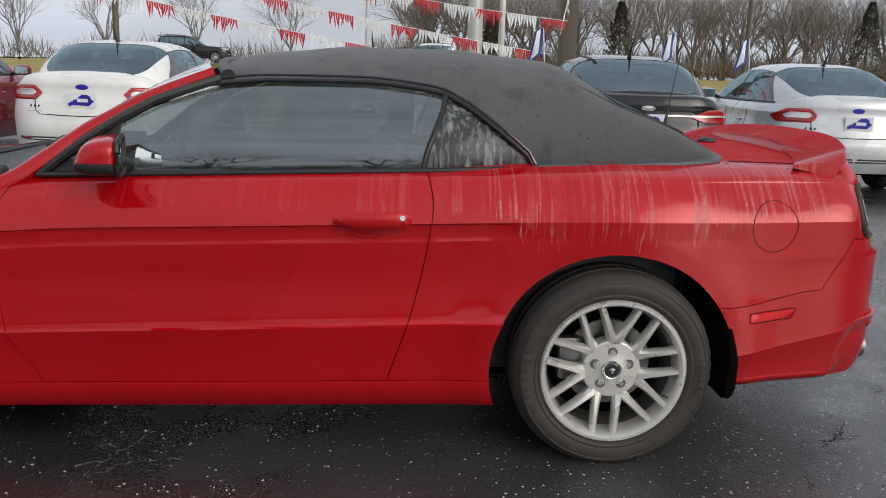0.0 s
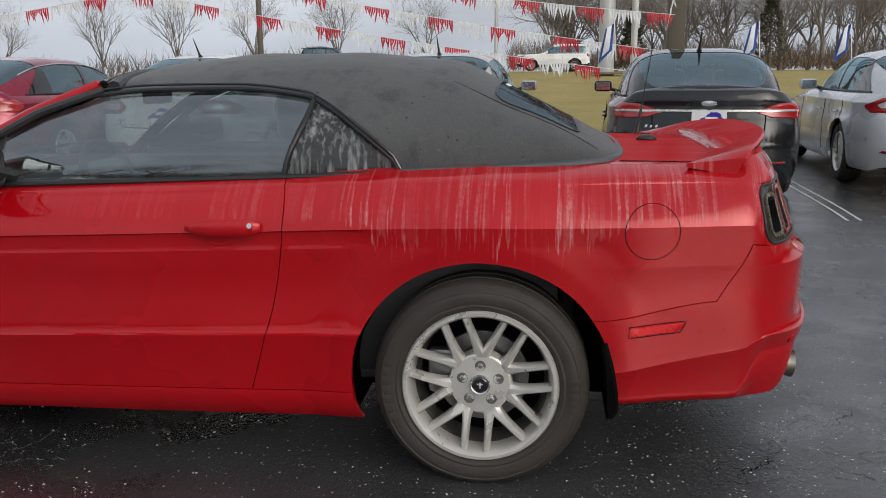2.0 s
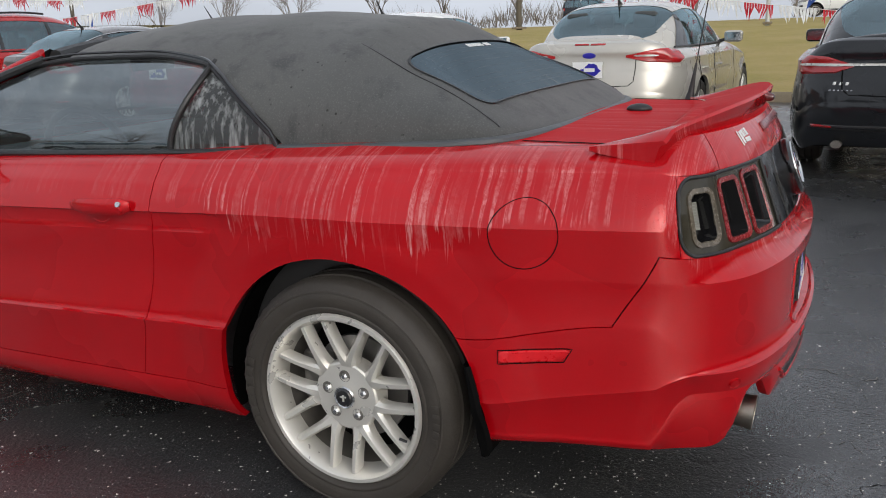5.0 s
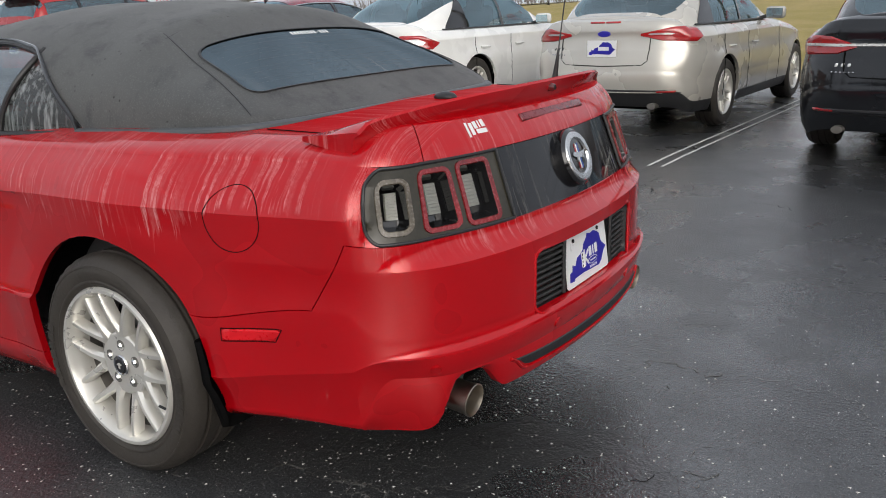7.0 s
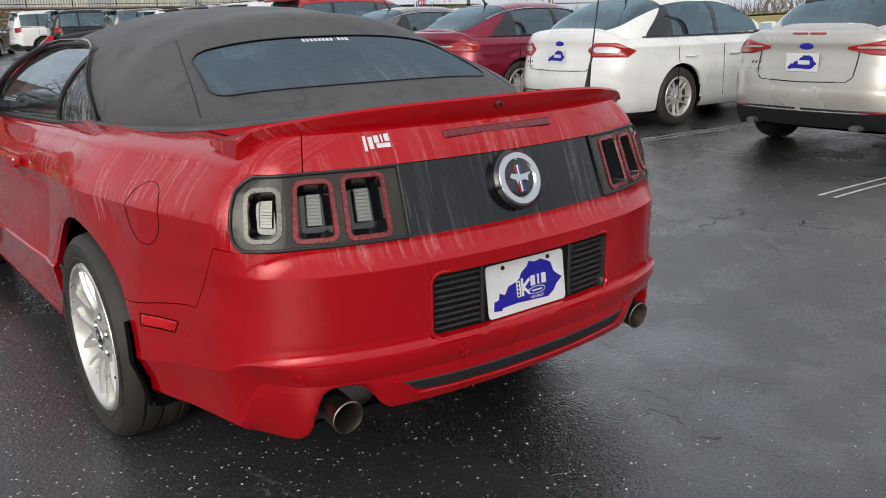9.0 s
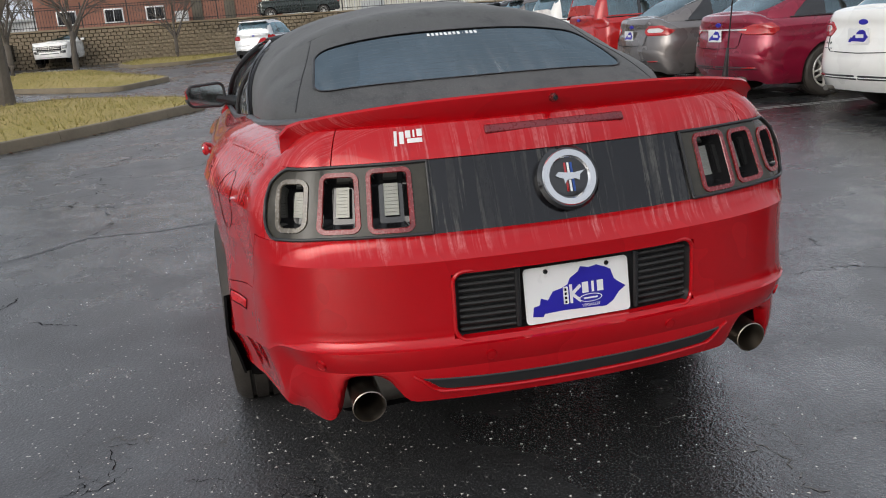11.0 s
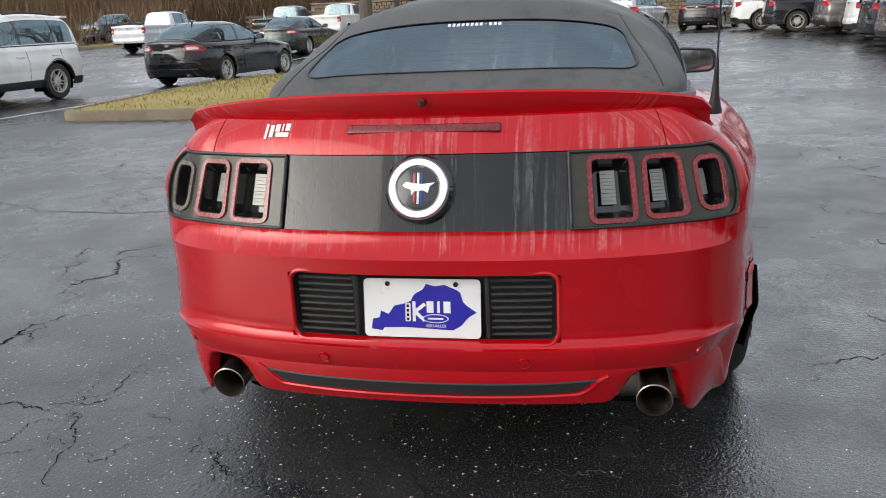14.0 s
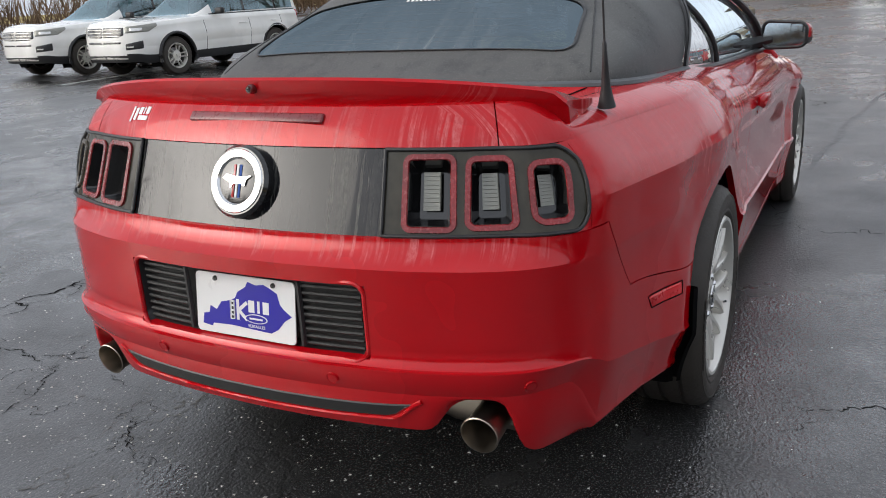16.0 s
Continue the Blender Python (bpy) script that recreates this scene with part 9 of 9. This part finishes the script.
def crack(points, seed, width=0.006, branches=2, mat=None):
    """A wandering open crack as a thin dark ribbon with side cracks."""
    rng = random.Random(seed)
    vs, fs = [], []
    gaps_ = 0.30 if mat is CRACK_PALE else (0.06 if width < 0.010 else 0.0)

    def run(pts, w):
        line = [Vector(q_) for q_ in pts]
        sway_ = 0.16 if w < 0.010 else 0.035
        while (line[1] - line[0]).length > 0.022:
            finer = [line[0]]
            for a, b in zip(line, line[1:]):
                side = Vector((-(b - a).y, (b - a).x))
                finer += [(a + b) / 2 + side * rng.gauss(0, sway_), b]
            line, sway_ = finer, min(0.26, sway_ * 1.12) if w < 0.010 else sway_ * 0.8
        for i, q in enumerate(line):
            d = (line[min(i + 1, len(line) - 1)] - line[max(i - 1, 0)]).normalized()
            s_ = Vector((-d.y, d.x)) * w * (rng.uniform(0.1, 1.3) * (0.55 + 0.45 * math.sin(i * 0.11 + seed)) if w < 0.010 else 0.8 + 0.25 * math.sin(i * 0.07 + seed) + rng.uniform(-0.06, 0.06))
            z = float(rise(q.x, q.y)) + 0.0015
            vs.append((q.x + s_.x, q.y + s_.y, z)), vs.append((q.x - s_.x, q.y - s_.y, z))
            if i and rng.random() > gaps_:
                k = len(vs)
                fs.append((k - 4, k - 3, k - 1, k - 2))
        return line

    main = run(points, width)
    for _ in range(branches):
        q = main[rng.randrange(len(main))]
        a = rng.random() * 6.28
        run([q, q + Vector((math.cos(a), math.sin(a))) * rng.uniform(0.25, 0.8)], width * 0.6)
    return tagged(poly("asphalt_crack", vs, fs, mat or CRACK, smooth=None), "thin open crack wandering across the asphalt", "crack", "cracks", "structure")


# lines of each crack, half its width, and whether pale grit fills it
CRACKS = [([(0.05, 1.16), (-0.02, 1.42), (-0.10, 1.75), (-0.07, 2.14), (-0.10, 2.75), (-0.21, 3.35), (0.23, 3.35), (0.76, 3.31), (1.22, 3.08)], 0.0042, False),
          ([(-2.11, 1.05), (-2.01, 1.5), (-2.3, 2.3)], 0.004, False), ([(-9.4, 1.9), (-7.66, 1.62), (-6.37, 1.41), (-4.92, 1.24), (-3.53, 1.06)], 0.026, False),
          ([(-3.26, -0.86), (-3.24, -1.82), (-2.6, -2.5), (-2.5, -3.1), (-2.89, -4.32), (-3.6, -6.2)], 0.024, False), ([(-1.84, -2.04), (-1.34, -2.3), (-0.81, -2.35), (-0.16, -2.15), (0.34, -2.11)], 0.008, False),
          ([(0.32, -1.5), (0.22, -1.35), (0.40, -1.18), (0.38, -0.93), (0.38, -0.77), (0.47, -0.67), (0.63, -0.67), (0.76, -0.60), (0.94, -0.52)], 0.0040, True), ([(0.25, -0.57), (0.50, -0.68), (0.75, -0.70)], 0.0034, True),
          ([(0.53, -1.87), (0.62, -1.54), (0.65, -1.39), (0.85, -1.26)], 0.0036, False), ([(0.60, -0.68), (0.80, -0.68), (0.87, -0.78), (1.10, -0.73), (1.31, -0.79)], 0.0036, True), ([(0.87, -0.78), (1.03, -0.65)], 0.003, False),
          ([(-1.81, -0.94), (-1.72, -0.81), (-1.59, -0.88), (-1.30, -1.02)], 0.0040, True), ([(0.94, -0.25), (1.20, -0.28), (1.68, -0.24)], 0.0032, True), ([(0.96, -0.22), (1.01, -0.47), (1.25, -0.55)], 0.0032, True),
          ([(-6, 3.4), (-4.2, 2.6), (-2.5, 2.9), (-0.5, 2.2)], 0.0045, False), ([(-9, -1.5), (-6.5, -2.3), (-4.5, -1.9), (-3.3, -1.8)], 0.006, False), ([(-8, 2.2), (-6.6, 1.0), (-6.9, -1.0), (-5.9, -2.1)], 0.006, False),
          ([(-12, 2.0), (-10, 3.4), (-8.2, 3.1), (-5.8, 3.9)], 0.006, False), ([(-5, -4.2), (-3.5, -3.2), (-2.5, -3.1)], 0.005, False), ([(1.0, 0.2), (1.2, 0.6), (1.9, 0.7)], 0.003, True), ([(0.8, -1.3), (1.3, -1.5), (1.6, -2.2)], 0.003, True)]
for k, (line_, wide_, pale_) in enumerate(CRACKS):
    crack(line_, 300 + k, wide_, 5 if wide_ < 0.010 else 0, SEALER if wide_ >= 0.010 else CRACK_PALE if pale_ else CRACK)
